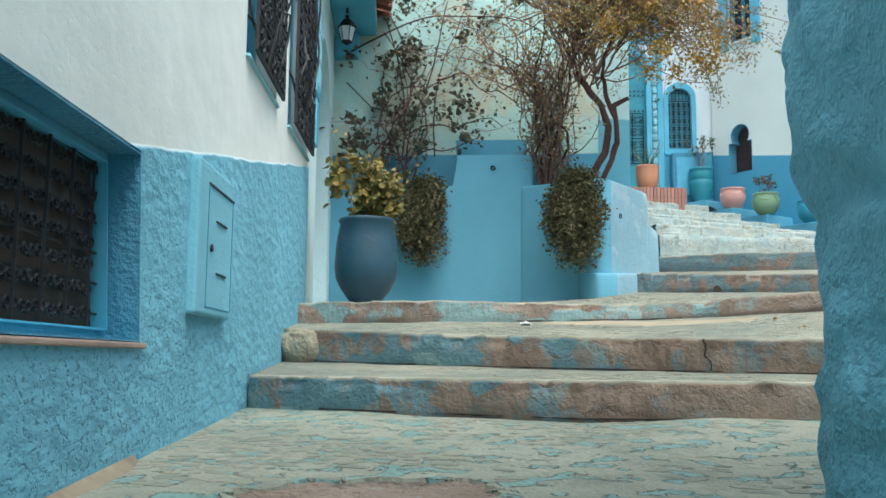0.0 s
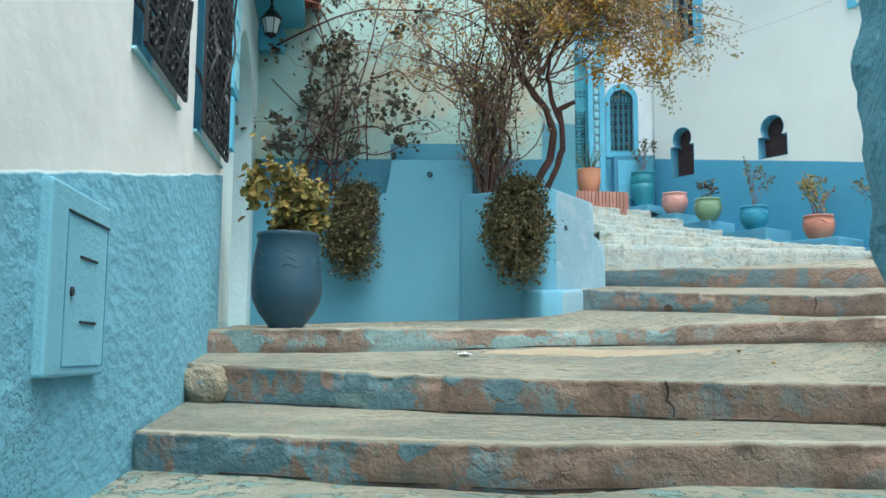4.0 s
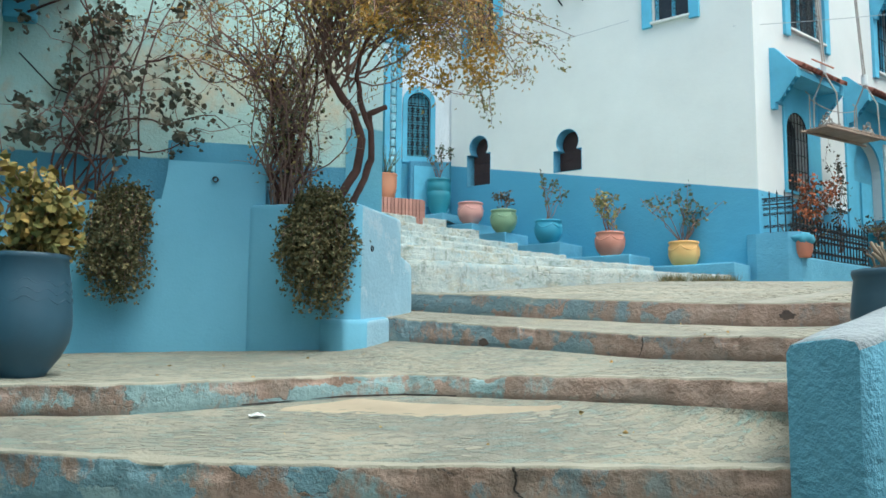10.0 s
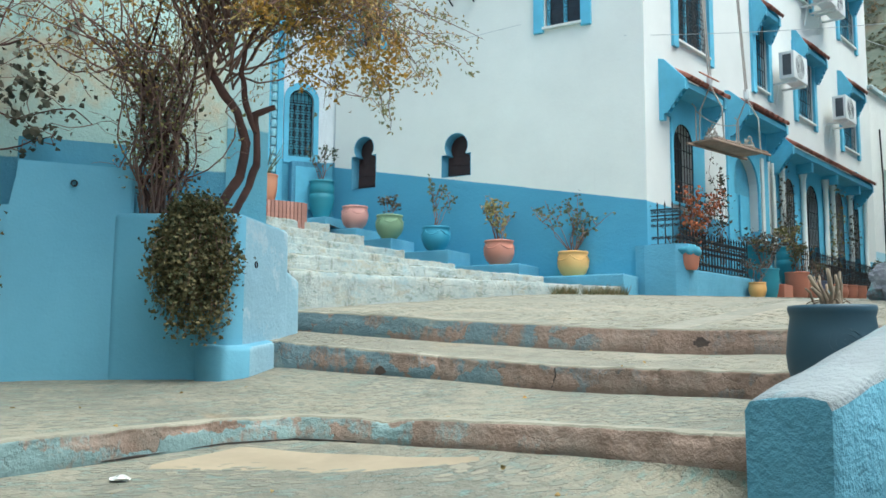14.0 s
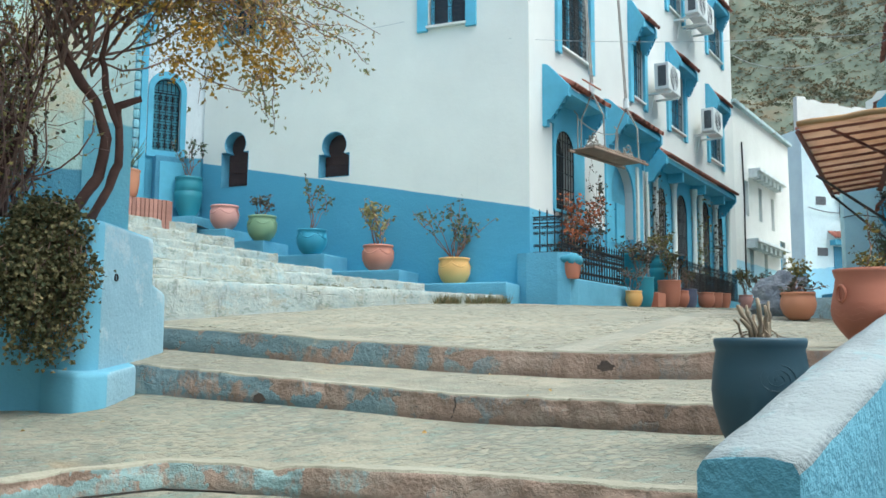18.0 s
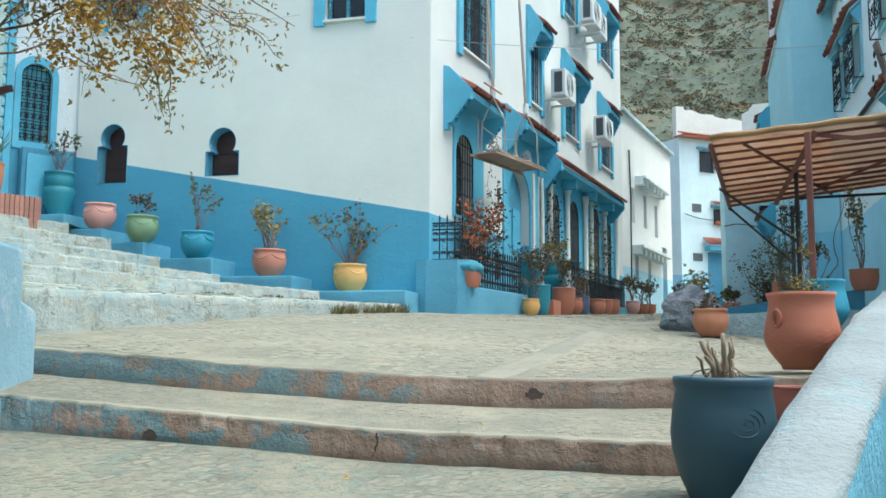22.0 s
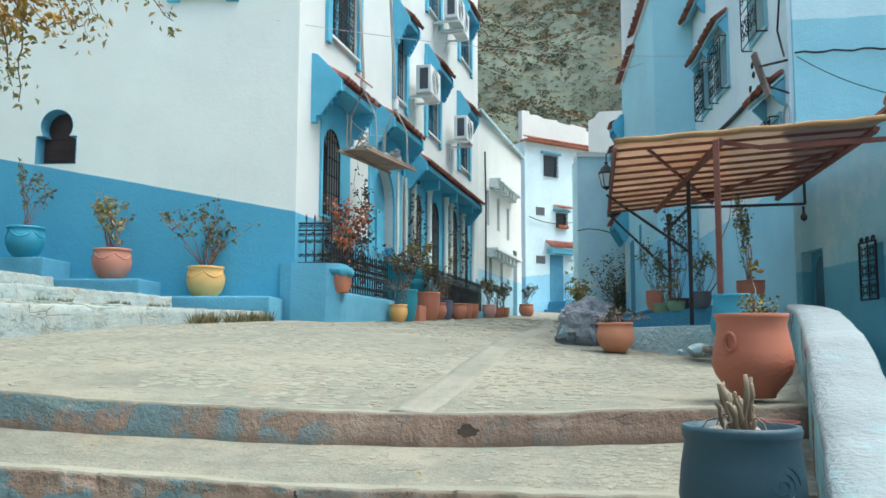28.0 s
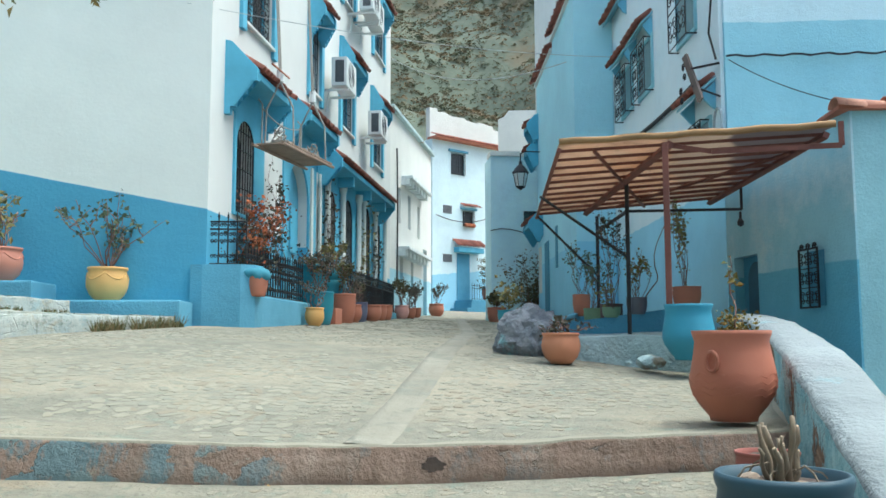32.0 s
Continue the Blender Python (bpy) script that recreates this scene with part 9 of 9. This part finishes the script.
lay("pavement", -0.9, 1.4, 2.0, 3.7, 0.0, 0.075, 0.05, -0.12, lambda x, y: True, 0.0014, (0.2, 2.9), 200, mat=m_tr)

m_ws, nt, bs = nodes_of("whitewashed_stone")
c = coords(nt)
k = mix(nt, nt.nodes.new("ShaderNodeNewGeometry").outputs["Random Per Island"], (0.24, 0.27, 0.24), (0.35, 0.355, 0.30))
k = mix(nt, ramp(nt, tex(nt, "noise", c, 3.5, 6, 0.75), 0.5, 0.62, 0.0, 0.75), k, (0.20, 0.23, 0.18))
k = mix(nt, ramp(nt, tex(nt, "noise", c, 1.6, 5, 0.75), 0.55, 0.66, 0.0, 0.7), k, (0.25, 0.37, 0.42))
nt.links.new(k, bs.inputs["Base Color"])
bs.inputs["Roughness"].default_value = 0.9
bump(nt, bs, tex(nt, "noise", c, 30.0, 5, 0.7), 0.6, 0.012)
for k in range(4):
    back_line, front_line = apart(S_LINES[k + 1], 0.08), apart(S_LINES[k], 0.14)
    lay("white_step_%d" % (k + 1), 2.2, 7.2, 10.0, 15.0, 0.28, 0.17, 0.11, 0.25, lambda x, y: back_line(x, y) and front_line(x, y), 0.012, mat=m_ws, label="worn whitewashed stones of the step")

# light cement channel down the middle of the street
tree_ = surface("plaza")
bm = B()
rows = []
path = along(GUTTER, 90)
for k, (x, y) in enumerate(path):
    d = path[min(k + 1, 89)] - path[max(k - 1, 0)]
    d = d / np.linalg.norm(d)
    row = []
    for s in (-0.105, -0.095, -0.05, 0.0, 0.05, 0.095, 0.105):
        px, py = x - d[1] * s * (1 + 0.15 * noise.noise((x * 2, y * 2, 0))), y + d[0] * s
        hit = tree_.ray_cast(Vector((px, py, 8.0)), Vector((0, 0, -1)))[0]
        z = hit.z if hit else plaza_z(px, py)
        row.append(bm.verts.new((px, py, z + (-0.01 if abs(s) > 0.1 else 0.004 - 0.002 * (abs(s) < 0.03)) + 0.002 * noise.noise((px * 7, py * 7, 1)))))
    rows.append(row)
for a, b in zip(rows, rows[1:]):
    for k in range(6):
        bm.faces.new((a[k], a[k + 1], b[k + 1], b[k])).smooth = True
solid("gutter", bm, stucco("gutter_cement", (0.255, 0.24, 0.19), 0.14, 40, 0.35, worn=(0.19, 0.19, 0.155), worn_at=0.52, vein=False), "pale cement channel down the cobbled street", "gutter", "", "structure")

M_CHIP = plain("chip_earth", (0.085, 0.065, 0.055), 0.95, 0, 0.4, 30, 1.0)
# Near-black paint for the shade inside cracks, laid on as thin pieces.
M_CRACK = plain("crack_shade", (0.05, 0.042, 0.037), 0.95, 0, 0.3, 20)
for base, pts, r, way in (
    ("step_2", [(1.275, 4.0, 0.39), (1.29, 4.0, 0.36), (1.285, 4.0, 0.31), (1.31, 4.0, 0.28), (1.315, 4.0, 0.235)], 0.0055, (0, 1, 0)),
    ("step_4", [(2.5, 5.95, 0.89), (2.515, 5.95, 0.85), (2.495, 5.97, 0.78)], 0.005, (0.7, 0.7, 0)),
):
    face, line = surface(base), []
    for p in along(pts, 18) if way[2] else [Vector(a).lerp(Vector(b), t / 6) for a, b in zip(pts, pts[1:]) for t in range(7)]:
        hit = face.ray_cast(Vector(p), Vector(way))[0]
        if hit:
            line.append(hit - Vector(way) * 0.001 + Vector((pave.gauss(0, 0.004), 0, 0)))
    bm = B()
    tube(bm, line, r, 5, r * 0.6)
    part("crack", bm, M_CRACK, bpy.data.objects[base], "open crack, its shade drawn as a dark bar")
for base, p, s in (("step_4", (1.9, 6.95, 0.86), (0.045, 0.05, 0.03)), ("plaza", (3.5, 5.9, 1.04), (0.06, 0.05, 0.035))):
    hit, nrm, _, _ = surface(base).ray_cast(Vector(p), Vector((0.7, 0.7, 0)))
    if hit:
        bm = B()
        plate(bm, [(s[0] * q * math.cos(a), s[2] * q * math.sin(a)) for q, a in [(pave.uniform(0.6, 1.05), 2 * math.pi * k / 22) for k in range(22)]], -0.004, 0.03)
        bmesh.ops.triangulate(bm, faces=[f for f in bm.faces if len(f.verts) > 4])
        part("chip", bm, M_CHIP, bpy.data.objects[base], "chipped dark hollow", m=Matrix.Translation(hit) @ pose(0, 0, 0, 0, 0, -44))

# Dark strips along the riser feet paint in the crevice shade.
for base, low, start, end in (("step_1", A_LO, 20, 130), ("step_2", B_LO, 4, 196), ("step_3", C_LO, 60, 120)):
    pts, dark = along(low, 200), []
    for k in range(start, end):
        d = pts[min(k + 1, 199)] - pts[k - 1]
        out_ = Vector((d[1], -d[0], 0)).normalized()
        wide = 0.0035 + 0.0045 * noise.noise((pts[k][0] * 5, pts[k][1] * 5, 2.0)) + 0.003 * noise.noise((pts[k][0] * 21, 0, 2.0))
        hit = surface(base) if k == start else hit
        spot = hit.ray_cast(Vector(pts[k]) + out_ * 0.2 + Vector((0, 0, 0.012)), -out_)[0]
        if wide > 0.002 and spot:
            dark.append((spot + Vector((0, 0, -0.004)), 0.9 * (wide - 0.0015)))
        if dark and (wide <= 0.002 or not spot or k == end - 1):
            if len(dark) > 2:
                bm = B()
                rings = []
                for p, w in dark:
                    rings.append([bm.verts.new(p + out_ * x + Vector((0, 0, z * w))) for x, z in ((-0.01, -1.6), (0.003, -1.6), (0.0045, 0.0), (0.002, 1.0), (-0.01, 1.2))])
                for a, b in zip(rings, rings[1:]):
                    for q in range(4):
                        bm.faces.new((a[q], a[q + 1], b[q + 1], b[q]))
                part("crack", bm, M_CRACK, bpy.data.objects[base], "open crack under the riser, its shade drawn as a dark strip")
            dark = []

# broken brown hollow in the paving, its rim raised and crumbling
ground_ = surface("pavement")


def hollow(a, q):
    w = 1 + 0.25 * noise.noise((2 * math.cos(a), 2 * math.sin(a), 1.0)) + 0.12 * noise.noise((8 * math.cos(a), 8 * math.sin(a), 4.0)) + 0.05 * noise.noise((24 * math.cos(a), 24 * math.sin(a), 4.0))
    x, y = -0.06 + 0.3 * w * q * math.cos(a), 1.87 + 0.26 * w * q * math.sin(a)
    return ground_.ray_cast(Vector((x, y, 2)), Vector((0, 0, -1)))[0]


bm = B()
mid_ = bm.verts.new(hollow(0.0, 0.0) + Vector((0, 0, 0.004)))
rings = []
for q in (0.2, 0.4, 0.6, 0.75, 0.86, 0.94, 1.0):
    ring = []
    for k in range(96):
        p = hollow(2 * math.pi * k / 96, q)
        ring.append(bm.verts.new(p + Vector((0, 0, 0.006 + 0.008 * noise.noise(p * 14) + 0.006 * noise.noise(p * 40) if q < 1 else -0.004))))
    rings.append(ring)
for k in range(96):
    bm.faces.new((mid_, rings[0][k], rings[0][(k + 1) % 96]))
    for a, b in zip(rings, rings[1:]):
        bm.faces.new((a[k], b[k], b[(k + 1) % 96], a[(k + 1) % 96]))
patch_ = part("broken_patch", bm, stucco("bare_brown_earth", (0.175, 0.122, 0.085), 0.3, 30, 1.0, worn=(0.085, 0.062, 0.048), worn_at=0.5, vein=False), bpy.data.objects["pavement"], "broken paving showing brown earth")
bm = B()
edges_ = [[], [], [], []]
for k in range(96):
    a = 2 * math.pi * k / 96
    for line, (q, dz) in zip(edges_, ((0.95, -0.006), (0.985, 0.014), (1.05, 0.013), (1.2, -0.002))):
        p = hollow(a, q)
        line.append(bm.verts.new(p + Vector((0, 0, dz * (1 + 0.5 * noise.noise(p * 11))))))
for k in range(96):
    for a, b in zip(edges_, edges_[1:]):
        bm.faces.new((a[k], b[k], b[(k + 1) % 96], a[(k + 1) % 96]))
part("rim", bm, M_LANE, patch_, "crumbling mortar rim")
# reddish earth washed along the foot of the wall
bm = B()
rows = []
for k in range(31):
    u = k / 30
    row = []
    for q in range(5):
        y = 1.75 + 0.62 * u
        x = -0.62 - 0.0746 * y + 0.004 + (0.015 + 0.05 * math.sin(math.pi * u) * (0.8 + 0.6 * noise.noise((y * 6, 3, 1)))) * q / 4
        p = ground_.ray_cast(Vector((x, y, 2)), Vector((0, 0, -1)))[0]
        row.append(bm.verts.new(p + Vector((0, 0, 0.02 * (1 - q / 4) ** 2 + (0.003 if q < 4 else -0.004)))))
    rows.append(row)
for a, b in zip(rows, rows[1:]):
    for q in range(4):
        bm.faces.new((a[q], a[q + 1], b[q + 1], b[q])).smooth = True
part("earth_drift", bm, plain("washed_ochre_earth", (0.225, 0.18, 0.125), 0.95, 0, 0.35, 24, 0.8), bpy.data.objects["pavement"], "ochre earth along the foot of the wall")

# fine sand drifted against the riser of the landing
step_ = surface("step_2")
bm = B()
rows = []
for k in range(15):
    u = k / 14
    row = []
    for i in range(31):
        w = i / 30
        q = w / 0.45 if w < 0.45 else (w - 0.45) / 0.55
        edge = Vector((0.58, 5.68)).lerp(Vector((1.0, 5.98)), q) if w < 0.45 else Vector((1.0, 5.98)).lerp(Vector((1.84, 5.24)), q)
        rim = Vector((0.56, 5.64)).lerp(Vector((1.0, 5.34)), q) if w < 0.45 else Vector((1.0, 5.34)).lerp(Vector((1.82, 5.2)), q)
        rim.y += 0.07 * noise.noise((w * 5, 1, 2)) * math.sin(math.pi * w) + 0.025 * noise.noise((w * 19, 4, 2))
        x, y = edge.lerp(rim, u)
        hit = step_.ray_cast(Vector((x, y, 0.6)), Vector((0, 0, -1)))[0]
        z = hit.z if hit else 0.5
        row.append(bm.verts.new((x, y, z + 0.006 * (1 - u) ** 2 + 0.0016 - 0.004 * u * u)))
    rows.append(row)
for a, b in zip(rows, rows[1:]):
    for i in range(30):
        bm.faces.new((a[i], a[i + 1], b[i + 1], b[i])).smooth = True
part("sand_drift", bm, plain("fine_sand", (0.30, 0.25, 0.175), 0.95, 0, 0.14, 20, 0.3), bpy.data.objects["step_2"], "pale sand drifted against the riser")

# the scrap of paper rests on its step
bpy.data.objects["paper"].location.z = surface("step_2").ray_cast(Vector((0.444, 5.45, 2)), Vector((0, 0, -1)))[0].z + 0.012

# rounded ochre stone that ends the second step at the wall
bm = B()
bmesh.ops.create_icosphere(bm, subdivisions=4, radius=1.0)
for v in bm.verts:
    n_ = v.co.normalized()
    q = 1 + 0.16 * noise.noise(n_ * 1.8) + 0.07 * noise.noise(n_ * 5)
    v.co = Vector((math.copysign(abs(n_.x) ** 0.7, n_.x) * 0.14, math.copysign(abs(n_.y) ** 0.7, n_.y) * 0.1, math.copysign(abs(n_.z) ** 0.7, n_.z) * 0.105)) * q
part("end_stone", bm, stucco("ochre_stone", (0.27, 0.235, 0.165), 0.2, 40, 0.7, worn=(0.16, 0.25, 0.27), worn_at=0.6, vein=False), bpy.data.objects["step_2"], "rounded ochre end stone", smooth=True, m=Matrix.Translation((-0.88, 5.06, 0.345)) @ pose(0, 0, 0, 0, 0, -20))

# a few dry leaves blown over the steps
bm = B()
for base, x0, x1, y0, y1, n in (("step_2", 0.3, 2.3, 4.6, 5.4, 9), ("step_3", -0.8, 2.6, 5.6, 7.0, 14), ("step_4", 2.0, 3.6, 5.6, 7.0, 9), ("step_1", 0.0, 2.2, 3.8, 4.2, 5)):
    face = surface(base)
    for _ in range(n):
        hit, nrm, _, _ = face.ray_cast(Vector((pave.uniform(x0, x1), pave.uniform(y0, y1), 3)), Vector((0, 0, -1)))
        if hit and abs(nrm.z) > 0.8:
            leaf(bm, hit + Vector((0, 0, 0.004)), pave.uniform(0.016, 0.03), 0.4, (pave.gauss(0, 3), pave.gauss(0, 3), 0.0))
solid("fallen_leaves", bm, M_LEAF_OCHRE, "dry ochre leaves blown over the steps", "leaves", "", "stuff")
